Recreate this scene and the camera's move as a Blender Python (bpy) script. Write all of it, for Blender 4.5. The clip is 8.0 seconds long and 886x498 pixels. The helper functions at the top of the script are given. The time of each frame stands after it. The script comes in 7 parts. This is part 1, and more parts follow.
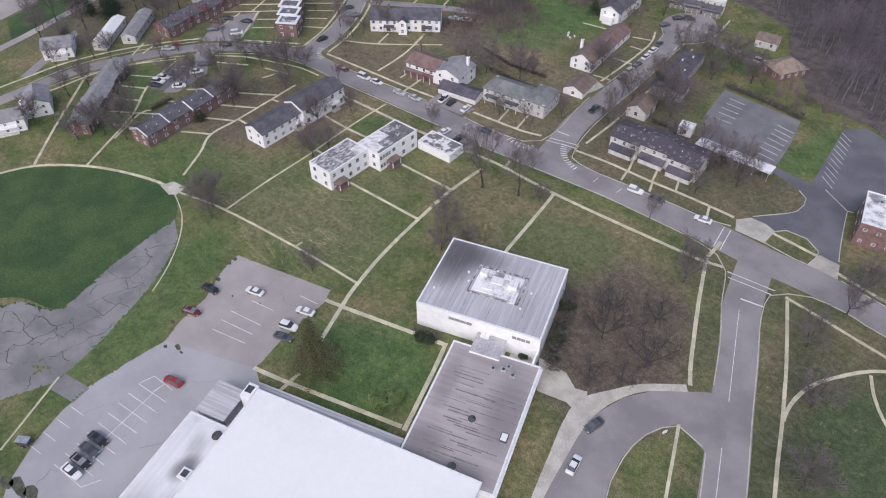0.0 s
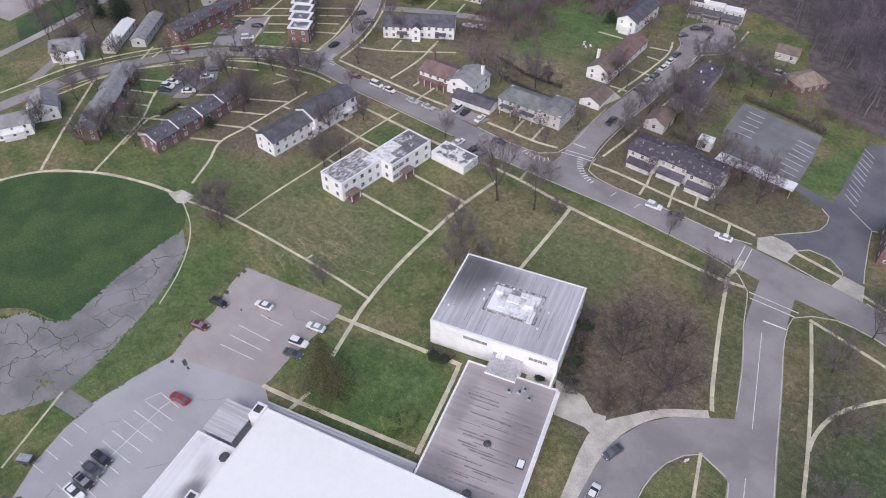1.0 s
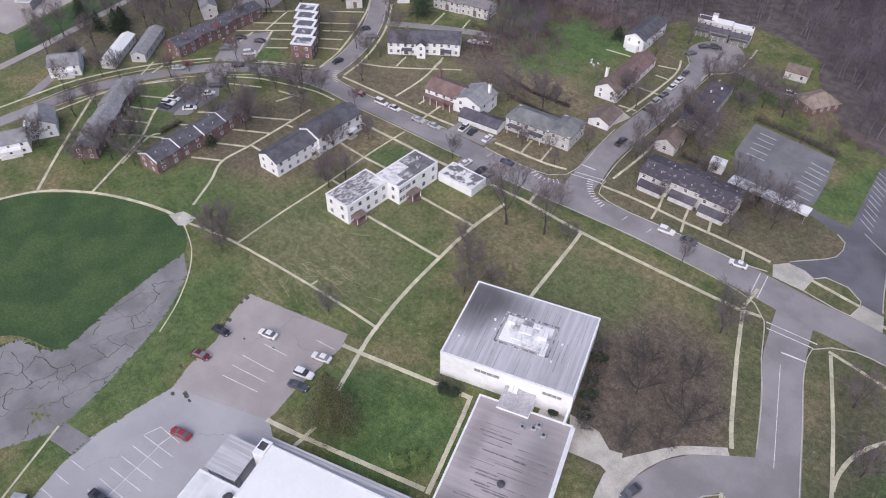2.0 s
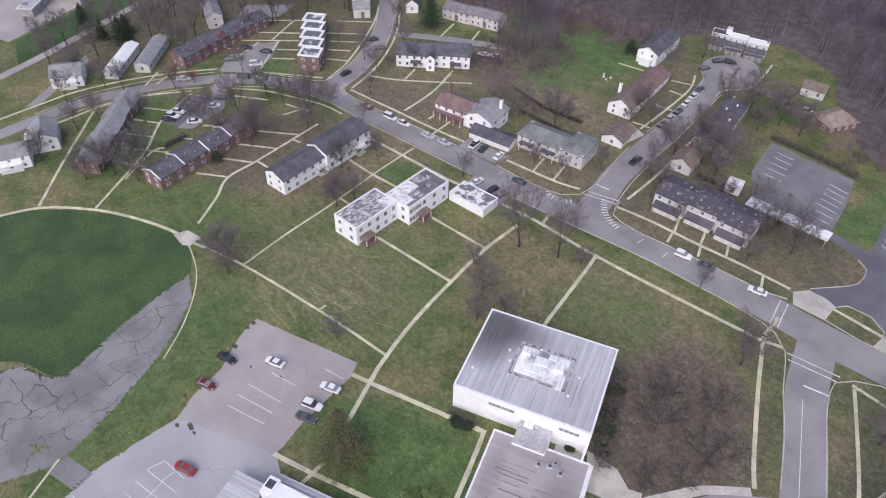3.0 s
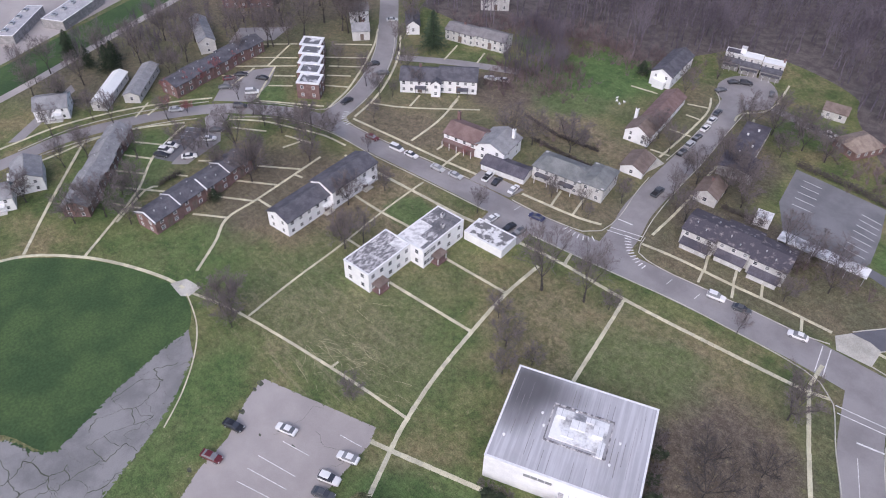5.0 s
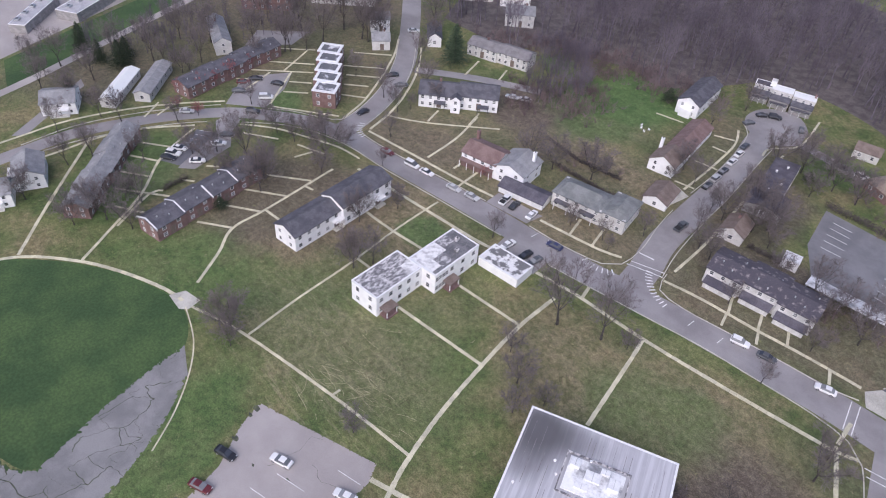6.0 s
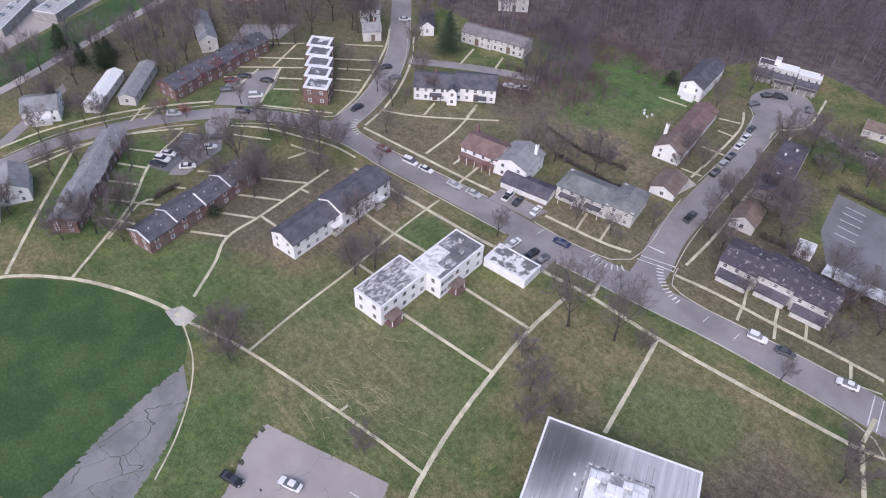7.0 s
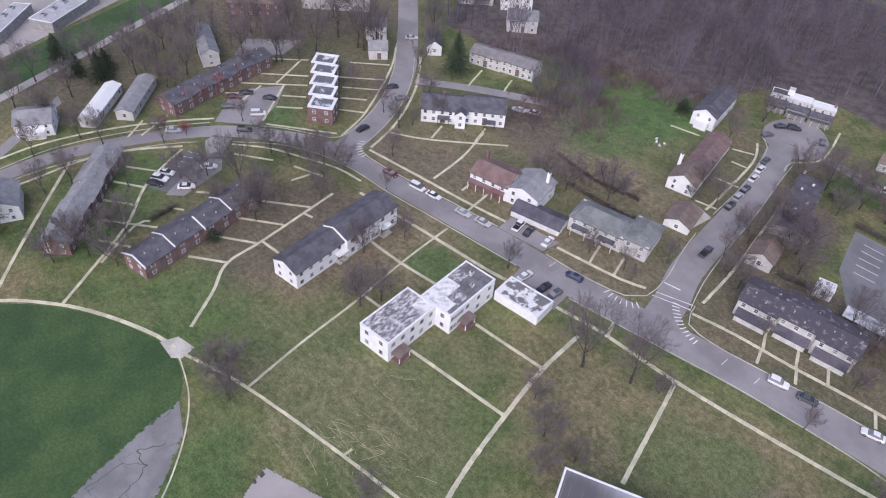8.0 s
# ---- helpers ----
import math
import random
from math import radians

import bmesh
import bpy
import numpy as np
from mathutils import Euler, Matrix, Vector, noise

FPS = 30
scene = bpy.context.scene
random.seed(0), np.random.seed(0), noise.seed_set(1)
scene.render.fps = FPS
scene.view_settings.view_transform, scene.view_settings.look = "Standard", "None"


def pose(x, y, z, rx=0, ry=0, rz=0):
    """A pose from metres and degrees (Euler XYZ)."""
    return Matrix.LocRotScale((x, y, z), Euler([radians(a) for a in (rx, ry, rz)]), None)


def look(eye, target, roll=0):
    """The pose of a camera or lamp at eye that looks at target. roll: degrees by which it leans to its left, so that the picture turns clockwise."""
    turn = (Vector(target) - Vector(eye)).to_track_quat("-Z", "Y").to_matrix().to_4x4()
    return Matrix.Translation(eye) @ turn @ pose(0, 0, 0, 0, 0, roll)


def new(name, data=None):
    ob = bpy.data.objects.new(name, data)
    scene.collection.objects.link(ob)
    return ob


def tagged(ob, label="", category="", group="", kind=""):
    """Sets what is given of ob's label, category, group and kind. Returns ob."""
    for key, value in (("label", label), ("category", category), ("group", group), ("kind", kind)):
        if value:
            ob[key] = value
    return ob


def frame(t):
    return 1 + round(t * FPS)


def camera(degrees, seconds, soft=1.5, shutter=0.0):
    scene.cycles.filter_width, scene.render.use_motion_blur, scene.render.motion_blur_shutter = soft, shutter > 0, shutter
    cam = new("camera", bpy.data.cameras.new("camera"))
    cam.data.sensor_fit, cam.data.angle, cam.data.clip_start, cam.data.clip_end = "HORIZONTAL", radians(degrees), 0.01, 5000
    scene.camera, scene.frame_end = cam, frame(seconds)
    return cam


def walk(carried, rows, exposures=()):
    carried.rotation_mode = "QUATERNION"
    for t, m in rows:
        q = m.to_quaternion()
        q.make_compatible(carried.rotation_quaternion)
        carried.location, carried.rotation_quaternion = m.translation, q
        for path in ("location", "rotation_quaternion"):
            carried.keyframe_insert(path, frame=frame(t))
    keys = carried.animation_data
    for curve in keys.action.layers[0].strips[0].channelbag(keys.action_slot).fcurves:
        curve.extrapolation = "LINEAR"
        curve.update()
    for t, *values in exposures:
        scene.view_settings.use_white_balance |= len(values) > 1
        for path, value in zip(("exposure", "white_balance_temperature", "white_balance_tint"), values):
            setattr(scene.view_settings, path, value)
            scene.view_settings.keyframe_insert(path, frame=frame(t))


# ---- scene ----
# ---------------------------------------------------------------- camera
cam = camera(64.3, 8.0, soft=1.06)


def aim(x, y, z, yaw, pitch, roll):
    a, b = radians(yaw), radians(pitch)
    ahead = Vector((-math.sin(a) * math.cos(b), math.cos(a) * math.cos(b), math.sin(b)))
    eye = Vector((x, y, z))
    return look(eye, eye + ahead * 10, roll)


ROWS = [
    (0, 14.9, 6.6, 123.79, 48.63, -43.81, -0.16),
    (0.5, 12.42, 6.91, 123.13, 49.01, -43.89, -1.41),
    (1, 9.19, 8.09, 123.16, 49.01, -43.65, 0.44),
    (1.5, 5.96, 8.77, 122.95, 48.49, -43.08, 0.97),
    (3, -5.51, 12.51, 124.65, 48.47, -43.15, 1.58),
    (3.5, -8.48, 13.05, 123.96, 47.43, -42.23, 2.84),
    (4, -12.36, 14.13, 124.2, 47.11, -42.97, 2.21),
    (4.5, -17.22, 15.43, 124.48, 46.86, -42.98, 0.58),
    (6, -29.88, 20.65, 121.1, 47.45, -41.99, 4.65),
    (6.5, -33.64, 22.49, 121.04, 47.05, -42.46, 4.43),
    (7, -37.39, 24.21, 120.8, 46.75, -43.55, 3),
    (7.5, -41.72, 24.75, 119.67, 46.75, -43.33, 2.97),
    (8, -46.65, 26.14, 119.64, 45.69, -42.63, 5.05),
]
walk(cam, [(r[0], aim(*r[1:])) for r in ROWS], exposures=[(0.0, -0.22, 6100, 15), (1.5, -0.15, 6100, 16), (4.5, -0.07, 6000, 17), (8.0, -0.05, 5900, 19)])

# ---------------------------------------------------------------- world and sun: bright overcast afternoon
world = bpy.data.worlds.new("overcast_sky")
scene.world = world
world.use_nodes = True
wn = world.node_tree.nodes
sky = wn.new("ShaderNodeTexSky")
sky.sky_type, sky.sun_disc = "NISHITA", False
sky.sun_elevation, sky.sun_rotation = radians(46), radians(152)
sky.air_density, sky.dust_density, sky.ozone_density = 1.0, 4.0, 1.0
world.node_tree.links.new(sky.outputs[0], wn["Background"].inputs[0])
wn["Background"].inputs[1].default_value = 0.165
sun = new("sun", bpy.data.lights.new("sun", "SUN"))
sun.data.energy, sun.data.angle, sun.data.color = 1.55, radians(90), (1.0, 0.97, 0.93)
sun.matrix_world = look((45, -85, 100), (0, 0, 0))

# ---------------------------------------------------------------- materials
class Mat:
    """A node material under construction."""

    def __init__(self, name, rough=0.8, metal=0.0):
        self.m = bpy.data.materials.new(name)
        self.m.use_nodes = True
        self.nt = self.m.node_tree
        self.b = self.nt.nodes["Principled BSDF"]
        self.b.inputs["Roughness"].default_value = rough
        self.b.inputs["Metallic"].default_value = metal
        self.coord = self.nt.nodes.new("ShaderNodeTexCoord").outputs["Object"]

    def link(self, a, b):
        self.nt.links.new(a, b)

    def noise(self, scale, detail=4.0, rough=0.55, vec=None, stretch=None, out="Fac"):
        n = self.nt.nodes.new("ShaderNodeTexNoise")
        n.inputs["Scale"].default_value, n.inputs["Detail"].default_value, n.inputs["Roughness"].default_value = scale, detail, rough
        v = vec or self.coord
        if stretch:
            mp = self.nt.nodes.new("ShaderNodeMapping")
            mp.inputs["Scale"].default_value = stretch
            self.link(v, mp.inputs["Vector"])
            v = mp.outputs[0]
        self.link(v, n.inputs["Vector"])
        return n.outputs[out]

    def ramp(self, fac, lo, hi, a=0.0, b=1.0):
        n = self.nt.nodes.new("ShaderNodeMapRange")
        n.interpolation_type = "SMOOTHSTEP"
        for i, v in enumerate((lo, hi, a, b)):
            n.inputs[i + 1].default_value = v
        self.link(fac, n.inputs[0])
        return n.outputs[0]

    def mix(self, fac, a, b, mode="MIX"):
        n = self.nt.nodes.new("ShaderNodeMix")
        n.data_type, n.blend_type = "RGBA", mode
        for sock, v in ((n.inputs[0], fac), (n.inputs[6], a), (n.inputs[7], b)):
            if isinstance(v, (int, float)):
                sock.default_value = v
            elif isinstance(v, tuple):
                sock.default_value = (*v, 1.0)
            else:
                self.link(v, sock)
        return n.outputs[2]

    def math(self, op, a, b=0.0):
        n = self.nt.nodes.new("ShaderNodeMath")
        n.operation = op
        for sock, v in zip(n.inputs, (a, b)):
            if isinstance(v, (int, float)):
                sock.default_value = v
            else:
                self.link(v, sock)
        return n.outputs[0]

    def random(self, island=False):
        if island:
            return self.nt.nodes.new("ShaderNodeNewGeometry").outputs["Random Per Island"]
        return self.nt.nodes.new("ShaderNodeObjectInfo").outputs["Random"]

    def bump(self, height, strength=0.3, distance=0.02):
        n = self.nt.nodes.new("ShaderNodeBump")
        n.inputs["Strength"].default_value, n.inputs["Distance"].default_value = strength, distance
        self.link(height, n.inputs["Height"])
        self.link(n.outputs[0], self.b.inputs["Normal"])

    def colour(self, c):
        if isinstance(c, tuple):
            self.b.inputs["Base Color"].default_value = (*c, 1)
        else:
            self.link(c, self.b.inputs["Base Color"])
        return self.m

    def blot(self, x, y, rx, ry, turn=0.0, soft=0.35, vec=None):
        """1 inside an ellipse on the ground, 0 outside, with a soft ragged edge."""
        s = self.nt.nodes.new("ShaderNodeMapping")
        s.vector_type = "TEXTURE"
        s.inputs["Location"].default_value = (x, y, 0)
        s.inputs["Rotation"].default_value = (0, 0, radians(turn))
        s.inputs["Scale"].default_value = (rx, ry, 1e6)
        self.link(vec or self.coord, s.inputs["Vector"])
        ln = self.nt.nodes.new("ShaderNodeVectorMath")
        ln.operation = "LENGTH"
        self.link(s.outputs[0], ln.inputs[0])
        return self.ramp(ln.outputs["Value"], 1 - soft, 1 + soft, 1.0, 0.0)


def two_tone(name, a, b, scale, rough=0.8, fine=None, bump=0.2, metal=0.0, stretch=None, lo=0.35, hi=0.65, grain=0.35):
    """Two colours blended by noise, with finer grain on top."""
    k = Mat(name, rough, metal)
    c = k.mix(k.ramp(k.noise(scale, 5, 0.6, stretch=stretch), lo, hi), a, b)
    f = k.noise(fine or scale * 9, 3, 0.6)
    c = k.mix(grain, c, k.mix(k.ramp(f, 0.3, 0.7), (0.25, 0.25, 0.25), (0.75, 0.75, 0.75)), "OVERLAY")
    k.bump(f, bump)
    return k.colour(c)


def ground_material():
    k = Mat("rough_spring_grass", 0.95)
    warp = k.nt.nodes.new("ShaderNodeVectorMath")
    warp.operation = "MULTIPLY_ADD"
    k.link(k.noise(0.06, 5, 0.6, out="Color"), warp.inputs[0])
    warp.inputs[1].default_value = (16, 16, 0)
    k.link(k.coord, warp.inputs[2])
    sh = k.nt.nodes.new("ShaderNodeVectorMath")
    sh.operation = "ADD"
    sh.inputs[1].default_value = (-8, -8, 0)
    k.link(warp.outputs[0], sh.inputs[0])
    vec = sh.outputs[0]
    green = k.mix(k.ramp(k.noise(0.12, 6, 0.65), 0.38, 0.62), (0.071, 0.105, 0.032), (0.146, 0.160, 0.062))
    dry = k.mix(k.ramp(k.noise(0.5, 5, 0.7), 0.4, 0.65), (0.182, 0.146, 0.077), (0.28, 0.231, 0.130))
    c = k.mix(k.ramp(k.noise(0.055, 6, 0.7), 0.44, 0.66, 0.0, 0.8), green, dry)
    # straw left in mown streaks
    st = k.noise(0.28, 4, 0.7, stretch=(0.35, 2.2, 1))
    area = k.blot(-118.3, 69.6, 24, 16, 0, 0.5, vec)
    c = k.mix(k.math("MULTIPLY", k.ramp(st, 0.5, 0.62, 0.0, 0.7), area), c, (0.30, 0.265, 0.16))

    def spread(areas, soft):
        """Where a list of worn, littered or lush areas covers the ground."""
        total = 0.0
        for x, y, rx, ry, turn, amount in areas:
            total = k.math("MAXIMUM", total, k.math("MULTIPLY", k.blot(x, y, rx, ry, turn, soft, vec), amount))
        return total

    worn = k.mix(k.ramp(k.noise(0.35, 6, 0.72), 0.38, 0.64), (0.148, 0.126, 0.070), (0.29, 0.229, 0.153))
    c = k.mix(spread(WORN, 0.5), c, worn)
    # leaf litter under bare trees
    brown = k.mix(k.ramp(k.noise(0.4, 6, 0.7), 0.35, 0.65), (0.096, 0.075, 0.06), (0.148, 0.119, 0.094))
    c = k.mix(spread(LITTER, 0.35), c, brown)
    lush = k.mix(k.ramp(k.noise(0.2, 5, 0.6), 0.35, 0.65), (0.055, 0.108, 0.030), (0.098, 0.160, 0.050))
    c = k.mix(spread(LUSH, 0.3), c, lush)
    # duller green turf, with the lens's edge darkening put into its colour too
    darkened = k.mix(k.ramp(k.noise(0.3, 5, 0.6), 0.35, 0.65), (0.042, 0.056, 0.03), (0.075, 0.085, 0.05))
    c = k.mix(spread(DARKENED, 0.5), c, darkened)
    # brighter tussocks and darker hollows, a metre or two across
    tuft = k.noise(0.55, 6, 0.8)
    c = k.mix(k.ramp(tuft, 0.55, 0.70, 0.0, 0.65), c, k.mix(k.ramp(k.noise(0.06, 3), 0.4, 0.6), (0.20, 0.215, 0.08), (0.32, 0.28, 0.165)))
    c = k.mix(k.ramp(tuft, 0.28, 0.44, 0.5, 0.0), c, (0.055, 0.072, 0.028))
    fine = k.noise(3.2, 5, 0.75)
    c = k.mix(0.45, c, k.mix(k.ramp(fine, 0.32, 0.68), (0.12, 0.12, 0.12), (0.88, 0.88, 0.88)), "OVERLAY")
    mid = k.noise(0.9, 4, 0.7)
    c = k.mix(0.55, c, k.mix(k.ramp(mid, 0.35, 0.65), (0.3, 0.3, 0.3), (0.7, 0.7, 0.7)), "OVERLAY")
    k.bump(fine, 0.6, 0.12)
    return k.colour(c)


def slab_concrete(name, pale, paler):
    k = Mat(name, 0.9)
    c = k.mix(k.ramp(k.noise(0.25, 5, 0.6), 0.35, 0.65), pale, paler)
    c = k.mix(k.ramp(k.random(True), 0.0, 1.0, 0.0, 0.35), c, (0.30, 0.285, 0.24))
    f = k.noise(5.0, 3, 0.6)
    c = k.mix(0.3, c, k.mix(k.ramp(f, 0.3, 0.7), (0.25, 0.25, 0.25), (0.75, 0.75, 0.75)), "OVERLAY")
    k.bump(f, 0.25)
    return k.colour(c)


def window_glass():
    """Dark panes, some of them greyer, at random from object to object."""
    k = Mat("dark_window_glass", 0.14)
    return k.colour(k.mix(k.ramp(k.random(), 0.35, 0.9), (0.055, 0.06, 0.075), (0.26, 0.265, 0.28)))


# x, y, half-lengths, turn, amount
WORN = [(-152.8, 107.7, 23.1, 18.3, 9, 0.8), (-139.2, 174.2, 30.1, 11.8, 10, 0.85), (-170.3, 136.8, 25.2, 11.6, 17, 0.75), (-62.5, 118.5, 26.6, 14, 17, 0.55), (-118.6, 143.9, 32.3, 8.9, 14, 0.7), (-116.5, 72.3, 23.3, 11.7, 14, 0.6), (-127.9, 92, 21.4, 20.8, 8, 0.35), (-174.4, 146.5, 20.8, 12.6, 29, 0.5), (-83.5, 107.9, 13.9, 15.3, 6, 0.6), (-178.2, 88.7, 14.2, 20.6, 12, 0.4), (-141.6, 196.6, 10.1, 12.8, -17, 0.6)]
LITTER = [(32.3, 173, 43.6, 46.9, -1, 0.6), (-274.9, 148.5, 59.4, 20.9, 59, 0.8), (-242.9, 136.7, 47.8, 33.3, 47, 0.5), (-264.4, 101.3, 34.8, 27.4, 65, 0.6), (-64.7, 164.7, 47.5, 18.3, 12, 0.6), (-188.8, 78.4, 26, 24, 35, 0.3), (-266.1, 75.1, 27.7, 22.7, 59, 0.7), (-138.5, 150.2, 56.7, 22.6, 12, 0.3), (-107.6, 209.7, 20.1, 37.4, 1, 0.5), (-34.4, 101.6, 16.3, 24.2, 25, 0.95), (-168, 90.1, 23.2, 20.8, 42, 0.75), (-8.6, 130.4, 27.2, 35.6, 22, 0.35), (-165, 181.9, 14.7, 18.5, -14, 0.95), (-73.2, 171.6, 21.8, 11.1, 10, 0.85), (-87.2, 193.9, 11.2, 21.8, 1, 0.7), (-26, 94.4, 12.8, 16.4, 20, 0.8), (-178, 169.8, 35.3, 16.9, 27, 0.25), (-132.2, 150.6, 30.1, 12.4, 6, 0.35), (7.9, 112.9, 10.6, 16, 13, 0.5), (-170.3, 136.8, 18.3, 9, 17, 0.5), (3.9, 122.8, 9.1, 14.1, 22, 0.6)]
DARKENED = [(16.3, 102.6, 18.5, 41.8, -11, 0.65), (-0.2, 121.1, 6.1, 16.6, 23, 0.5), (-164.7, 12.2, 20.8, 9.3, 40, 0.4)]
LUSH = [(-151.5, 213, 16.8, 27.2, -28, 0.95), (-66.3, 55.6, 17.8, 13, 22, 0.9), (-112.9, 77.8, 31.2, 18, 8, 0.35), (17.5, 113.2, 12.3, 15.7, 13, 0.9), (-159, 58.2, 23.2, 11.5, 24, 0.55), (-146.2, 192.1, 11.3, 15.4, -16, 0.7), (-205, 59, 22, 13, 128, 0.7), (28.6, 106.2, 13.1, 17.6, 3, 0.5), (-38.6, 202.7, 6.8, 15.4, -1, 0.85), (-86, 234.5, 9.4, 12.1, -3, 0.5), (-114, 27, 30, 9, 115, 0.7), (-181.9, 211.4, 9.5, 6.2, 4, 0.7), (-63.7, 116.5, 15, 10.1, 15, 0.5), (-135.6, 112.1, 6.1, 5.2, 8, 0.8), (-213, 113, 5, 12, 40, 0.7)]

GRASS = ground_material()
WOODFLOOR = two_tone("leaf_strewn_wood_floor", (0.085, 0.072, 0.072), (0.145, 0.124, 0.12), 0.25, 0.95, 2.5, 0.5, grain=0.5)
FIELD = two_tone("mown_sports_turf", (0.036, 0.074, 0.025), (0.064, 0.110, 0.036), 0.09, 0.95, 1.6, 0.5, grain=0.4)
ASPHALT = two_tone("worn_grey_asphalt", (0.228, 0.214, 0.219), (0.31, 0.292, 0.297), 0.08, 0.9, 9.0, 0.3, grain=0.15)
PLAYTAR = two_tone("broken_playground_asphalt", (0.185, 0.182, 0.185), (0.265, 0.258, 0.26), 0.11, 0.9, 6.0, 0.3, grain=0.2)
PARKTAR = two_tone("bluish_car_park_asphalt", (0.15, 0.15, 0.162), (0.215, 0.213, 0.225), 0.1, 0.9, 9.0, 0.3, grain=0.15)
LOT = two_tone("bleached_lot_asphalt", (0.335, 0.305, 0.298), (0.41, 0.378, 0.368), 0.06, 0.9, 9.0, 0.3, grain=0.15)
COOLLOT = two_tone("cool_grey_lot_asphalt", (0.35, 0.345, 0.362), (0.42, 0.415, 0.43), 0.06, 0.9, 9.0, 0.3, grain=0.15)
DARKTAR = two_tone("dark_asphalt", (0.115, 0.115, 0.135), (0.165, 0.165, 0.185), 0.08, 0.85, 9.0, 0.3, grain=0.15)
CONCRETE = slab_concrete("weathered_concrete", (0.42, 0.40, 0.355), (0.57, 0.55, 0.495))
FOOTPATH = slab_concrete("lichened_footpath_concrete", (0.52, 0.49, 0.345), (0.69, 0.655, 0.485))
PAINT = two_tone("worn_road_paint", (0.55, 0.55, 0.55), (0.78, 0.78, 0.78), 0.9, 0.8, 8.0, 0.1)
CRACK = two_tone("tar_filled_crack", (0.055, 0.06, 0.05), (0.105, 0.115, 0.075), 1.0, 0.9)
WHITEWALL = two_tone("white_painted_siding", (0.80, 0.80, 0.82), (0.88, 0.88, 0.89), 0.6, 0.6, 6.0, 0.05)
OFFWHITE = two_tone("off_white_siding", (0.55, 0.54, 0.53), (0.66, 0.65, 0.64), 0.6, 0.7, 6.0, 0.05)
BRICK = two_tone("red_brick", (0.17, 0.106, 0.10), (0.245, 0.155, 0.146), 0.7, 0.85, 9.0, 0.3)
SHINGLE = two_tone("dark_grey_shingles", (0.075, 0.075, 0.09), (0.125, 0.12, 0.14), 0.5, 0.85, 7.0, 0.4)
GREYSHINGLE = two_tone("pale_grey_shingles", (0.22, 0.22, 0.235), (0.30, 0.30, 0.31), 0.5, 0.85, 7.0, 0.4)
REDSHINGLE = two_tone("red_brown_shingles", (0.165, 0.108, 0.10), (0.225, 0.155, 0.145), 0.5, 0.85, 7.0, 0.4)
BROWNSHINGLE = two_tone("brown_shingles", (0.15, 0.115, 0.10), (0.21, 0.165, 0.145), 0.5, 0.85, 7.0, 0.4)
TANSHINGLE = two_tone("tan_shingles", (0.23, 0.18, 0.15), (0.31, 0.25, 0.21), 0.5, 0.85, 7.0, 0.4)
MEMBRANE = two_tone("white_roof_membrane", (0.76, 0.77, 0.765), (0.82, 0.83, 0.825), 0.05, 0.6, 1.5, 0.05, grain=0.12)
DIRTYROOF = two_tone("dirty_white_roof", (0.26, 0.26, 0.28), (0.82, 0.82, 0.83), 0.22, 0.75, 2.0, 0.1, lo=0.36, hi=0.56)
TARROOF = two_tone("grey_flaking_roof", (0.16, 0.155, 0.165), (0.62, 0.60, 0.61), 1.1, 0.8, 5.0, 0.2, stretch=(1.5, 0.8, 1), lo=0.4, hi=0.66)
TRIM = two_tone("white_trim", (0.72, 0.72, 0.73), (0.82, 0.82, 0.83), 1.0, 0.5)
GLASS = window_glass()
METAL = two_tone("galvanised_metal", (0.42, 0.43, 0.45), (0.56, 0.57, 0.58), 1.5, 0.45, metal=0.6)
BARK = two_tone("grey_brown_bark", (0.045, 0.039, 0.038), (0.09, 0.079, 0.077), 1.2, 0.9)
TWIG = two_tone("bare_twigs", (0.122, 0.104, 0.104), (0.198, 0.168, 0.17), 0.3, 0.9)
REDTWIG = two_tone("reddish_budding_twigs", (0.27, 0.10, 0.11), (0.36, 0.165, 0.17), 0.3, 0.9)
WOODTWIG = two_tone("wood_branches", (0.092, 0.078, 0.098), (0.19, 0.162, 0.194), 0.08, 0.9)
ROOFSTREAK = two_tone("dark_roof_seams", (0.17, 0.16, 0.165), (0.26, 0.25, 0.25), 1.0, 0.7)
NEEDLE = two_tone("spruce_needles", (0.04, 0.048, 0.02), (0.22, 0.215, 0.105), 2.6, 0.8)
BLUENEEDLE = two_tone("green_needles", (0.035, 0.062, 0.034), (0.095, 0.135, 0.075), 0.8, 0.8)
RUBBER = Mat("black_rubber", 0.8).colour((0.02, 0.02, 0.022))
LAMPRED = Mat("red_lamp_glass", 0.2).colour((0.35, 0.02, 0.02))
LAMPCLEAR = Mat("clear_lamp_glass", 0.15).colour((0.7, 0.7, 0.7))
DARKMETAL = two_tone("dark_painted_metal", (0.05, 0.05, 0.055), (0.09, 0.09, 0.095), 2.0, 0.5)


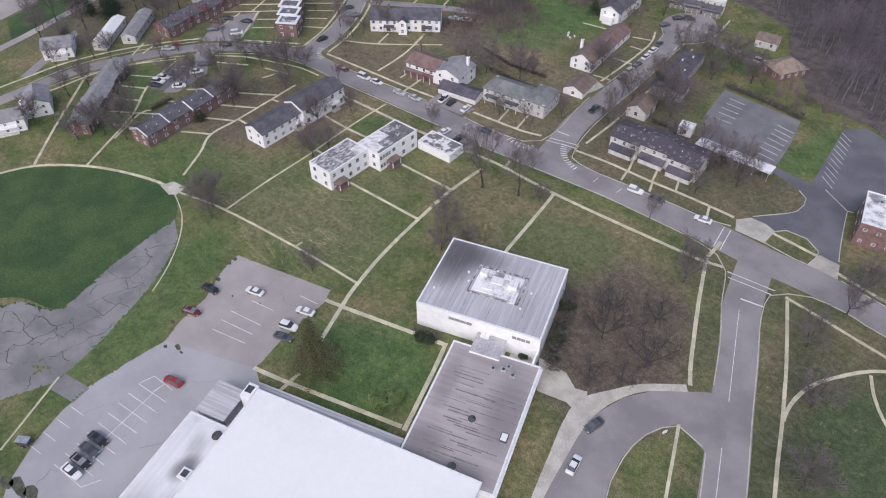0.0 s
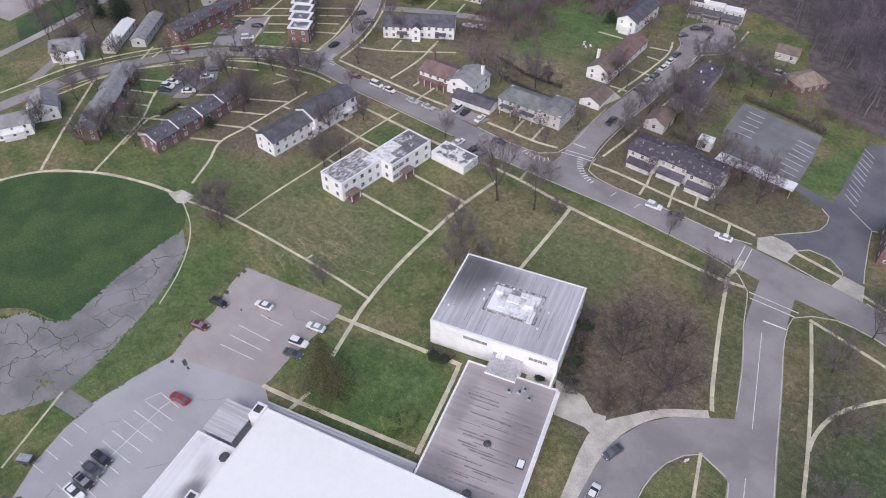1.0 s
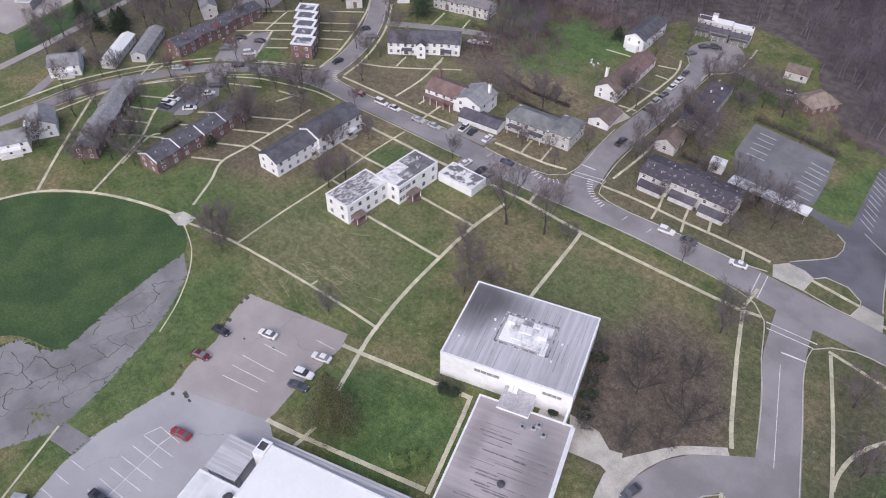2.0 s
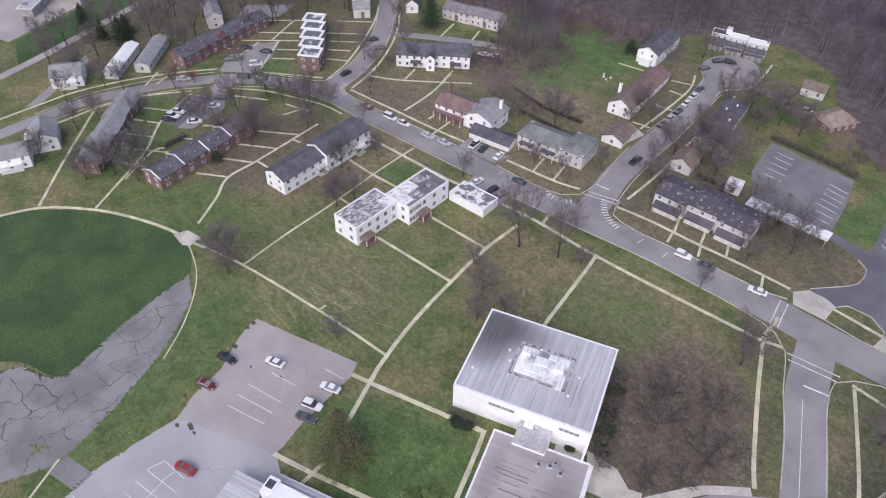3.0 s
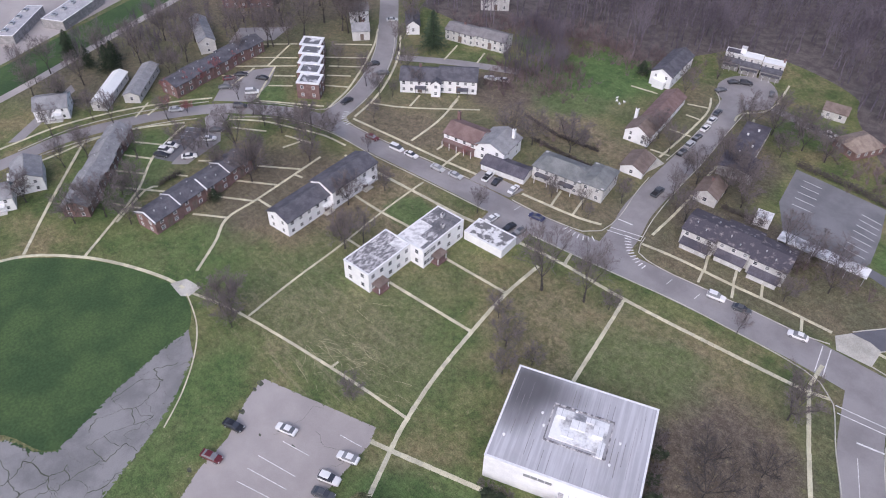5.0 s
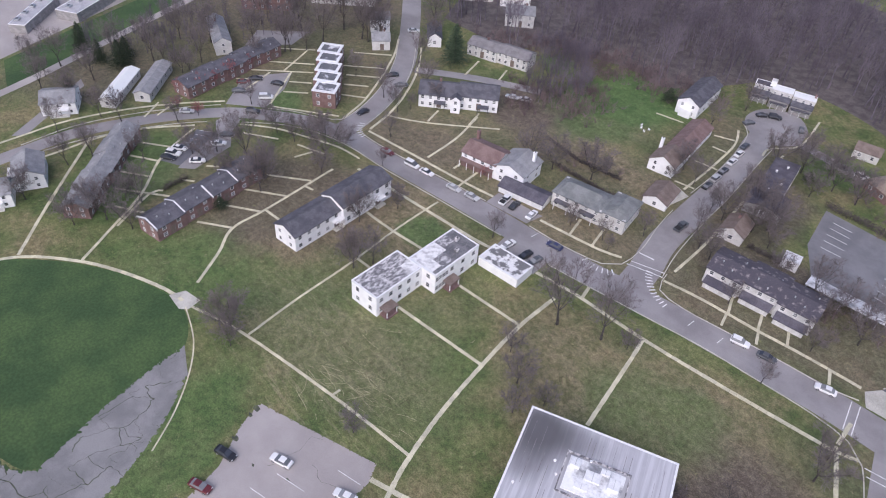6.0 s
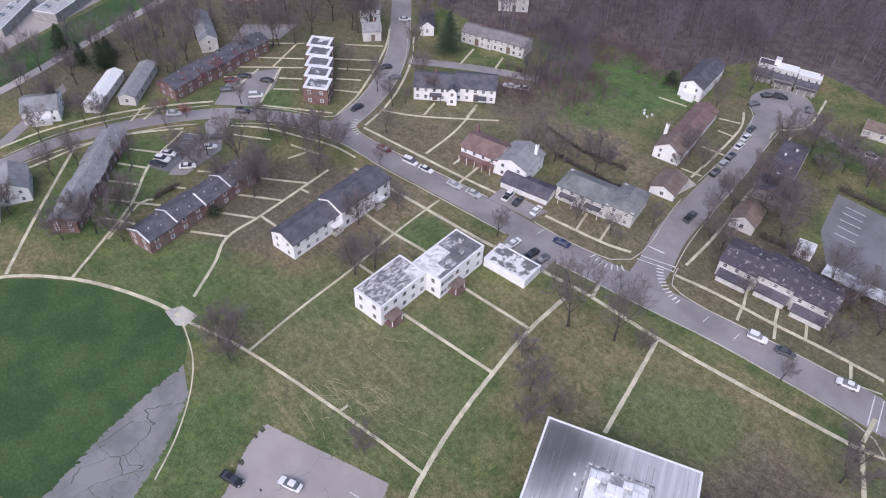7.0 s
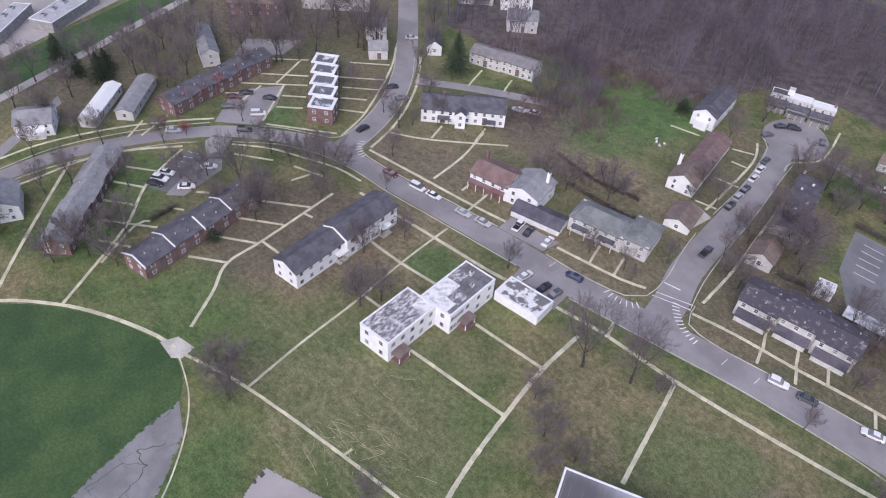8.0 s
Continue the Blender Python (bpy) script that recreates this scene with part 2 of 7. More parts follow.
def streaked_roof(name, a, b, way, stain, streak=1.0):
    """Metal or membrane roof with long run-off streaks along one way and a dark stain."""
    k = Mat(name, 0.6)
    st = (0.06, 1.6, 1) if way == "x" else (1.6, 0.06, 1)
    c = k.mix(k.ramp(k.noise(1.0, 5, 0.65, stretch=st), 0.4, 0.66, 0.5 - 0.5 * streak, 0.5 + 0.5 * streak), a, b)
    c = k.mix(k.ramp(k.noise(0.5, 6, 0.7), 0.35, 0.7, 0.0, 0.25), c, b)
    c = k.mix(k.ramp(k.noise(0.12, 4, 0.6), 0.42, 0.7, 0.0, 0.4), c, (0.33, 0.31, 0.32))
    for x, y, rx, ry, turn, amount in stain:
        c = k.mix(k.math("MULTIPLY", k.blot(x, y, rx, ry, turn, 0.6), amount), c, (0.10, 0.095, 0.10))
    k.bump(k.noise(6.0, 3), 0.15)
    return k.colour(c)


# ---------------------------------------------------------------- building blocks
def link(name, mesh, parent=None, m=None, label=""):
    ob = new(name, mesh)
    if parent is not None:
        ob.parent = parent
    if m is not None:
        ob.matrix_basis = m
    if label:
        ob["label"] = label
    return ob


def mesh_of(name, bm, *mats):
    me = bpy.data.meshes.new(name)
    bm.normal_update()
    bm.to_mesh(me)
    bm.free()
    for m in mats:
        me.materials.append(m)
    return me


def part(name, bm, mat, parent=None, label="", m=None):
    return link(name, mesh_of(name, bm, mat), parent, m, label)


def raw(name, verts, faces, mat):
    me = bpy.data.meshes.new(name)
    me.from_pydata(verts, [], faces)
    me.materials.append(mat)
    me.update()
    return me


def thing(name, label, category, x, y, turn=0.0, group="", kind="", size=(1.0, 1.0, 1.0)):
    """An Empty at a thing's base; size: metres in one of the units that its parts are drawn in, along x, y and z."""
    ob = new(name)
    ob.empty_display_size = 0.5
    ob.matrix_basis = pose(x, y, 0.0, 0, 0, turn) @ Matrix.Diagonal((*size, 1.0))
    return tagged(ob, label, category, group, kind)


def box(bm, x0, y0, z0, x1, y1, z1, bevel=0.0):
    v = [bm.verts.new((x, y, z)) for z in (z0, z1) for x, y in ((x0, y0), (x1, y0), (x1, y1), (x0, y1))]
    faces = [(3, 2, 1, 0), (4, 5, 6, 7), (0, 1, 5, 4), (1, 2, 6, 5), (2, 3, 7, 6), (3, 0, 4, 7)]
    fs = [bm.faces.new([v[i] for i in f]) for f in faces]
    if bevel:
        es = list({e for f in fs for e in f.edges})
        bmesh.ops.bevel(bm, geom=es, offset=bevel, segments=1, affect="EDGES")
    return bm


def boxes(*dims, bevel=0.0):
    bm = bmesh.new()
    for d in dims:
        box(bm, *d, bevel=bevel)
    return bm


def prism(bm, outline, y0, y1):
    """An x-z outline carried from y0 to y1."""
    a = [bm.verts.new((x, y0, z)) for x, z in outline]
    b = [bm.verts.new((x, y1, z)) for x, z in outline]
    n = len(outline)
    bm.faces.new(a)
    bm.faces.new(b[::-1])
    for i in range(n):
        bm.faces.new((a[i], b[i], b[(i + 1) % n], a[(i + 1) % n])[::-1])
    bmesh.ops.recalc_face_normals(bm, faces=bm.faces[:])
    return bm


def tube(bm, x, y, z0, z1, r, n=10, top=None):
    a = [bm.verts.new((x + r * math.cos(6.2832 * i / n), y + r * math.sin(6.2832 * i / n), z0)) for i in range(n)]
    t = r if top is None else top
    b = [bm.verts.new((x + t * math.cos(6.2832 * i / n), y + t * math.sin(6.2832 * i / n), z1)) for i in range(n)]
    for i in range(n):
        bm.faces.new((a[i], a[(i + 1) % n], b[(i + 1) % n], b[i]))
    bm.faces.new(b)
    bm.faces.new(a[::-1])
    return bm


def smooth_line(pts, step=2.0):
    """Points along a soft curve through pts; further columns ride along."""
    p = np.array(pts, float)
    out = []
    for i in range(len(p) - 1):
        a, b, c, d = p[max(i - 1, 0)], p[i], p[i + 1], p[min(i + 2, len(p) - 1)]
        n = max(1, int(np.linalg.norm((c - b)[:2]) / step))
        for k in range(n):
            s = k / n
            out.append(0.5 * (2 * b + (c - a) * s + (2 * a - 5 * b + 4 * c - d) * s * s + (3 * b - a - 3 * c + d) * s**3))
    out.append(p[-1])
    return np.array(out)


def sides(line):
    t = np.gradient(line[:, :2], axis=0)
    t /= np.linalg.norm(t, axis=1)[:, None] + 1e-9
    return np.stack([-t[:, 1], t[:, 0]], 1)


def ribbon(name, pts, width, mat, lift=0.05, across=3, step=2.0, label="", category="", kind="structure"):
    """A strip that lies on the land: pts are (x, y) or (x, y, width)."""
    line = smooth_line(pts, step)
    nrm = sides(line)
    w = line[:, 2] if line.shape[1] > 2 else np.full(len(line), width)
    verts, faces = [], []
    for i, (q, n) in enumerate(zip(line, nrm)):
        for j in range(across + 1):
            s = (j / across - 0.5) * w[i]
            x, y = q[0] + n[0] * s, q[1] + n[1] * s
            verts.append((x, y, lift))
        for j in (0, across):
            x, y, z = verts[i * (across + 3) + j]
            verts.append((x, y, z - lift - 0.25))
    m = across + 3
    for i in range(len(line) - 1):
        o, p = i * m, (i + 1) * m
        for j in range(across):
            faces.append((o + j + 1, o + j, p + j, p + j + 1))
        faces.append((o, o + across + 1, p + across + 1, p))
        faces.append((o + across, p + across, p + across + 2, o + across + 2))
    return tagged(link(name, raw(name, verts, faces, mat)), label, category, kind=kind)


def slab_path(name, pts, width, mat, lift=0.09, slab=1.5, label="", category="path"):
    """A footpath cast in slabs: each slab has its own edges, with a narrow joint to the next."""
    line = smooth_line(pts, slab)
    nrm = sides(line)
    rng = random.Random(int(abs(pts[0][0]) * 10))
    verts, faces = [], []
    for i in range(len(line) - 1):
        d = line[i + 1, :2] - line[i, :2]
        d = d / (np.linalg.norm(d) + 1e-9) * 0.02
        up = lift + rng.uniform(-0.012, 0.012)
        o = len(verts)
        corners = []
        for q, n, e in ((line[i], nrm[i], d), (line[i + 1], nrm[i + 1], -d)):
            for s in (0.5, -0.5):
                g = s * width * rng.uniform(0.86, 1.06)
                corners.append((q[0] + n[0] * g + e[0], q[1] + n[1] * g + e[1]))
        for drop in (up, -0.2):
            verts += [(x, y, drop) for x, y in corners]
        faces += [(o, o + 1, o + 3, o + 2), (o, o + 2, o + 6, o + 4), (o + 1, o + 5, o + 7, o + 3), (o, o + 4, o + 5, o + 1), (o + 2, o + 3, o + 7, o + 6)]
    return tagged(link(name, raw(name, verts, faces, mat)), label, category, kind="structure")


def sheet(name, outline, mat, lift=0.04, grid=4.0, smooth=False, label="", category="", kind="structure"):
    """A filled area that lies on the land."""
    from mathutils import geometry
    pts = np.array(outline, float)
    if smooth:
        pts = smooth_line(np.vstack([pts, pts[:1]]), 2.0)[:-1]
    else:
        fine = []
        for a, b in zip(pts, np.roll(pts, -1, 0)):
            n = max(1, int(np.linalg.norm(b - a) / grid))
            fine += [a + (b - a) * k / n for k in range(n)]
        pts = np.array(fine)
    lo, hi = pts.min(0), pts.max(0)
    inner = []
    for x in np.arange(lo[0] + grid / 2, hi[0], grid):
        for y in np.arange(lo[1] + grid / 2, hi[1], grid):
            a, b = pts, np.roll(pts, -1, 0)
            cross = ((a[:, 1] > y) != (b[:, 1] > y)) & (x < (b[:, 0] - a[:, 0]) * (y - a[:, 1]) / (b[:, 1] - a[:, 1] + 1e-12) + a[:, 0])
            if cross.sum() % 2 and np.min(np.hypot(*(pts - (x, y)).T)) > grid * 0.3:
                inner.append((x, y))
    n = len(pts)
    vs = [Vector(p) for p in pts.tolist() + inner]
    v2, _, f2, *_ = geometry.delaunay_2d_cdt(vs, [(i, (i + 1) % n) for i in range(n)], [list(range(n))], 2, 1e-4)
    verts = [(v.x, v.y, lift) for v in v2]
    f2 = [f if (v2[f[1]] - v2[f[0]]).cross(v2[f[2]] - v2[f[0]]) > 0 else f[::-1] for f in f2]
    return tagged(link(name, raw(name, verts, f2, mat)), label, category, kind=kind)


# ---------------------------------------------------------------- ground
def ground_sheet():
    xs = [-4000, -2000, -1000] + list(range(-600, 201, 20)) + [400, 1000, 2000, 4000]
    ys = [-4000, -2000, -1000, -400] + list(range(-120, 521, 20)) + [700, 1200, 2200, 4000]
    nx = len(xs)
    verts = [(x, y, 0.0) for y in ys for x in xs]
    faces = [(j * nx + i, j * nx + i + 1, (j + 1) * nx + i + 1, (j + 1) * nx + i) for j in range(len(ys) - 1) for i in range(nx - 1)]
    return tagged(link("ground", raw("ground", verts, faces, GRASS)), "patchy spring grass with straw and leaf litter", "ground", kind="structure")


ground_sheet()

# sports field inside the oval path, and the broken playground tarmac beside it
sheet("sports_field", [(-189.6, 18.2), (-185.9, 26.2), (-176.1, 36.8), (-166.2, 44.1), (-155.1, 49.2), (-148.3, 50.6), (-138.1, 46.6), (-131.9, 35.1), (-128.1, 22.7), (-126.4, 11.6), (-136, 5.9), (-147.5, -4.7), (-175.4, 0.6)], FIELD, 0.02, 5.0, True, "even green mown turf of an oval playing field", "field")
PLAYGROUND = [(-137.7, 46.1), (-129.4, 43.1), (-120.2, 32.8), (-114.6, 23.2), (-111.1, 16.5), (-107.5, 8.5), (-106, 3.1), (-109, -7.2), (-125.1, -20.2), (-150.3, -14.7), (-135.9, 1.5), (-134.8, 5.7), (-128.4, 8.8), (-125.8, 12.1), (-128.6, 18.5), (-132.3, 27), (-136.2, 39)]
sheet("playground", PLAYGROUND, PLAYTAR, 0.04, 4.0, False, "cracked grey playground tarmac overgrown at its edges", "playground")

# car park
CAR_PARK = [(-114.7, 51.7), (-89.1, 62.4), (-86.8, 58.9), (-83.9, 45.4), (-80.8, 37.1), (-72.9, 34.1), (-61.9, 12.6), (-64.2, 3.2), (-64, -22.4), (-77.6, -18.8), (-88.3, -12), (-94.3, -4.9), (-97.7, 1.3), (-100.1, 7.8), (-100.8, 17.3), (-101, 25.8), (-104.1, 31), (-106.6, 38.7), (-112.3, 46.2)]
sheet("car_park", CAR_PARK[:5] + CAR_PARK[15:], LOT, 0.035, 4.0, False, "bleached pinkish-grey upper car park with worn bay lines", "car park")
sheet("car_park", CAR_PARK[4:16], COOLLOT, 0.035, 4.0, False, "cool grey lower car park with worn bay lines", "car park")
ribbon("path", [(-106.3, 3.6), (-102.8, 4.9), (-98.9, 6.2)], 4.25, PLAYTAR, 0.045, label="short tarmac link to the playground", category="path")

# roads: x, y, width
ribbon("road", [(-234.6, -12, 5.3), (-228.6, 11.9, 5.3), (-231.2, 39.5, 5.3), (-232.5, 54.8, 5.3), (-229.7, 69.7, 5.3), (-224.8, 84.5, 5.3), (-217.4, 98.6, 5.9), (-205.4, 110.7, 6.1), (-196.4, 116.8, 6.4), (-185.2, 120.8, 6.6), (-170, 123.1, 6.9), (-150.7, 127.1, 7.4), (-132.8, 130.5, 8), (-114.3, 133.2, 8.1), (-100.7, 135.9, 8.5), (-81, 140.3, 8.6), (-67.6, 143, 8.6), (-54.3, 145.5, 8.9), (-41.5, 147.8, 9.4), (-26, 149.2, 9.6), (-15.7, 150.8, 9.5), (-6.1, 151.9, 9.1), (3, 151.7, 8.8), (37.3, 153.2, 8.8), (118.6, 155.8, 8.8)], 8.26, ASPHALT, 0.05, 4, label="grey two-lane street with worn asphalt", category="road")
ribbon("road", [(-189.7, 120.8), (-191.8, 128.3), (-196.5, 139.2), (-203.9, 151.3), (-214.8, 164.3), (-226.7, 175.2), (-244, 189.6), (-259.8, 202.3), (-298.2, 233.4), (-366.7, 281.7)], 7.67, ASPHALT, 0.06, 4, label="grey side street between lawns", category="road")
ribbon("road", [(-91.1, 141.2), (-93.1, 149.5), (-96.6, 160.1), (-99.4, 177), (-101.3, 190.8), (-103.8, 204.7), (-106.2, 216.7), (-109.6, 228.8), (-110.7, 236.5)], 8.14, ASPHALT, 0.06, 4, label="grey street to a turning circle", category="road")
sheet("turning_circle", [(-117.2, 232.7), (-120.8, 239.2), (-120.5, 246.9), (-117, 252.1), (-110, 254.4), (-103.5, 249.1), (-101.3, 243.2), (-100.6, 237.1), (-103.8, 231.9), (-109, 228.7)], ASPHALT, 0.07, 4, True, "grey asphalt turning circle", "road")
ribbon("road", [(-26.2, 145.9), (-23.2, 137.1), (-20.3, 129.8), (-14.2, 118.7), (-7.4, 105.4), (-0.5, 92.1), (11.2, 68.8), (28.9, 35.9), (62.4, -22.2)], 8.61, ASPHALT, 0.06, 4, label="grey street with a pale centre line", category="road")
sheet("school_drive", [(-10.7, 106.6), (-16.3, 100.9), (-20.7, 96), (-23.5, 90.7), (-24.9, 83.2), (-24.8, 77.2), (-23.4, 70.4), (-20, 60.9), (-13.4, 46.5), (-1.8, 30.3), (4.3, 35.1), (-4.9, 54.2), (-11.2, 68.4), (-13.7, 73.7), (-15.2, 79.1), (-15.4, 86.5), (-12.4, 93.7), (-4.8, 92.1)], ASPHALT, 0.045, 4, False, "curved grey school drive", "road")
sheet("forecourt", [(-42.3, 84.9), (-35.7, 86.2), (-31.7, 84.6), (-29.5, 85.9), (-25.9, 80), (-30.7, 80.6), (-36.7, 78.1)], CONCRETE, 0.075, 3, False, "pale concrete forecourt", "pavement")
ribbon("pavement", [(-16.2, 102.2, 1.8), (-22.4, 95.4, 1.9), (-25.4, 89.1, 2.7), (-27.1, 82.9, 4.6), (-26.1, 77.1, 4.1), (-23.9, 70.6, 3.2), (-20.4, 60.8, 2.1), (-15.2, 48.9, 1.7)], 2.36, CONCRETE, 0.095, 3, 2.0, label="pale concrete pavement along the school drive", category="pavement")

# east car parks and lane
sheet("lane", [(-36.6, 161.0), (-34.6, 164.6), (-29.7, 172.6), (-30.8, 179.5), (-33.9, 181.4), (-41.9, 183.0), (-41.9, 186.0), (-33.0, 186.2), (-33.9, 190.3), (-39.8, 219.2), (-35.3, 225.2), (-16.5, 220.1), (-5.9, 206.9), (-18.3, 187.6), (-20.7, 182.4), (-15.0, 166.8), (-12.6, 161.2), (-17.4, 161), (-18.2, 162.1), (-22.5, 164.4), (-27.8, 163.4), (-29.6, 160.7), (-32.4, 161.4)], DARKTAR, 0.045, 4, False, "dark tarmac lane and car park", "car park")
sheet("car_park", [(-77.1, 212.2), (-50.9, 213.4), (-46.7, 199.7), (-44.2, 188.2), (-44.9, 182.8), (-65.2, 182.1), (-72.6, 193.5)], PARKTAR, 0.045, 4, False, "fenced grey tarmac car park with white bay lines", "car park")
ribbon("lane", [(-46.5, 184.8), (-42.5, 184.5), (-41.0, 184.5)], 3.2, DARKTAR, 0.05, label="dark tarmac link lane", category="road")
for outline in ([(-36.6, 153.4), (-29.2, 154.6), (-29.6, 160.8), (-32.4, 161.6), (-36.6, 161.0), (-38.8, 157.4)], [(-17.7, 155.4), (-10.4, 156.2), (-12.4, 161.3), (-17.5, 161.1)]):
    sheet("driveway", outline, CONCRETE, 0.075, 3, False, "pale concrete drive apron", "pavement")

# smaller car parks
sheet("car_park", [(-214.8, 85), (-209.7, 89), (-200.1, 73), (-205.5, 69.6)], DARKTAR, 0.065, 3, False, "small dark tarmac car park", "car park")
sheet("driveway", [(-210, 89), (-215.9, 91.7), (-217.2, 95.1), (-212.7, 98.7), (-207.7, 92.9), (-200.8, 89), (-196.2, 75.7), (-199.3, 72.1), (-200.6, 73.7)], ASPHALT, 0.05, 3, False, "grey drive beside a small car park", "pavement")
sheet("car_park", [(-223.4, 98.8), (-233.8, 109.2), (-235.3, 114.5), (-229.9, 126.9), (-221.6, 119.1), (-214.5, 108.1)], ASPHALT, 0.045, 3, False, "small grey tarmac car park", "car park")
sheet("car_park", [(-121.7, 122.5), (-108.5, 123.9), (-109.5, 130), (-123.1, 127.9)], ASPHALT, 0.055, 3, False, "grey tarmac strip before garages", "car park")
sheet("driveway", [(-137.1, 133.9), (-123.8, 136.6), (-123.4, 142.4), (-138.1, 139.7)], ASPHALT, 0.055, 3, False, "grey tarmac drive before garages", "pavement")
sheet("driveway", [(-105.6, 175.4), (-104.8, 184.1), (-112, 185.9), (-111.6, 177.1)], CONCRETE, 0.055, 3, False, "pale concrete driveway", "pavement")
ribbon("lane", [(-208.3, 164), (-191.4, 178.2), (-172, 190.9)], 4.25, ASPHALT, 0.045, label="grey service lane behind the terrace", category="road")
ribbon("driveway", [(-100.7, 238.5), (-90.9, 238.1), (-82.8, 236.7), (-73, 236.5)], 4.01, ASPHALT, 0.045, label="grey gravelled driveway", category="pavement")


def kerb(pts):
    ribbon("kerb", pts, 0.22, CONCRETE, 0.16, 1, 3.0, label="pale concrete kerb", category="kerb")


kerb([(-227.8, 37.6), (-228.1, 52.6), (-225.6, 67.4), (-220.8, 82.1), (-216.9, 89.4)])
kerb([(-211, 97.9), (-202.6, 107.6), (-193.1, 113.9), (-181.2, 117.8), (-165.4, 119.9), (-146.4, 123.5), (-124.1, 127.5)])
kerb([(-108.7, 129.6), (-92, 133.3), (-80.3, 136), (-68.6, 138.7), (-56, 140.6), (-42.9, 142.3), (-34.6, 141.9), (-30.1, 138.6), (-24.4, 127.9), (-18.9, 118.9), (-12.9, 107)])
kerb([(-5, 92.1), (0.5, 81.6), (8.1, 66.5), (24.2, 35.7)])
kerb([(-15.9, 143), (-18.5, 139.2), (-16.3, 131.6), (-9.7, 118.8), (-2.8, 105.2), (5.3, 89.7), (15.8, 68.8), (32.1, 38.3)])
kerb([(38.3, 148.6), (5.6, 147.1), (-4.1, 147.4), (-11.6, 146.1), (-15.9, 143)])
kerb([(-234.6, 40.7), (-236.4, 56.2), (-233.8, 71.8), (-228.7, 87), (-223.8, 97.4)])
kerb([(-213.7, 108.5), (-208.2, 113.9), (-199.7, 119.8), (-195.2, 124.4), (-197.9, 133.7), (-202.8, 143.2), (-209.4, 152.5), (-219.8, 164), (-232.9, 175.3)])
kerb([(-187.2, 125.4), (-191.6, 137.5), (-199.1, 150.8), (-209.5, 163.5), (-221.3, 174.3)])
kerb([(-187.2, 125.4), (-182.3, 125.2), (-170.7, 126.9), (-152.2, 131), (-137.4, 134.1)])
kerb([(-122.5, 136.5), (-111.3, 138.1), (-100.9, 141.2), (-97.7, 145.3), (-98.3, 154.2), (-101.7, 165.8), (-103.7, 174.9)])
kerb([(-105.4, 185.7), (-107, 200.1), (-110.1, 217.1), (-113.9, 229.2), (-118.4, 233.6)])
kerb([(-88.3, 151.9), (-85.9, 145.8), (-78.3, 145.3), (-68.1, 147.3), (-54.6, 150), (-43.4, 151.9), (-38.4, 154)])
kerb([(-88.2, 149.6), (-91.6, 160.4), (-95.1, 177.9), (-97, 190.6), (-99.6, 204.4), (-102, 216.3), (-104.2, 228.9)])
kerb([(-9.6, 156.4), (1.7, 156.2), (36.4, 157.9)])
kerb([(-29.2, 154.8), (-29.6, 160.5), (-27.8, 163.3), (-22.6, 164.3), (-18.3, 162), (-17.6, 160.2), (-17.8, 155.6), (-29.2, 154.8)])
kerb([(-36.6, 161.6), (-34.7, 164.5), (-29.8, 172.5), (-30.9, 179.4), (-33.8, 181.1)])
kerb([(-29.2, 186.9), (-21.1, 182.7)])
kerb([(-19.6, 183.3), (-20.8, 182.5), (-15.1, 166.9), (-13.1, 162.2)])
kerb([(-6.1, 92.8), (-12, 93.3), (-15.2, 86.5), (-14.9, 79.1), (-13.5, 73.7), (-11, 68.4)])

# traffic islands and verges inside the drives
sheet("verge", [(-6.4, 92.4), (-11.9, 92.9), (-14.8, 86.2), (-14.6, 79.1), (-13.1, 73.8), (-10.6, 68.4), (-4.3, 54.2), (5.1, 37.6), (14.7, 49.9), (2.1, 78.1)], GRASS, 0.06, 4, False, "rough grass inside the curved drive", "lawn")

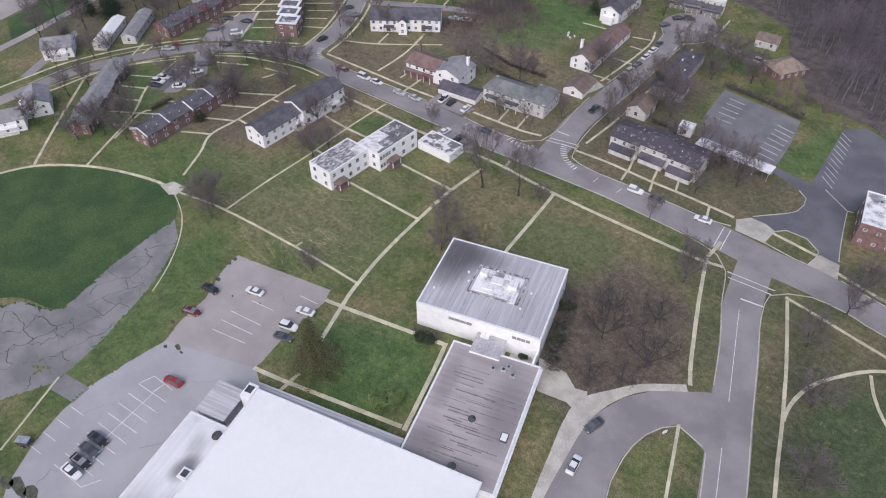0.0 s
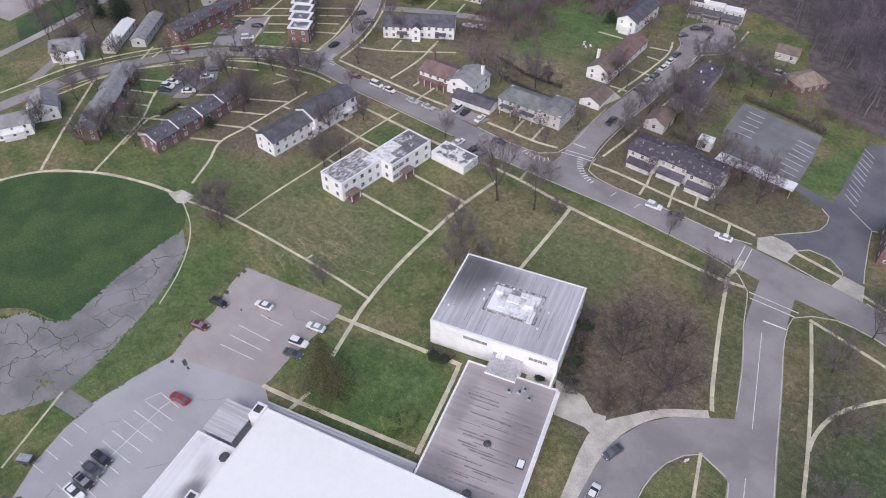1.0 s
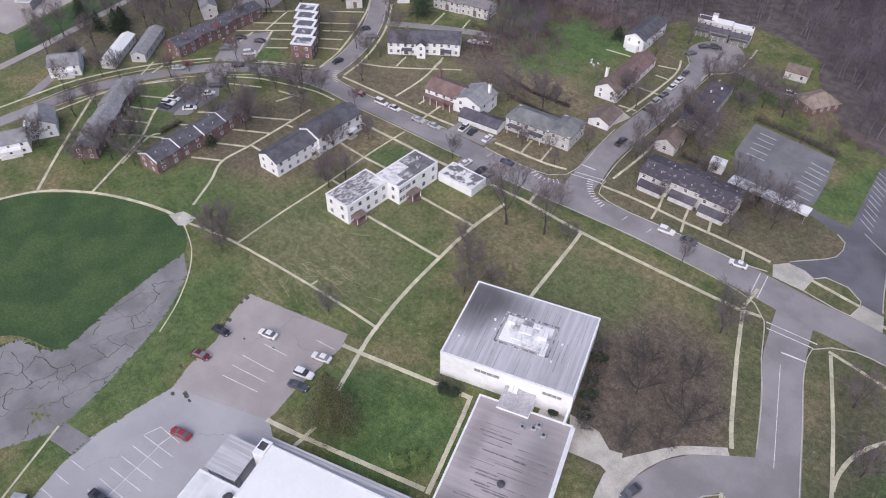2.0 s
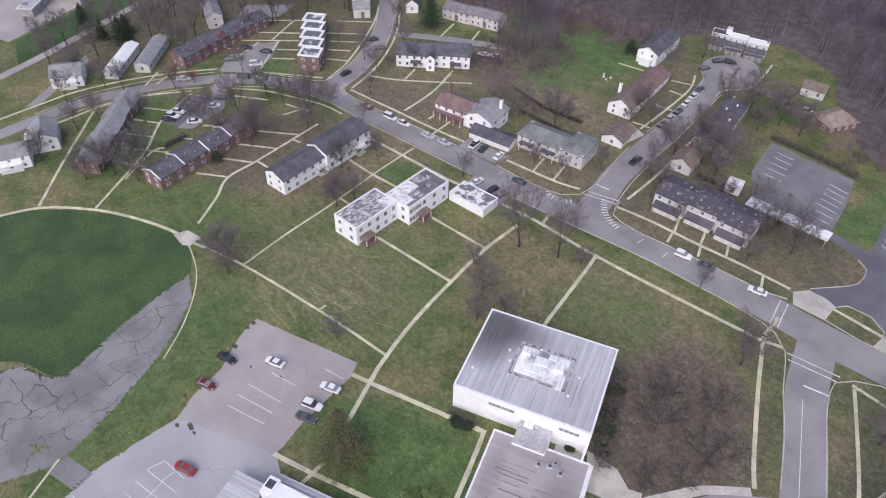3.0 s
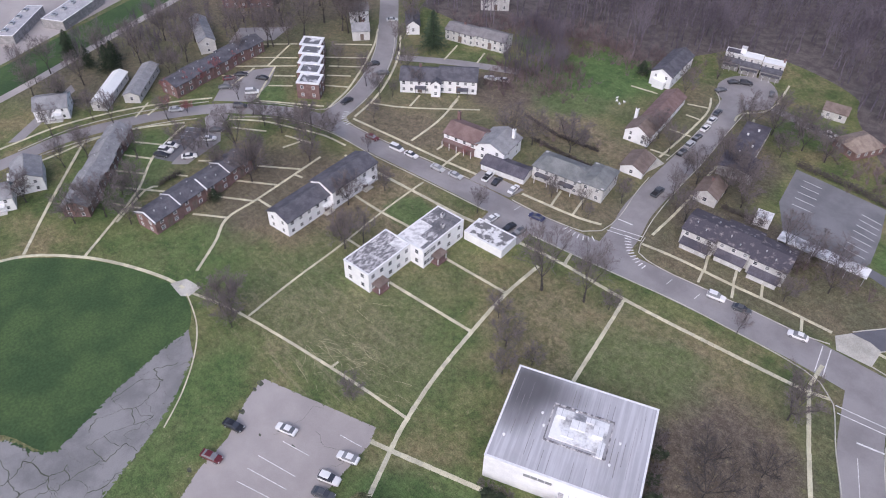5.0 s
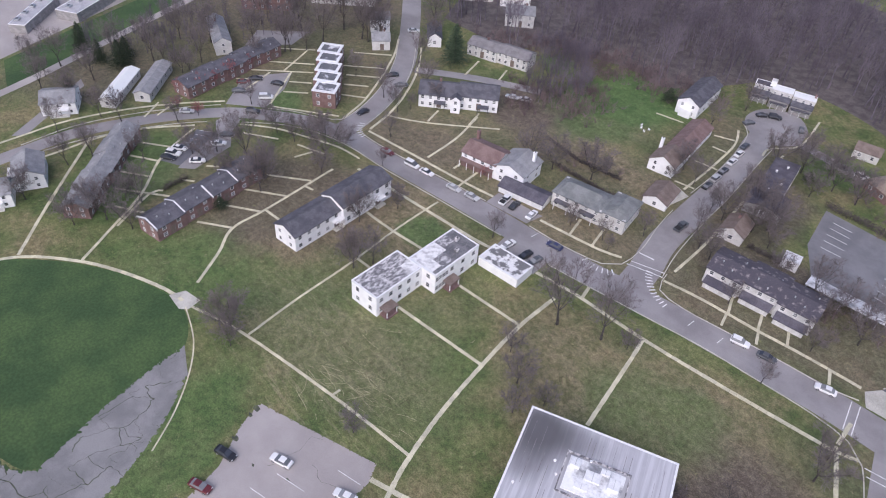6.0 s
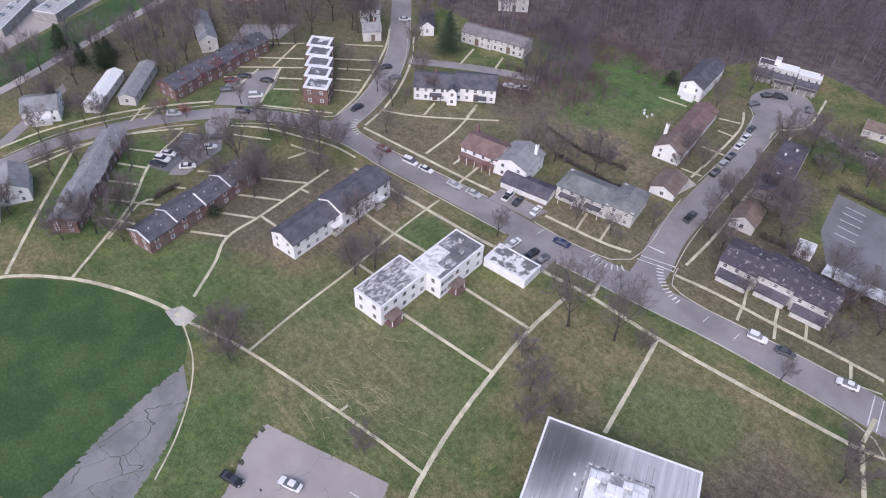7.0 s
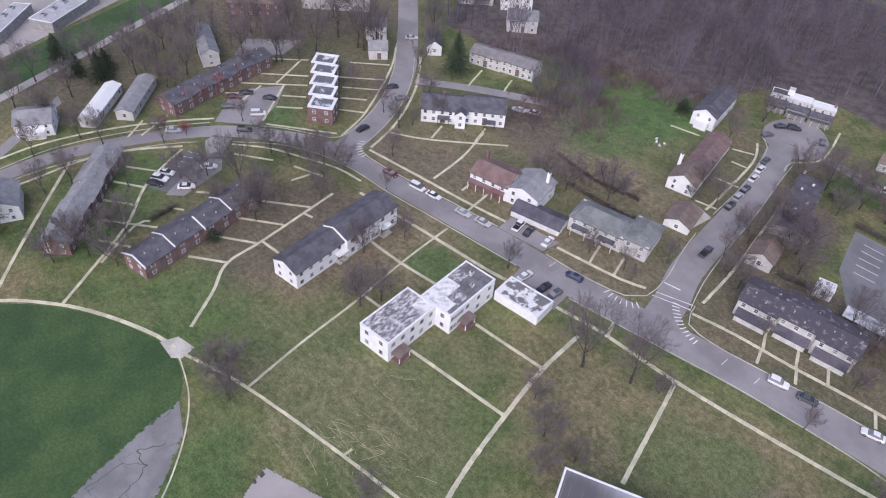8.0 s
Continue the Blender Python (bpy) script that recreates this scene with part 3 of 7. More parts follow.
WALKS = [
    ([(-170.2, 113.6), (-144.1, 117.9), (-126.2, 120.9), (-122.2, 122)], 1.5),
    ([(-108.6, 125.1), (-96.8, 127.5), (-78.1, 129.5), (-57.3, 133.1), (-35.1, 137.5)], 1.6),
    ([(-35.7, 138.9), (-28.5, 124.8), (-19.7, 108.8), (-16.2, 103.3)], 1.5),
    ([(-35.8, 139.6), (-36.6, 146.8)], 1.5),
    ([(-35.1, 137.7), (-31.2, 139.3)], 1.5),
    ([(-78.3, 129.5), (-76.9, 125.6), (-70.3, 101.5)], 1.5),
    ([(-99.5, 122.3), (-98.1, 109.2), (-94.8, 94.5), (-90.8, 79.9), (-86.2, 67.6), (-83.1, 61.3), (-77.9, 51.8)], 1.6),
    ([(-119.6, 90.2), (-94.8, 94.5)], 1.3),
    ([(-118.6, 106.1), (-98.3, 109.3)], 1.3),
    ([(-87.3, 59.7), (-83.1, 61.3), (-58.5, 71.9)], 1.7),
    ([(-148.9, 51.6), (-133.2, 57.8), (-106.1, 64.6), (-86.4, 68.5)], 1.1),
    ([(-107.6, 64.6), (-107.7, 66.4)], 0.9),
    ([(-190.4, 14.5), (-186.3, 26.8), (-176.6, 37.5), (-166.2, 44.7), (-155.7, 49.9), (-149.2, 51.6)], 1.5),
    ([(-149.1, 51.3), (-138.5, 48.5), (-130.4, 43.9), (-122.8, 37.2), (-117.1, 30.3)], 0.5),
    ([(-132.3, 58.5), (-135.5, 72.8), (-138.2, 88.4), (-142, 105.5), (-144.2, 118.4), (-144.8, 122.9)], 0.95),
    ([(-139.1, 91.8), (-129.4, 93.2)], 1.2),
    ([(-153.2, 104.2), (-142.1, 105.4), (-128.7, 108)], 1.3),
    ([(-95.6, 127.8), (-97.1, 132.2)], 1.4),
    ([(-81.3, 36.8), (-74.5, 39.6), (-66.9, 43.1), (-48.8, 51.5)], 1.6),
    ([(-72.3, 36.8), (-73.5, 43.4)], 1.3),
    ([(-58.8, 72.3), (-55.4, 66.2), (-47.8, 51.3)], 1.6),
    ([(-12.2, 93.6), (-8.5, 86.3), (-4.3, 78), (6.2, 58.1)], 1.1),
    ([(-96.8, -10.6), (-106.8, 4.4)], 0.7),
    ([(-184.9, 127.6), (-165.8, 131.3), (-148.9, 134.5), (-137.7, 137.1)], 1.4),
    ([(-122.6, 140.7), (-106.4, 144.4), (-99.3, 147.3)], 1.4),
    ([(-87.4, 149.3), (-77.7, 151.7), (-63.3, 153.9), (-52.3, 156), (-39.7, 157.8)], 1.4),
    ([(-29.6, 159.7), (-17.7, 160.3)], 1.4),
    ([(-11.7, 158.3), (3.5, 157.8), (36, 159.8)], 1.4),
    ([(-100, 227.6), (-96.8, 213.2), (-93, 190.3), (-89.4, 170.1), (-87.7, 154.3)], 1.2),
    ([(-107.8, 185.8), (-109.4, 200.2), (-112.5, 219), (-117, 228.7)], 1.2),
    ([(-188.8, 137.9), (-178.8, 145.3), (-162.4, 162.6)], 1.1),
    ([(-171.9, 161.4), (-166.3, 147.7), (-163.2, 133.8)], 1.2),
    ([(-185.6, 128.7), (-189.7, 139.1), (-196.9, 151.2), (-207.1, 164), (-220.5, 176.4)], 1.3),
    ([(-63.3, 153.9), (-65.7, 159.9)], 1.1),
    ([(-70.8, 152.8), (-73.8, 159.7)], 1.1),
    ([(-56.5, 155.4), (-59, 160.7)], 1.1),
    ([(-69.6, 148.2), (-71.1, 152.8)], 1.1),
    ([(-61.2, 149.8), (-63, 153.7)], 1.1),
    ([(-44.7, 152.7), (-46.5, 156.7)], 1.1),
    ([(-113.7, 142.9), (-116.2, 150.2)], 1.1),
    ([(-107.1, 144.4), (-109.6, 152.2)], 1.1),
    ([(-15, 140.9), (-5.5, 123.4), (1.4, 109.4), (8.6, 94), (23.4, 65.3)], 1.3),
    ([(1.3, 110), (0.3, 114.6), (0.6, 121.2), (3.2, 128.2), (9.6, 137.7), (23.4, 146.6)], 1.4),
    ([(7.9, 134.3), (11.3, 128.9), (16.5, 123.9), (31.1, 114)], 1.2),
    ([(-15.8, 141.5), (-7.6, 141.6), (7.8, 141.5), (39.6, 142)], 1.3),
    ([(-153.8, 56.6), (-160.6, 65.4), (-166.9, 72.3), (-169, 83.6), (-174.2, 107.5)], 1.2),
    ([(-187.3, 26.6), (-204.5, 39.5), (-227, 57.4)], 1.3),
    ([(-176.9, 38), (-185.2, 48.9), (-194.1, 59.7), (-206.8, 70.5), (-215.9, 84.7)], 1.2),
    ([(-224.5, 34.4), (-225.6, 49.3), (-226.4, 60.3), (-223.8, 72.5), (-217.2, 85.5)], 1.3),
    ([(-238.1, 28.2), (-239.4, 41.5), (-240.3, 55.7), (-237, 72.9), (-231.1, 88.2), (-225.2, 99.4)], 1.3),
    ([(-213.8, 110.3), (-206.6, 116.6), (-197.2, 124.7)], 1.2),
    ([(-195.4, 125.1), (-199.6, 134.7), (-203.5, 141.1), (-211.6, 152.4), (-221.8, 164.9), (-230.7, 173.4)], 1.2),
    ([(-234.7, 89.2), (-228.7, 78.5)], 1.0),
    ([(-235.9, 82), (-230, 75)], 1.0),
]
for pts, w in WALKS:
    slab_path("path", pts, w * 0.62, FOOTPATH, 0.1, 1.5, label="narrow pale concrete footpath over grass", category="path")
# short footpaths to the doors of the terraces
DOOR_PATHS = [
    [(-177.1, 74.8), (-168.6, 81.6)],
    [(-174.5, 66.2), (-167.1, 72.4)],
    [(-180.6, 82), (-176.2, 85.8), (-170.8, 90.3)],
    [(-182.5, 90.8), (-172.9, 99.5)],
    [(-195.8, 79), (-193.3, 81.9)],
    [(-193.6, 70.8), (-190.9, 73.1)],
    [(-168.8, 82.8), (-162.1, 83.9)],
    [(-172, 96.7), (-169, 97.7)],
    [(-210.1, 97.1), (-202.2, 104.7), (-192.8, 110), (-183, 114.9), (-174.2, 116.8)],
    [(-205.5, 95.3), (-196.5, 102.5)],
    [(-190.8, 105.7), (-182.1, 109.5)],
    [(-185.6, 101.6), (-184.9, 107.4)],
    [(-217.1, 68.9), (-209.8, 75.2)],
    [(-212.6, 63.7), (-205.4, 69.2)],
    [(-206.7, 58.6), (-199.9, 64.2)],
    [(-199.9, 54.7), (-188.5, 64.9)],
    [(-192.5, 51.8), (-185.6, 56.8)],
    [(-184.4, 49.3), (-192.5, 61), (-191.8, 64.5)],
    [(-243.3, 121.8), (-230.7, 136.4)],
    [(-240.9, 114.2), (-225.8, 132.9)],
    [(-236.5, 109.1), (-232.9, 113.8)],
    [(-248.4, 131.6), (-239.9, 142.4)],
    [(-232.5, 125.2), (-241.1, 139.8)],
    [(-234.1, 120.6), (-228.3, 108.5)],
    [(-225, 122.9), (-219.9, 128.6)],
    [(-220.3, 117.9), (-214.9, 124.1)],
    [(-215.6, 110.4), (-230.2, 126.7)],
    [(-224.7, 144.4), (-214.6, 155.6)],
    [(-218.5, 141.6), (-210.1, 150.6)],
    [(-213.4, 137.3), (-207.5, 143.4)],
    [(-208.1, 132.8), (-202, 138.2)],
    [(-230.7, 153.3), (-221.6, 163.4)],
    [(-179, 146.4), (-182.2, 153.4)],
    [(-173.3, 163.4), (-169.4, 155.2)],
    [(-154.5, 136.7), (-155.7, 143.4)],
    [(-147.1, 132.3), (-149.1, 142)],
    [(-195.6, 176.6), (-200.7, 187.7)],
    [(-186.1, 184.2), (-189.8, 191.5)],
    [(-139.8, 214.1), (-130.6, 216.8)],
    [(-103.9, 221.9), (-104.7, 227.6), (-99.8, 237.6), (-103.6, 257.4)],
    [(-120.1, 219), (-114.1, 222)],
    [(-116.4, 212.8), (-111.5, 213.7)],
    [(-115, 201.3), (-107.9, 202.8)],
    [(-112.1, 187.1), (-106.2, 188.7)],
]
for pts in DOOR_PATHS:
    slab_path("path", pts, 0.7, FOOTPATH, 0.09, 1.5, label="short narrow concrete footpath to a terrace door", category="path")
sheet("path", [(-153.8, 49.6), (-152.9, 53.3), (-148, 54.6), (-147, 51.2), (-148.4, 49.6)], CONCRETE, 0.1, 2, False, "worn concrete plate where paths meet", "path")


def bars(name, rows, width, label, mat=PAINT, lift=0.085):
    """Painted lines, each from one point to another."""
    for x0, y0, x1, y1 in rows:
        ribbon(name, [(x0, y0), (x1, y1)], width, mat, lift, 1, 3.0, label=label, category="road marking")


bars("bay_line", [(-93.7, 16.4, -85.5, 18.7), (-92.9, 13.8, -84.6, 16.1), (-92.1, 11.2, -83.6, 13.6), (-91.2, 8.6, -82.8, 11), (-90.3, 6.2, -81.9, 8.4), (-89.5, 3.6, -81, 5.9), (-88.5, 1.2, -80.2, 3.3), (-87.7, -1.3, -79.3, 0.8), (-86.8, -3.8, -78.4, -1.7)], 0.14, "worn white parking bay line")
bars("bay_line", [(-93.9, 16.4, -93.4, 19.8), (-93.4, 19.8, -87.6, 21), (-89.8, 17.4, -90.1, 20.5), (-78.6, -1.7, -77.6, 1.6), (-89.5, 17.5, -82.9, -2.8)], 0.14, "worn white hatched corner line")
bars("bay_line", [(-97.1, 35.3, -88.4, 38.8), (-98.2, 38.2, -89.5, 41.4), (-99.2, 41.2, -90.7, 44.1), (-98.7, 46.5, -92.6, 48.6), (-92.4, 55.9, -87.4, 57.5)], 0.14, "worn white parking bay line")
bars("bay_line", [(-97.7, 3.5, -93.9, 4.6), (-96.5, 0.3, -92.8, 1.4), (-95.3, -2.8, -91.6, -1.8), (-94.1, -5.9, -90.6, -4.9)], 0.12, "faded white parking bay line")
bars("bay_line", [(-73.1, 208.5, -67.6, 208.8), (-72.3, 205.4, -66.8, 205.7), (-71.5, 202.1, -66, 202.6), (-70.7, 198.9, -65.1, 199.4), (-69.8, 195.5, -64.3, 196.1)], 0.16, "white parking bay line")
bars("bay_line", [(-54.6, 206.1, -48.9, 205.7), (-54.1, 203.4, -48.4, 203), (-53.6, 200.6, -47.9, 200.2), (-53.1, 197.7, -47.4, 197.4), (-52.6, 194.7, -46.9, 194.6), (-52.1, 191.7, -46.4, 191.6), (-51.5, 188.6, -45.8, 188.6)], 0.16, "white parking bay line")
bars("bay_line", [(-39.4 + 0.66 * k, 217.0 - 2.5 * k, -35.2 + 0.7 * k, 214.4 - 2.55 * k) for k in range(11)], 0.12, "worn white parking bay line")
bars("bay_line", [(-205.8, 70.8, -203.2, 72.7), (-207, 72.9, -204.3, 74.8), (-208.1, 74.9, -205.4, 76.9), (-209.2, 77, -206.6, 79.1), (-210.4, 79.1, -207.7, 81.2), (-211.5, 81.2, -208.8, 83.3), (-212.6, 83.3, -210, 85.4), (-213.8, 85.4, -211.1, 87.5)], 0.12, "white parking bay line")
bars("crosswalk_line", [(-29.7, 138.7, -18.5, 141.5), (-28.5, 137.1, -18.5, 139.7), (-97, 146.6, -88.3, 150), (-97, 148.3, -88.8, 151.7), (-37, 144, -39.2, 152.3), (-35.1, 143.9, -37.4, 152.6)], 0.22, "white painted pedestrian crossing line")
bars("stop_line", [(-22.6, 133.1, -17.7, 134.8), (-97.8, 152.6, -93.7, 153.6)], 0.4, "white painted stop line")
bars("centre_line", [(-20.9, 129.8, -8.5, 105.8), (-3.5, 95.4, 1.7, 85.3), (5.5, 78.1, 19.1, 52.4)], 0.14, "pale worn centre line")
bars("bay_line", [(-119, 133.8, -119, 136.4), (-111.6, 135.3, -111.6, 137.9), (-74.4, 141.6, -74.4, 144.1), (-67, 142.6, -67, 145.1)], 0.14, "white kerbside bay mark")

# painted kerb build-outs at the side street's corners
bars("hatch_mark", [(-90.7, 149.2, -92.4, 148.6), (-90.2, 148.4, -91.8, 147.6), (-89.6, 147.6, -91.1, 146.6), (-88.9, 146.8, -90.3, 145.7), (-88.2, 146.1, -89.4, 144.9), (-87.4, 145.5, -88.5, 144.1), (-86.6, 144.9, -87.5, 143.5), (-85.7, 144.4, -86.4, 142.9), (-84.7, 144, -85.3, 142.4), (-83.8, 143.6, -84.2, 142), (-82.8, 143.4, -83, 141.7), (-81.8, 143.2, -81.8, 141.5)], 0.3, "white painted hatch mark at a corner")
bars("hatch_mark", [(-104.4, 139.6, -104.8, 137.9), (-103.2, 139.4, -103.2, 137.6), (-101.9, 139.4, -101.5, 137.6), (-100.7, 139.6, -100, 137.9), (-99.6, 140.1, -98.5, 138.5), (-98.6, 140.8, -97.2, 139.4), (-97.9, 141.6, -96.2, 140.5)], 0.3, "white painted hatch mark at a corner")
bars("hatch_mark", [(-188.8, 128.8, -190.2, 127.9), (-188.2, 127.8, -189.3, 126.6), (-187.4, 126.9, -188.3, 125.5), (-186.5, 126.3, -187.2, 124.6), (-185.6, 125.8, -185.9, 124), (-184.6, 125.5, -184.6, 123.6), (-183.6, 125.5, -183.3, 123.6)], 0.3, "white painted hatch mark at a corner")


def inside(x, y, outline):
    odd = False
    for (ax, ay), (bx, by) in zip(outline, outline[1:] + outline[:1]):
        if (ay > y) != (by > y) and x < (bx - ax) * (y - ay) / (by - ay) + ax:
            odd = not odd
    return odd


def cracks(name, outline, cell, keep, width, seed, label):
    """Wandering cracks between neighbouring slabs of broken tarmac, one mesh of narrow strips."""
    rng = random.Random(seed)
    (x0, y0), (x1, y1) = (min(p[0] for p in outline), min(p[1] for p in outline)), (max(p[0] for p in outline), max(p[1] for p in outline))
    nx, ny = int((x1 - x0) / cell) + 1, int((y1 - y0) / cell) + 1
    node = {(i, j): (x0 + cell * (i + rng.uniform(-0.38, 0.38)), y0 + cell * (j + rng.uniform(-0.38, 0.38))) for i in range(nx) for j in range(ny)}
    verts, faces = [], []
    for (i, j), a in node.items():
        for di, dj in ((1, 0), (0, 1), (1, 1)):
            b = node.get((i + di, j + dj))
            if b is None or rng.random() > (keep if dj + di == 1 else keep * 0.12) or not (inside(*a, outline) and inside(*b, outline)):
                continue
            n = 7
            d = Vector((b[0] - a[0], b[1] - a[1]))
            s = Vector((-d.y, d.x)).normalized()
            off = 0.0
            w = width * rng.uniform(0.4, 1.5)
            o = len(verts)
            for k in range(n + 1):
                off = 0.0 if k in (0, n) else off + rng.gauss(0, cell * 0.07)
                c = Vector(a) + d * (k / n) + s * off
                h = w * rng.uniform(0.5, 1.2) / 2
                for q in (c + s * h, c - s * h):
                    verts.append((q.x, q.y, 0.055))
            faces += [(o + 2 * k, o + 2 * k + 1, o + 2 * k + 3, o + 2 * k + 2) for k in range(n)]
    tagged(link(name, raw(name, verts, faces, CRACK)), label, "cracks", kind="structure")


cracks("cracks", PLAYGROUND, 4.7, 0.7, 0.16, 3, "dark weedy cracks across broken tarmac")
cracks("cracks", PLAYGROUND, 2.3, 0.16, 0.06, 5, "fine hairline cracks across broken tarmac")
cracks("cracks", CAR_PARK, 7.0, 0.16, 0.06, 8, "thin dark cracks across bleached tarmac")

WOOD_EDGE = [(-236.1, 200.4), (-203.6, 204.6), (-195.2, 219.4), (-180, 225.6), (-164.4, 231.7), (-152.1, 229.8), (-143.6, 238), (-135.9, 254.8), (-128.8, 268.3), (-108.2, 273.4), (-84.7, 267.7), (-77.2, 253.5), (-57.1, 230.8), (-43.2, 226.7), (-31.2, 225.7), (2.5, 211), (29.3, 221.8), (4.3, 349.3), (-241, 373.9), (-333.1, 318.2), (-279.2, 265.3)]
sheet("woodland_floor", WOOD_EDGE, WOODFLOOR, 0.015, 8.0, True, "mauve-brown leaf litter under a leafless wood", "ground")

# far ground to the west: a pitch, hard standing and a yard
sheet("sports_pitch", [(-289.2, 50.9), (-269.8, 46.6), (-283.7, 77.6), (-302.1, 117), (-321.8, 161.7), (-332.6, 153.5), (-312.5, 103.1), (-301.9, 78.6)], FIELD, 0.05, 8, False, "flat green sports pitch far off", "field")
sheet("hard_standing", [(-337.8, 29.3), (-290.1, 49.1), (-306.3, 83.1), (-317.6, 107.1), (-340.5, 165.3), (-382.7, 152.5)], LOT, 0.05, 8, False, "pale far-off hard standing", "yard")
ribbon("road", [(-258.3, 17.7), (-270, 50.4), (-283.4, 79.7), (-301.4, 118.3), (-323.9, 167.6)], 3.54, LOT, 0.06, 3, 4.0, label="pale far-off track beside a pitch", category="road")
sheet("car_park", [(-257, 123.4), (-248, 137.5), (-253.8, 148.3), (-265.2, 132.7)], ASPHALT, 0.045, 4, False, "grey tarmac yard behind terraces", "car park")
sheet("driveway", [(-241, 39.9), (-239, 43.2), (-258.5, 66.8), (-263.3, 67.3)], ASPHALT, 0.045, 4, False, "grey driveway beside a white house", "pavement")

rng = random.Random(2)
for x, y, r in ((-97.6, 162.5, 0.6), (-86.7, -10.5, 3.1), (-83.4, -9.3, 2.2), (-88.7, -12, 1.9), (-97.4, 27.1, 1.1), (-95.6, 27, 0.6), (-114, 50.5, 1.3), (-113.3, 48.9, 0.8), (-96.5, 47.4, 0.6), (-99.6, 25.2, 0.7), (-103, 43.8, 0.5), (-110.1, 44, 1.1), (-105, 29.7, 0.8)):
    sheet("patch", [(x + r * rng.uniform(0.5, 1.2) * math.cos(0.785 * k), y + 0.6 * r * rng.uniform(0.5, 1.2) * math.sin(0.785 * k)) for k in range(8)], CRACK, 0.05, 2, False, "dark crumbled patch in tarmac", "patch")


def cuttings(cx, cy, rx, ry, count, seed):
    """Pale bent stalks left lying on the mown grass, one mesh of narrow strips."""
    rng = random.Random(seed)
    verts, faces = [], []
    for _ in range(count):
        x, y = cx + rng.gauss(0, rx), cy + rng.gauss(0, ry)
        a, bend, n = rng.gauss(0.25, 0.4), rng.gauss(0, 0.05), 12
        step, w = rng.choice((0.1, 0.18, 0.5)) * rng.uniform(0.6, 1.2), rng.uniform(0.02, 0.05)
        o = len(verts)
        for k in range(n + 1):
            for s in (w, -w):
                px, py = x - math.sin(a) * s, y + math.cos(a) * s
                verts.append((px, py, 0.06))
            x, y, a = x + math.cos(a) * step, y + math.sin(a) * step, a + bend + rng.gauss(0, 0.05)
        faces += [(o + 2 * k, o + 2 * k + 1, o + 2 * k + 3, o + 2 * k + 2) for k in range(n)]
    tagged(link("straw", raw("straw", verts, faces, STRAW)), "pale straw and cut stalks scattered on grass", "straw", kind="stuff")


STRAW = two_tone("dry_straw", (0.32, 0.29, 0.17), (0.46, 0.42, 0.27), 0.8, 0.9)
for args in ((-112.3, 64.4, 4.8, 2.2, 34, 1), (-103.9, 70.1, 4.8, 2.4, 34, 2), (-118, 72.7, 7.2, 4.8, 14, 3), (-104.7, 99, 6, 4.8, 6, 4)):
    cuttings(*args)


def ragged_edge(pts, mat, low, high, per_metre, spread, seed, label, lift=0.052):
    """Tufts and weeds creeping over a tarmac edge, one mesh of small uneven patches."""
    rng = random.Random(seed)
    verts, faces = [], []
    for (ax, ay), (bx, by) in zip(pts, pts[1:]):
        ln = math.hypot(bx - ax, by - ay)
        for _ in range(int(ln * per_metre)):
            f, r = rng.random(), rng.uniform(low, high)
            x, y = ax + (bx - ax) * f + rng.gauss(0, spread), ay + (by - ay) * f + rng.gauss(0, spread)
            turn, o = rng.uniform(0, 3.1), len(verts)
            verts.append((x, y, lift + 0.023))
            for k in range(9):
                a = 6.2832 * k / 9
                u, w = r * rng.uniform(0.5, 1.2) * math.cos(a), 0.6 * r * rng.uniform(0.5, 1.2) * math.sin(a)
                px, py = x + u * math.cos(turn) - w * math.sin(turn), y + u * math.sin(turn) + w * math.cos(turn)
                verts.append((px, py, lift))
            faces += [(o, o + 1 + k, o + 1 + (k + 1) % 9) for k in range(9)]
    tagged(link("weeds", raw("weeds", verts, faces, mat)), label, "weeds", kind="stuff")


WEEDS = "patchy grass and weeds creeping over a tarmac edge"
ragged_edge([(-137.7, 46.1), (-136.2, 39), (-132.3, 27), (-128.6, 18.5), (-125.8, 12.1), (-128.4, 8.8), (-134.8, 5.7), (-135.9, 1.5), (-150.3, -14.7)], FIELD, 0.2, 0.6, 2.6, 0.2, 1, WEEDS)
ragged_edge([(-129.4, 43.1), (-120.2, 32.8), (-114.6, 23.2), (-111.1, 16.5), (-107.5, 8.5), (-106, 3.1), (-109, -7.2), (-125.1, -20.2)], GRASS, 0.15, 0.5, 2.6, 0.2, 2, WEEDS)
ragged_edge([(-114.7, 51.7), (-112.3, 46.2), (-106.6, 38.7), (-104.1, 31), (-101, 25.8), (-100.8, 17.3), (-100.1, 7.8), (-97.7, 1.3), (-94.3, -4.9)], GRASS, 0.12, 0.35, 2.2, 0.12, 3, WEEDS)
ragged_edge([(-114.7, 51.7), (-89.1, 62.4), (-86.8, 58.9), (-83.9, 45.4), (-80.8, 37.1)], GRASS, 0.1, 0.28, 2.0, 0.1, 4, WEEDS)
ragged_edge([(-113.6, 0.9), (-110.6, 4.2)], GRASS, 0.3, 0.8, 3.0, 0.9, 5, "weeds grown through broken tarmac")


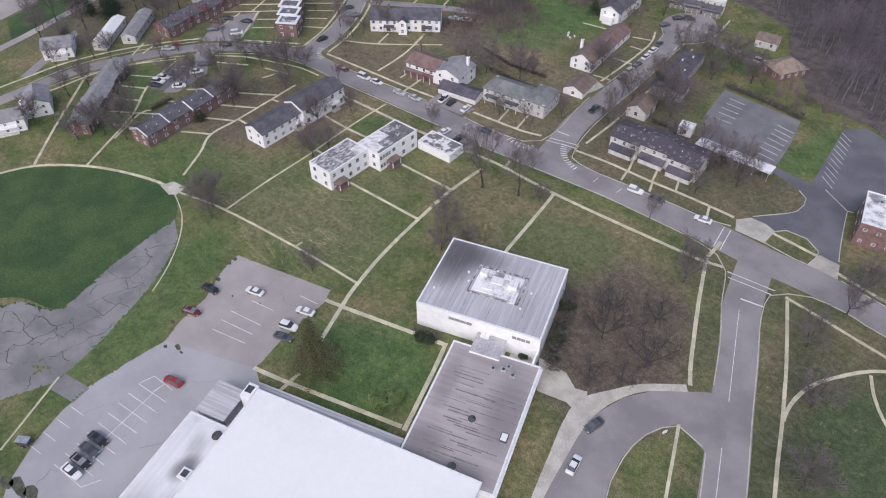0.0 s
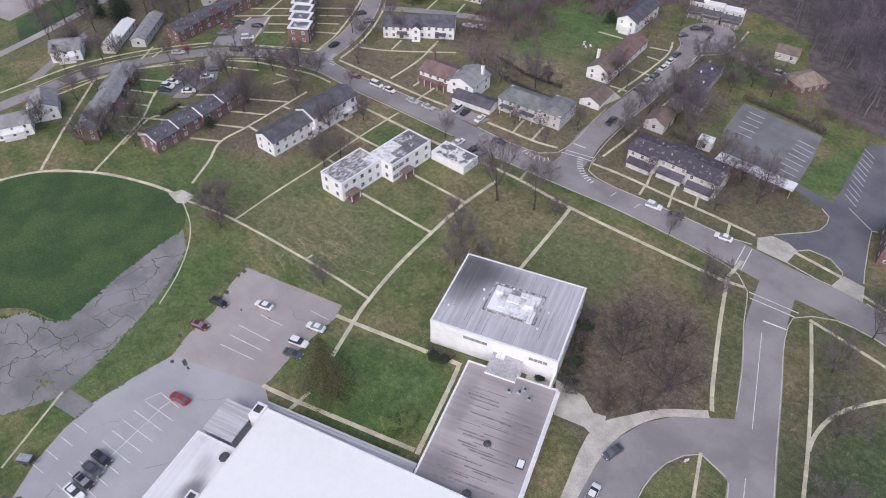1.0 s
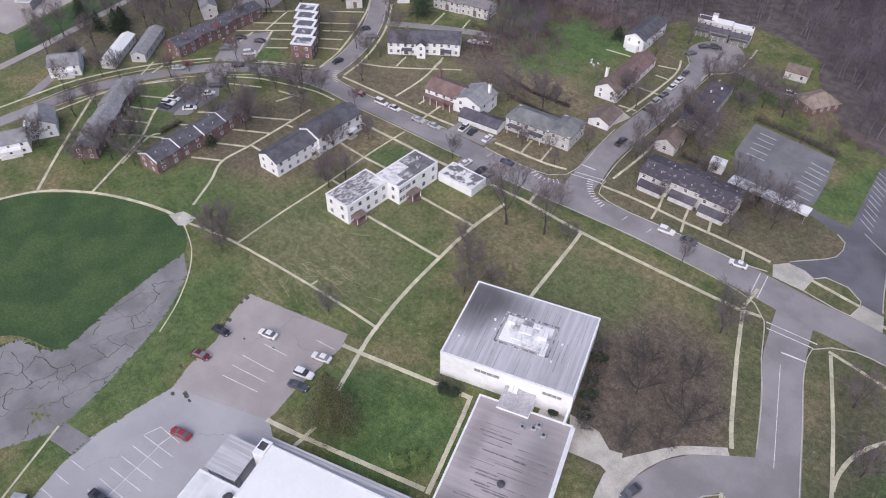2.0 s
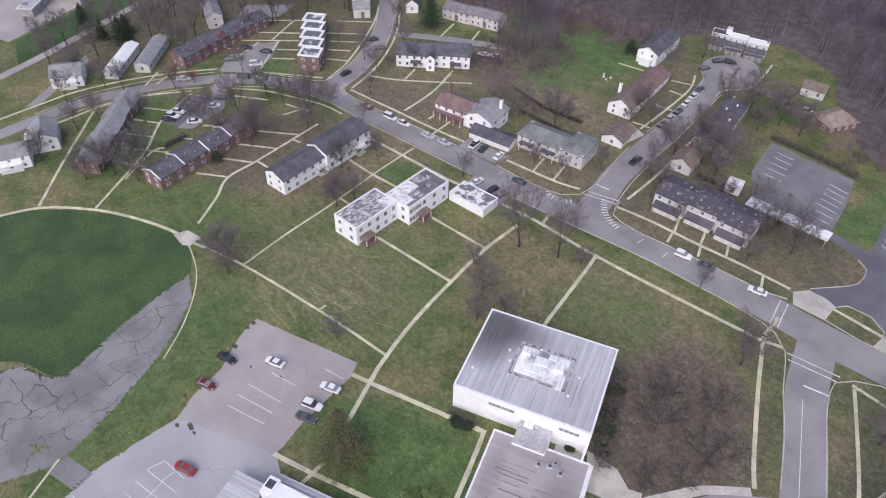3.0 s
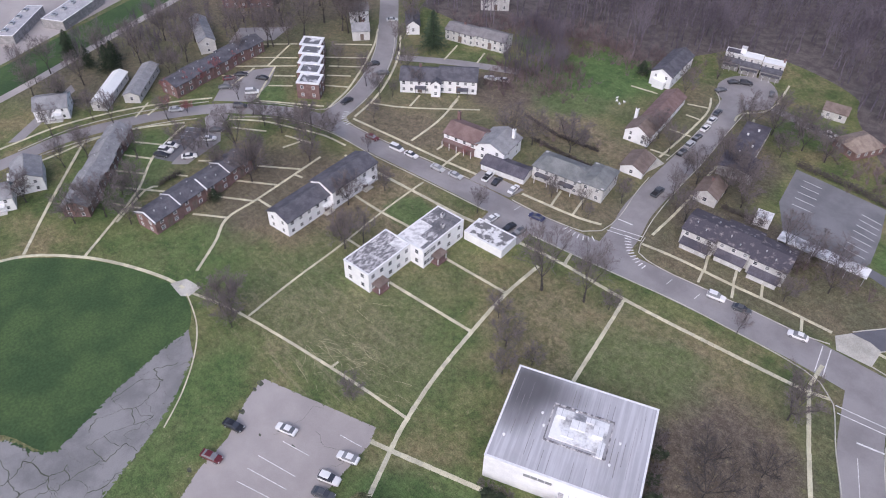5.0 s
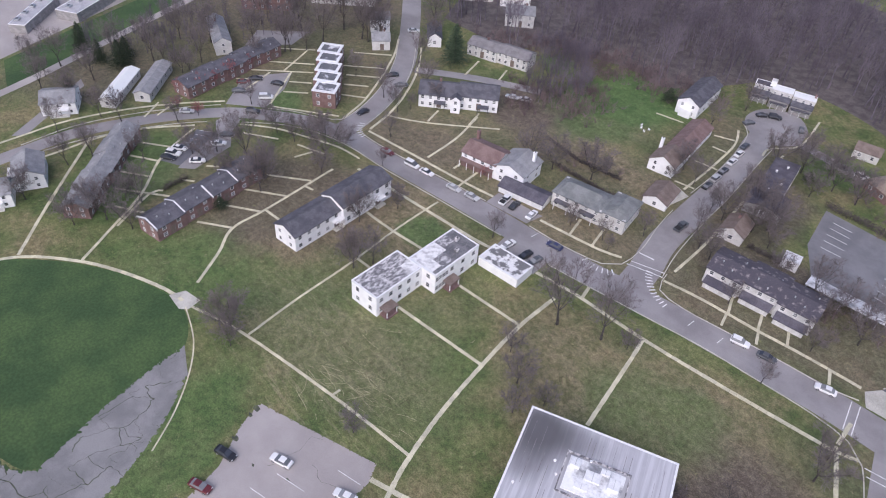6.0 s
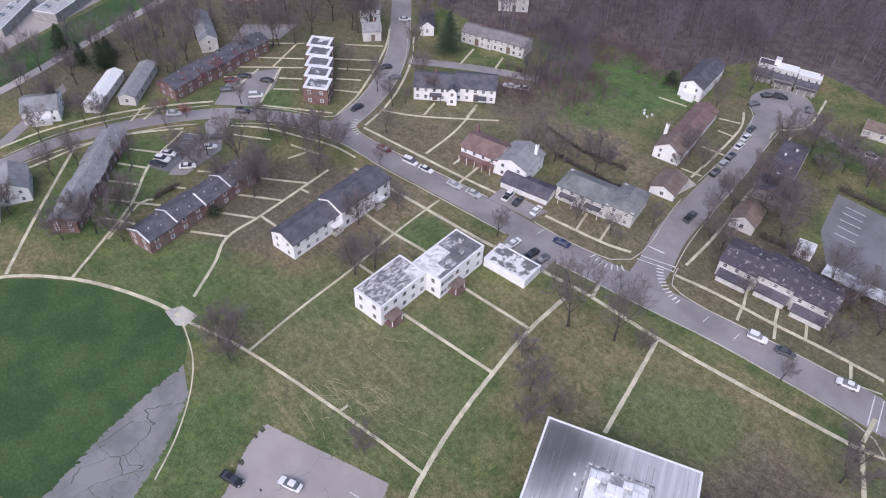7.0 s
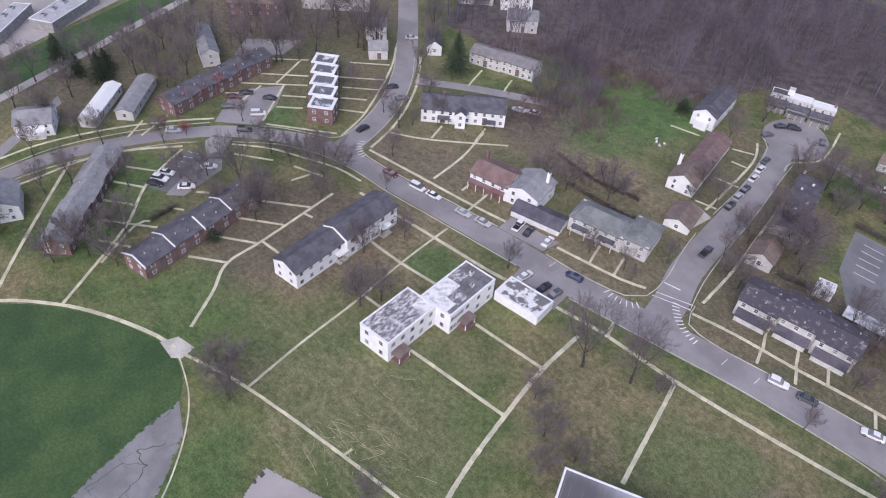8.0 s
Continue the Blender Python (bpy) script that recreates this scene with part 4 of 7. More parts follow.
# ---------------------------------------------------------------- buildings
def window_meshes(w, h):
    """A window's frame with its glazing bars, in one piece, and its pane."""
    t = 0.09
    xs = [-w / 2 - t, -w / 2, w / 2, w / 2 + t] if w < 1.3 else [-w / 2 - t, -w / 2, -0.04, 0.04, w / 2, w / 2 + t]
    zs = [-t, 0, h / 2 - 0.035, h / 2 + 0.035, h, h + t]
    bm = bmesh.new()
    grid = [[[bm.verts.new((x, y, z)) for z in zs] for x in xs] for y in (-0.05, 0.04)]
    solid = {(i, j) for i in range(len(xs) - 1) for j in range(5) if i % 2 == 0 or j % 2 == 0}
    for i, j in solid:
        ring = [(i, j), (i + 1, j), (i + 1, j + 1), (i, j + 1)]
        bm.faces.new([grid[0][a][b] for a, b in ring])
        bm.faces.new([grid[1][a][b] for a, b in ring[::-1]])
        for (a, b), (c, d), near in zip(ring, ring[1:] + ring[:1], ((i, j - 1), (i + 1, j), (i, j + 1), (i - 1, j))):
            if near not in solid:
                bm.faces.new((grid[0][c][d], grid[0][a][b], grid[1][a][b], grid[1][c][d]))
    bmesh.ops.delete(bm, geom=[v for v in bm.verts if not v.link_faces], context="VERTS")
    bp = boxes((-w / 2, -0.02, 0, w / 2, 0.05, h))
    return mesh_of("window_frame", bm, TRIM), mesh_of("pane", bp, GLASS)


WIN = {"std": window_meshes(0.86, 1.1), "wide": window_meshes(1.5, 1.1), "small": window_meshes(0.74, 0.9)}


def add_window(parent, x, y, z, turn, kind="std"):
    """turn: which way the window faces, degrees; 0 faces -y."""
    fm, pm = WIN[kind]
    w = link("window", fm, parent, pose(x, y, z, 0, 0, turn))
    link("pane", pm, w)
    return w


def add_door(parent, x, y, z, turn, mat=None):
    d = part("door", boxes((-0.5, -0.06, 0, 0.5, 0.04, 2.05), (-0.62, -0.08, 0, -0.5, 0.04, 2.15), (0.5, -0.08, 0, 0.62, 0.04, 2.15), (-0.62, -0.08, 2.05, 0.62, 0.04, 2.17)), mat or BROWNSHINGLE, parent, m=pose(x, y, z, 0, 0, turn))
    part("handle", boxes((0.36, -0.1, 0.98, 0.42, -0.06, 1.08)), METAL, d)
    return d


def window_rows(h, L, W, storeys, front, back, ends):
    """Yields x, y, z, turn for evenly set windows round a block."""
    for s in range(storeys):
        z = (0.36 + s) * h / storeys if storeys > 1 else 0.36 * h
        for n, y, turn in ((front, -W / 2, 0), (back, W / 2, 180)):
            for i in range(n):
                yield (-L / 2 + L * (i + 0.5) / n, y, z, turn)
        for x, turn in ((L / 2, 90), (-L / 2, -90)):
            for i in range(ends):
                yield (x, -W / 2 + W * (i + 0.5) / ends, z, turn)


def block(parent, L, W, h, ox=0.0, oy=0.0, wall=None, roof=None, rise=0.0, ridge="x", over=0.35, parapet=0.0, windows=(6, 6, 2), storeys=2, kind="std", hip=0.0, base=1.2, rim=0.28):
    """One building block with its walls, roof and windows as parts. ox, oy: its middle."""
    x0, x1, y0, y1 = ox - L / 2, ox + L / 2, oy - W / 2, oy + W / 2
    bm = boxes((x0, y0, -base, x1, y1, h))
    if rise and not hip:
        b = bmesh.new()
        if ridge == "x":
            prism(b, [(y0, h), (y1, h), (oy, h + rise)], x0, x1)
            bmesh.ops.transform(b, matrix=Matrix(((0, 1, 0, 0), (1, 0, 0, 0), (0, 0, 1, 0), (0, 0, 0, 1))), verts=b.verts)
        else:
            prism(b, [(x0, h), (x1, h), (ox, h + rise)], y0, y1)
        bmesh.ops.recalc_face_normals(b, faces=b.faces[:])
        me = bpy.data.meshes.new("tmp")
        b.to_mesh(me)
        b.free()
        bm.from_mesh(me)
        bpy.data.meshes.remove(me)
    part("wall", bm, wall or WHITEWALL, parent)
    t = 0.16
    bm = bmesh.new()
    if rise:
        half = (W if ridge == "x" else L) / 2
        k = rise / half
        e = half + over
        a0, a1 = ((x0, x1) if ridge == "x" else (y0, y1))
        a0, a1 = a0 - over * 0.7, a1 + over * 0.7
        n = 12
        top = []
        # gentle sag and thickness of a worn roof deck
        for i in range(n + 1):
            a = a0 + (a1 - a0) * i / n
            inset = max(0.0, min(1.0, (min(a - a0, a1 - a)) / max(hip, 1e-6))) if hip else 1.0
            rz = h + 0.12 + (rise + 0.02) * inset
            ez = h + 0.12 - k * over
            top.append([(a, -e, ez), (a, 0, rz if inset > 0 or not hip else ez), (a, e, ez), (a, e, ez - t), (a, 0, rz - t), (a, -e, ez - t)])
        vs = []
        for ring in top:
            row = []
            for a, c, z in ring:
                row.append(bm.verts.new((a, oy + c, z) if ridge == "x" else (ox + c, a, z)))
            vs.append(row)
        for i in range(n):
            for j in range(6):
                bm.faces.new((vs[i][j], vs[i + 1][j], vs[i + 1][(j + 1) % 6], vs[i][(j + 1) % 6]))
        for ring in (vs[0], vs[-1]):
            bm.faces.new((ring[0], ring[1], ring[4], ring[5]))
            bm.faces.new((ring[1], ring[2], ring[3], ring[4]))
        bmesh.ops.recalc_face_normals(bm, faces=bm.faces[:])
        r = part("roof", bm, roof or SHINGLE, parent)
    else:
        r = part("roof", boxes((x0 + 0.02, y0 + 0.02, h + 0.004, x1 - 0.02, y1 - 0.02, h + 0.1)), roof or MEMBRANE, parent)
        if parapet:
            p = rim
            part("parapet", boxes((x0 - 0.06, y0 - 0.06, h, x1 + 0.06, y0 + p, h + parapet), (x0 - 0.06, y1 - p, h, x1 + 0.06, y1 + 0.06, h + parapet), (x0 - 0.06, y0 + p, h, x0 + p, y1 - p, h + parapet), (x1 - p, y0 + p, h, x1 + 0.06, y1 - p, h + parapet)), TRIM, r)
    if kind == "std" and h / storeys < 2.55:
        kind = "small"
    for x, y, z, turn in window_rows(h, L, W, storeys, *windows):
        add_window(parent, ox + x, oy + y, z, turn, kind)
    return r


def vent(parent, x, y, z, r=0.18, h=0.5, mat=None):
    bm = tube(bmesh.new(), x, y, z, z + h, r, 8)
    tube(bm, x, y, z + h, z + h + 0.12, r * 1.5, 8, r * 0.9)
    return part("roof_vent", bm, mat or METAL, parent)


def rooftop_unit(parent, x, y, z, w, d, h, mat=None, fan=True):
    bm = boxes((x - w / 2, y - d / 2, z, x + w / 2, y + d / 2, z + h), bevel=0.04)
    u = part("rooftop_unit", bm, mat or METAL, parent)
    if not fan:
        part("seam", boxes((x - 0.04, y - d / 2 + 0.02, z + h, x + 0.04, y + d / 2 - 0.02, z + h + 0.05)), METAL, u)
        return u
    bm = tube(bmesh.new(), x, y, z + h + 0.002, z + h + 0.08, min(w, d) * 0.32, 12)
    part("fan_grille", bm, DARKMETAL, u)
    return u


def chimney(parent, x, y, z0, z1, w=0.7, mat=None):
    c = part("chimney", boxes((x - w / 2, y - w / 2, z0, x + w / 2, y + w / 2, z1), (x - w / 2 - 0.06, y - w / 2 - 0.06, z1, x + w / 2 + 0.06, y + w / 2 + 0.06, z1 + 0.12)), mat or BRICK, parent)
    part("flue", tube(bmesh.new(), x, y, z1 + 0.12, z1 + 0.4, w * 0.25, 8), DARKMETAL, c)


LINKROOF = two_tone("mauve_grey_flat_roof", (0.36, 0.35, 0.37), (0.46, 0.45, 0.47), 0.6, 0.7, 4.0, 0.1)
FROSTED = two_tone("dull_grey_panes", (0.20, 0.21, 0.23), (0.30, 0.31, 0.33), 1.5, 0.3)
HALLROOF = streaked_roof("streaked_grey_roof", (0.41, 0.405, 0.435), (0.545, 0.54, 0.57), "y", [(-9.4, 5.2, 5.6, 4.6, 0, 0.95), (-10, 0.2, 3.6, 3.4, 0, 0.6), (-3.5, 5.8, 4.5, 2.4, 0, 0.45), (8, -6, 4, 3, 0, 0.12)])
WINGROOF = streaked_roof("stained_flat_roof", (0.33, 0.288, 0.284), (0.49, 0.448, 0.452), "x", [(-5.5, -8, 3.4, 3.4, 0, 0.55), (5.5, 2, 3.2, 6.5, 0, 0.5), (2, -10, 5, 1.6, 0, 0.5), (-6, 4, 1.6, 5, 0, 0.35), (0, 10.4, 6, 1.4, 0, 0.25)], 0.4)
ANNEXROOF = streaked_roof("grimy_white_membrane", (0.66, 0.665, 0.675), (0.79, 0.795, 0.80), "y", [(-2.2, -15.8, 2.2, 1.6, 60, 0.75), (-5.5, -27, 2.6, 6, 0, 0.35), (-3.0, -12.5, 1.4, 2.4, 20, 0.3)], 0.5)
PALEROOF = streaked_roof("pale_ribbed_roof", (0.40, 0.40, 0.42), (0.58, 0.58, 0.60), "x", [])
GREYROOF = streaked_roof("ribbed_grey_roof", (0.27, 0.27, 0.29), (0.46, 0.46, 0.48), "x", [])


def school():
    s = thing("school_hall", "white-walled flat-roofed school hall with stained grey roof", "school building", -59.6, 87.6, 26.4, size=(1.2, 1.31, 0.91))
    L, W, h = 23.8, 17.2, 8.0
    block(s, L, W, h, wall=WHITEWALL, roof=HALLROOF, parapet=0.14, windows=(0, 7, 3), storeys=2)
    for x, w in ((-3.2, 4.6), (8.4, 3.4)):
        f = part("window_band", boxes((x - w / 2 - 0.1, -W / 2 - 0.06, 5.6, x + w / 2 + 0.1, -W / 2 + 0.03, 6.7)), TRIM, s)
        for i in range(4):
            a = x - w / 2 + w * i / 4
            part("pane", boxes((a + 0.05, -W / 2 - 0.08, 5.7, a + w / 4 - 0.05, -W / 2 - 0.02, 6.6)), FROSTED, f)
    pl = part("plant_deck", boxes((-3.6, -2.4, h + 0.1, 5.0, 3.0, h + 0.5)), DIRTYROOF, s, "raised white plant deck")
    for x0, y0, x1, y1 in ((-4.3, -3.1, 5.7, -2.9), (-4.3, 3.5, 5.7, 3.7), (-4.3, -2.9, -4.1, 3.5), (5.5, -2.9, 5.7, 3.5)):
        part("screen_rail", boxes((x0, y0, h + 0.1, x1, y1, h + 0.42)), TARROOF, pl)
    for x, y, w, d, hh in ((-2.6, 1.8, 1.5, 1.3, 1.0), (3.6, 0.6, 1.7, 1.7, 1.2), (0.4, 0.8, 2.4, 1.6, 0.5), (-0.8, -1.2, 2.0, 1.0, 0.4), (4.6, -2.0, 1.0, 2.6, 0.5), (2.0, 2.2, 1.4, 0.9, 0.6)):
        rooftop_unit(s, x, y, h + 0.5, w, d, hh, TRIM, False)
    for x, y in ((-5.6, 1.2), (7.2, 0.4), (6.4, -3.6), (-4.8, -0.8), (-0.5, 3.3), (-10.2, -4.5)):
        vent(s, x, y, h + 0.1, 0.16, 0.4, TRIM)
    rng = random.Random(14)
    for i in range(24):
        x, e = -11.2 + 0.97 * i + rng.uniform(-0.2, 0.2), rng.uniform(0.015, 0.05)
        y0 = rng.uniform(-8.2, 2.5) if not -4.6 < x < 6.0 else rng.choice((-8.2, 4.0))
        y1 = min(8.2, y0 + rng.uniform(2.5, 9.0)) if not -4.6 < x < 6.0 else y0 + rng.uniform(2.5, 4.2)
        part("roof_seam", boxes((x - e, y0, h + 0.1, x + e, y1, h + 0.13)), ROOFSTREAK, s)
    lk = thing("school_link", "low grey-roofed link block between hall and wing", "school building", -50.7, 78, 26.5, size=(1.19, 1.31, 0.88))
    block(lk, 5.6, 6.6, 4.3, roof=LINKROOF, parapet=0.0, windows=(0, 0, 0), storeys=1)
    rooftop_unit(lk, -1.2, 0.6, 4.4, 1.6, 1.3, 0.7, TRIM, False)
    part("duct", boxes((-0.3, 0.2, 4.4, 0.5, 0.8, 4.7)), METAL, lk)
    pc = thing("entrance_porch", "white-walled open entrance porch of the school hall", "porch", -44.1, 81.3, 26.2, size=(1.19, 1.3, 0.89))
    part("wall", boxes((2.2, -2.2, -1, 2.6, 2.2, 3.9)), WHITEWALL, pc)
    part("floor", boxes((-2.4, -2.0, -0.5, 2.4, 2.2, 0.25)), CONCRETE, pc)
    w = thing("classroom_wing", "low school wing with stained ribbed flat roof", "school building", -40.6, 63, 26.8, size=(1.18, 1.29, 0.8))
    L, W, h = 16.6, 24.0, 4.0
    r = block(w, L, W, h, wall=WHITEWALL, roof=WINGROOF, parapet=0.2, windows=(0, 0, 8), storeys=1, kind="wide")
    rng = random.Random(4)
    for i in range(28):
        y = -8.8 + 0.6 * i + rng.uniform(-0.25, 0.25)
        x = rng.uniform(-6.6, 1.5)
        e = rng.uniform(0.04, 0.13)
        part("roof_rib", boxes((x, y - e, h + 0.1, min(7.6, x + rng.uniform(3, 9)), y + e, h + 0.14)), ROOFSTREAK, r)
    for x, y, rr in ((0.6, -1.5, 0.7), (0.6, -10, 0.75)):
        u = part("roof_fan", tube(bmesh.new(), x, y, h + 0.1, h + 0.75, rr, 14, rr * 0.8), METAL, w)
        part("fan_cap", tube(bmesh.new(), x, y, h + 0.75, h + 1.0, rr * 0.95, 14, rr * 0.3), DARKMETAL, u)
    sk = part("skylight", boxes((6.0, -3.4, h + 0.1, 7.3, -1.8, h + 0.45)), DARKMETAL, w)
    part("pane", boxes((6.15, -3.25, h + 0.4, 7.15, -1.95, h + 0.5)), TRIM, sk)
    for x, y in ((0.5, 8.8), (2.3, 9.2), (4.2, 8.6), (3.0, 10.0)):
        rooftop_unit(w, x, y, h + 0.1, 1.0, 0.8, 0.5)
    part("gutter_band", boxes((L / 2 + 0.07, -W / 2, h - 0.5, L / 2 + 0.45, W / 2, h - 0.3)), TRIM, w)
    g = thing("gymnasium", "large gymnasium with a plain white membrane roof", "school building", -72.7, 33.7, 23.8, size=(1.14, 1.26, 0.89))
    block(g, 43.0, 40.0, 4.9, 21.5, -20.0, roof=MEMBRANE, parapet=0.16, windows=(0, 0, 0), storeys=1)
    chimney_box = part("stair_head", boxes((-2.0, -2.4, -1.0, 0.0, 0.3, 5.5)), WHITEWALL, g)
    part("hatch", boxes((-1.7, -1.5, 5.5, -0.4, -0.2, 5.65)), DARKMETAL, chimney_box)
    a = thing("gym_annex", "lower annex with a dirty white flat roof", "school building", -72.7, 33.7, 23.8, size=(1.14, 1.26, 0.89))
    block(a, 8.2, 34.0, 3.9, -4.2, -24.6, roof=ANNEXROOF, parapet=0.18, windows=(0, 0, 6), storeys=1)
    for x, y in ((-1.4, -16.6),):
        u = part("roof_hatch", boxes((x - 0.9, y - 0.9, 4.0, x + 0.9, y + 0.9, 4.4)), TRIM, a)
        part("hatch", boxes((x - 0.55, y - 0.55, 4.4, x + 0.55, y + 0.55, 4.46)), DARKMETAL, u)
    vent(a, -0.9, -9.6, 4.0, 0.6, 0.7, DARKMETAL)
    c = thing("loading_canopy", "ribbed grey roof over a loading bay", "canopy", -76.2, 27, 23.9, size=(1.12, 1.25, 0.94))
    part("roof", boxes((-3.0, -3.2, 3.3, 3.2, 3.0, 3.5)), PALEROOF, c)
    for x in (-2.7, 0, 2.9):
        for y in (-2.9, 2.7):
            part("post", boxes((x - 0.08, y - 0.08, -0.6, x + 0.08, y + 0.08, 3.3)), METAL, c)
    for i in range(11):
        part("roof_rib", boxes((-3.0, -2.9 + 0.56 * i, 3.5, 3.2, -2.82 + 0.56 * i, 3.55)), PALEROOF, c)
    v = thing("covered_walkway", "long narrow grey-roofed covered walkway", "canopy", -59.6, 41.2, 25, size=(1.17, 1.28, 0.84))
    part("roof", boxes((-14.2, -1.5, 3.4, 14.2, 0.75, 3.6)), PALEROOF, v)
    for y in (-0.9, -0.3, 0.3):
        part("roof_rib", boxes((-14.2, y - 0.05, 3.6, 14.2, y + 0.05, 3.68)), GREYROOF, v)
    for i in range(9):
        part("post", boxes((-13.8 + 3.45 * i, 0.65, -1.0, -13.68 + 3.45 * i, 0.77, 3.4)), METAL, v)


SPOTROOF = two_tone("white_roof_with_tar_spots", (0.17, 0.165, 0.17), (0.74, 0.73, 0.73), 0.38, 0.8, 4.0, 0.15, lo=0.44, hi=0.53)
DARKFLAT = two_tone("dark_tar_roof", (0.12, 0.118, 0.13), (0.21, 0.205, 0.215), 0.5, 0.8, 4.0, 0.2)
PALEFLAT = two_tone("pale_flaking_roof", (0.45, 0.44, 0.45), (0.78, 0.77, 0.77), 0.9, 0.8, 5.0, 0.15, lo=0.3, hi=0.6)
SLATE = two_tone("greenish_grey_shingles", (0.15, 0.158, 0.16), (0.215, 0.222, 0.222), 0.5, 0.85, 7.0, 0.4)


def apartments():
    a = thing("apartment_block", "white two-storey apartment block with flaking grey flat roof", "apartment block", -124.1, 99.1, 8.1, size=(1.21, 1.3, 1.06))
    block(a, 6.9, 11.4, 5.5, -1.75, -6.0, roof=TARROOF, parapet=0.22, windows=(2, 2, 5))
    block(a, 7.2, 12.2, 5.5, 1.6, 5.85, roof=DARKFLAT, parapet=0.22, windows=(2, 3, 4))
    part("patched_roof", boxes((-1.7, -0.1, 5.606, 4.0, 2.6, 5.64), (-1.7, 2.6, 5.606, 1.6, 6.4, 5.64)), PALEFLAT, a, "pale patched roofing")
    part("flaking_patch", boxes((1.6, 2.6, 5.606, 4.4, 5.2, 5.632), (-1.6, 6.4, 5.606, 0.8, 9.4, 5.632)), TARROOF, a, "flaking grey roofing")
    part("patched_roof", boxes((-1.6, -3.0, 5.606, 1.3, -0.6, 5.64)), PALEFLAT, a, "pale patched roofing")
    for z in (1.0, 3.6):
        for y in (0.7, 2.5):
            add_window(a, 5.2, y, z, 90, "wide")
    for x, y in ((3.4, 7.4), (1.2, 9.8)):
        chimney(a, x, y, 5.5, 6.4, 0.7, TARROOF)
    for x, y in ((2.6, -9.6), (6.0, 3.4)):
        p = part("porch", boxes((x - 1.2, y - 1.4, -1.2, x + 1.2, y + 1.4, 0.4)), BRICK, a, "low red brick porch")
        part("porch_roof", boxes((x - 1.1, y - 1.5, 2.3, x + 1.2, y + 1.5, 2.44)), BROWNSHINGLE, p)
        for dx, dy in ((0.95, -1.2), (0.95, 1.2)):
            part("post", boxes((x + dx - 0.07, y + dy - 0.07, 0.4, x + dx + 0.07, y + dy + 0.07, 2.3)), TRIM, p)
    add_door(a, 1.72, -9.6, 0.4, 90)
    add_door(a, 5.22, 3.4, 0.4, 90)
    g = thing("garage_block", "low white garage block with patchy flat roof", "garage", -114.1, 119.4, 9.7, size=(1.24, 1.29, 1.08))
    block(g, 9.6, 5.2, 2.4, roof=SPOTROOF, parapet=0.2, windows=(0, 0, 0), storeys=1)
    for i in range(4):
        d = part("garage_door", boxes((-4.4 + 2.3 * i, 2.58, 0, -2.3 + 2.3 * i, 2.66, 2.0)), OFFWHITE, g)
        for j in range(4):
            part("panel", boxes((-4.3 + 2.3 * i, 2.66, 0.06 + 0.48 * j, -2.4 + 2.3 * i, 2.69, 0.48 + 0.48 * j)), TRIM, d)
    d = thing("apartment_block", "white two-storey block of flats with dark shingled gable roofs", "apartment block", -155.9, 95.6, 10, size=(1.12, 1.31, 1.09))
    block(d, 6.9, 11.6, 4.5, -0.2, -6.1, rise=1.5, ridge="y", windows=(2, 2, 5))
    block(d, 7.4, 13.6, 5.6, 0.5, 6.6, rise=1.5, ridge="y", windows=(2, 2, 5))
    for y in (-1.4, 9.5):
        x = 3.2 if y < 0 else 4.2
        p = part("porch", boxes((x, y - 1.2, -1.2, x + 1.4, y + 1.2, 0.3)), CONCRETE, d)
        part("porch_roof", boxes((x, y - 1.3, 2.5, x + 1.5, y + 1.3, 2.64)), TRIM, p)
    add_door(d, 3.27, -1.4, 0.3, 90)
    add_door(d, 4.22, 9.5, 0.3, 90)


def terrace(label, x, y, turn, units, L, W, h, wall, roof, rise=1.6, step=0.0, group="", windows=(2, 2, 2), ridge="x", parapet=0.0, chim=True, white_ends=False, rim=0.28, stagger=0.0, size=(1.0, 1.0, 1.0)):
    """A row of joined house units, each stepped from the next. step: set-back of every other one, stagger: of each from the one before."""
    t = thing("terrace", label, "terrace", x, y, turn, group, size=size)
    for i in range(units):
        ox, oy = (i - (units - 1) / 2) * L, step * (i % 2) + stagger * (i - (units - 1) / 2)
        block(t, L, W, h + (0.12 if i % 2 else 0.0), ox, oy, wall=wall, roof=roof, rise=rise, ridge=ridge, windows=windows, parapet=parapet, rim=rim)
        if white_ends:
            e = W / 2 + 0.4
            k = rise / (W / 2)
            bm = prism(bmesh.new(), [(oy - e, h - 0.35), (oy, h + rise - 0.2), (oy + e, h - 0.35), (oy + e, h + 0.36 - k * 0.4), (oy, h + rise + 0.36), (oy - e, h + 0.36 - k * 0.4)], ox - L / 2 - 0.12, ox - L / 2 + 0.16)
            bmesh.ops.transform(bm, matrix=Matrix(((0, 1, 0, 0), (1, 0, 0, 0), (0, 0, 1, 0), (0, 0, 0, 1))), verts=bm.verts)
            bmesh.ops.recalc_face_normals(bm, faces=bm.faces[:])
            part("party_wall", bm, TRIM, t, "white party wall coping")
        add_door(t, ox + L * 0.02, -W / 2 + oy, 0.2, 0)
        if not chim and rise:
            for dx, dy in ((-L * 0.22, -W * 0.16), (L * 0.3, W * 0.2), (L * 0.1, -W * 0.3)):
                z = h + rise * (1 - abs(dy) / (W / 2))
                vent(t, ox + dx, dy, z, 0.12, 0.45, METAL)
        if chim and i % 2 == 0:
            chimney(t, ox, W * 0.1, h, h + rise + 0.7, 0.6)
    return t


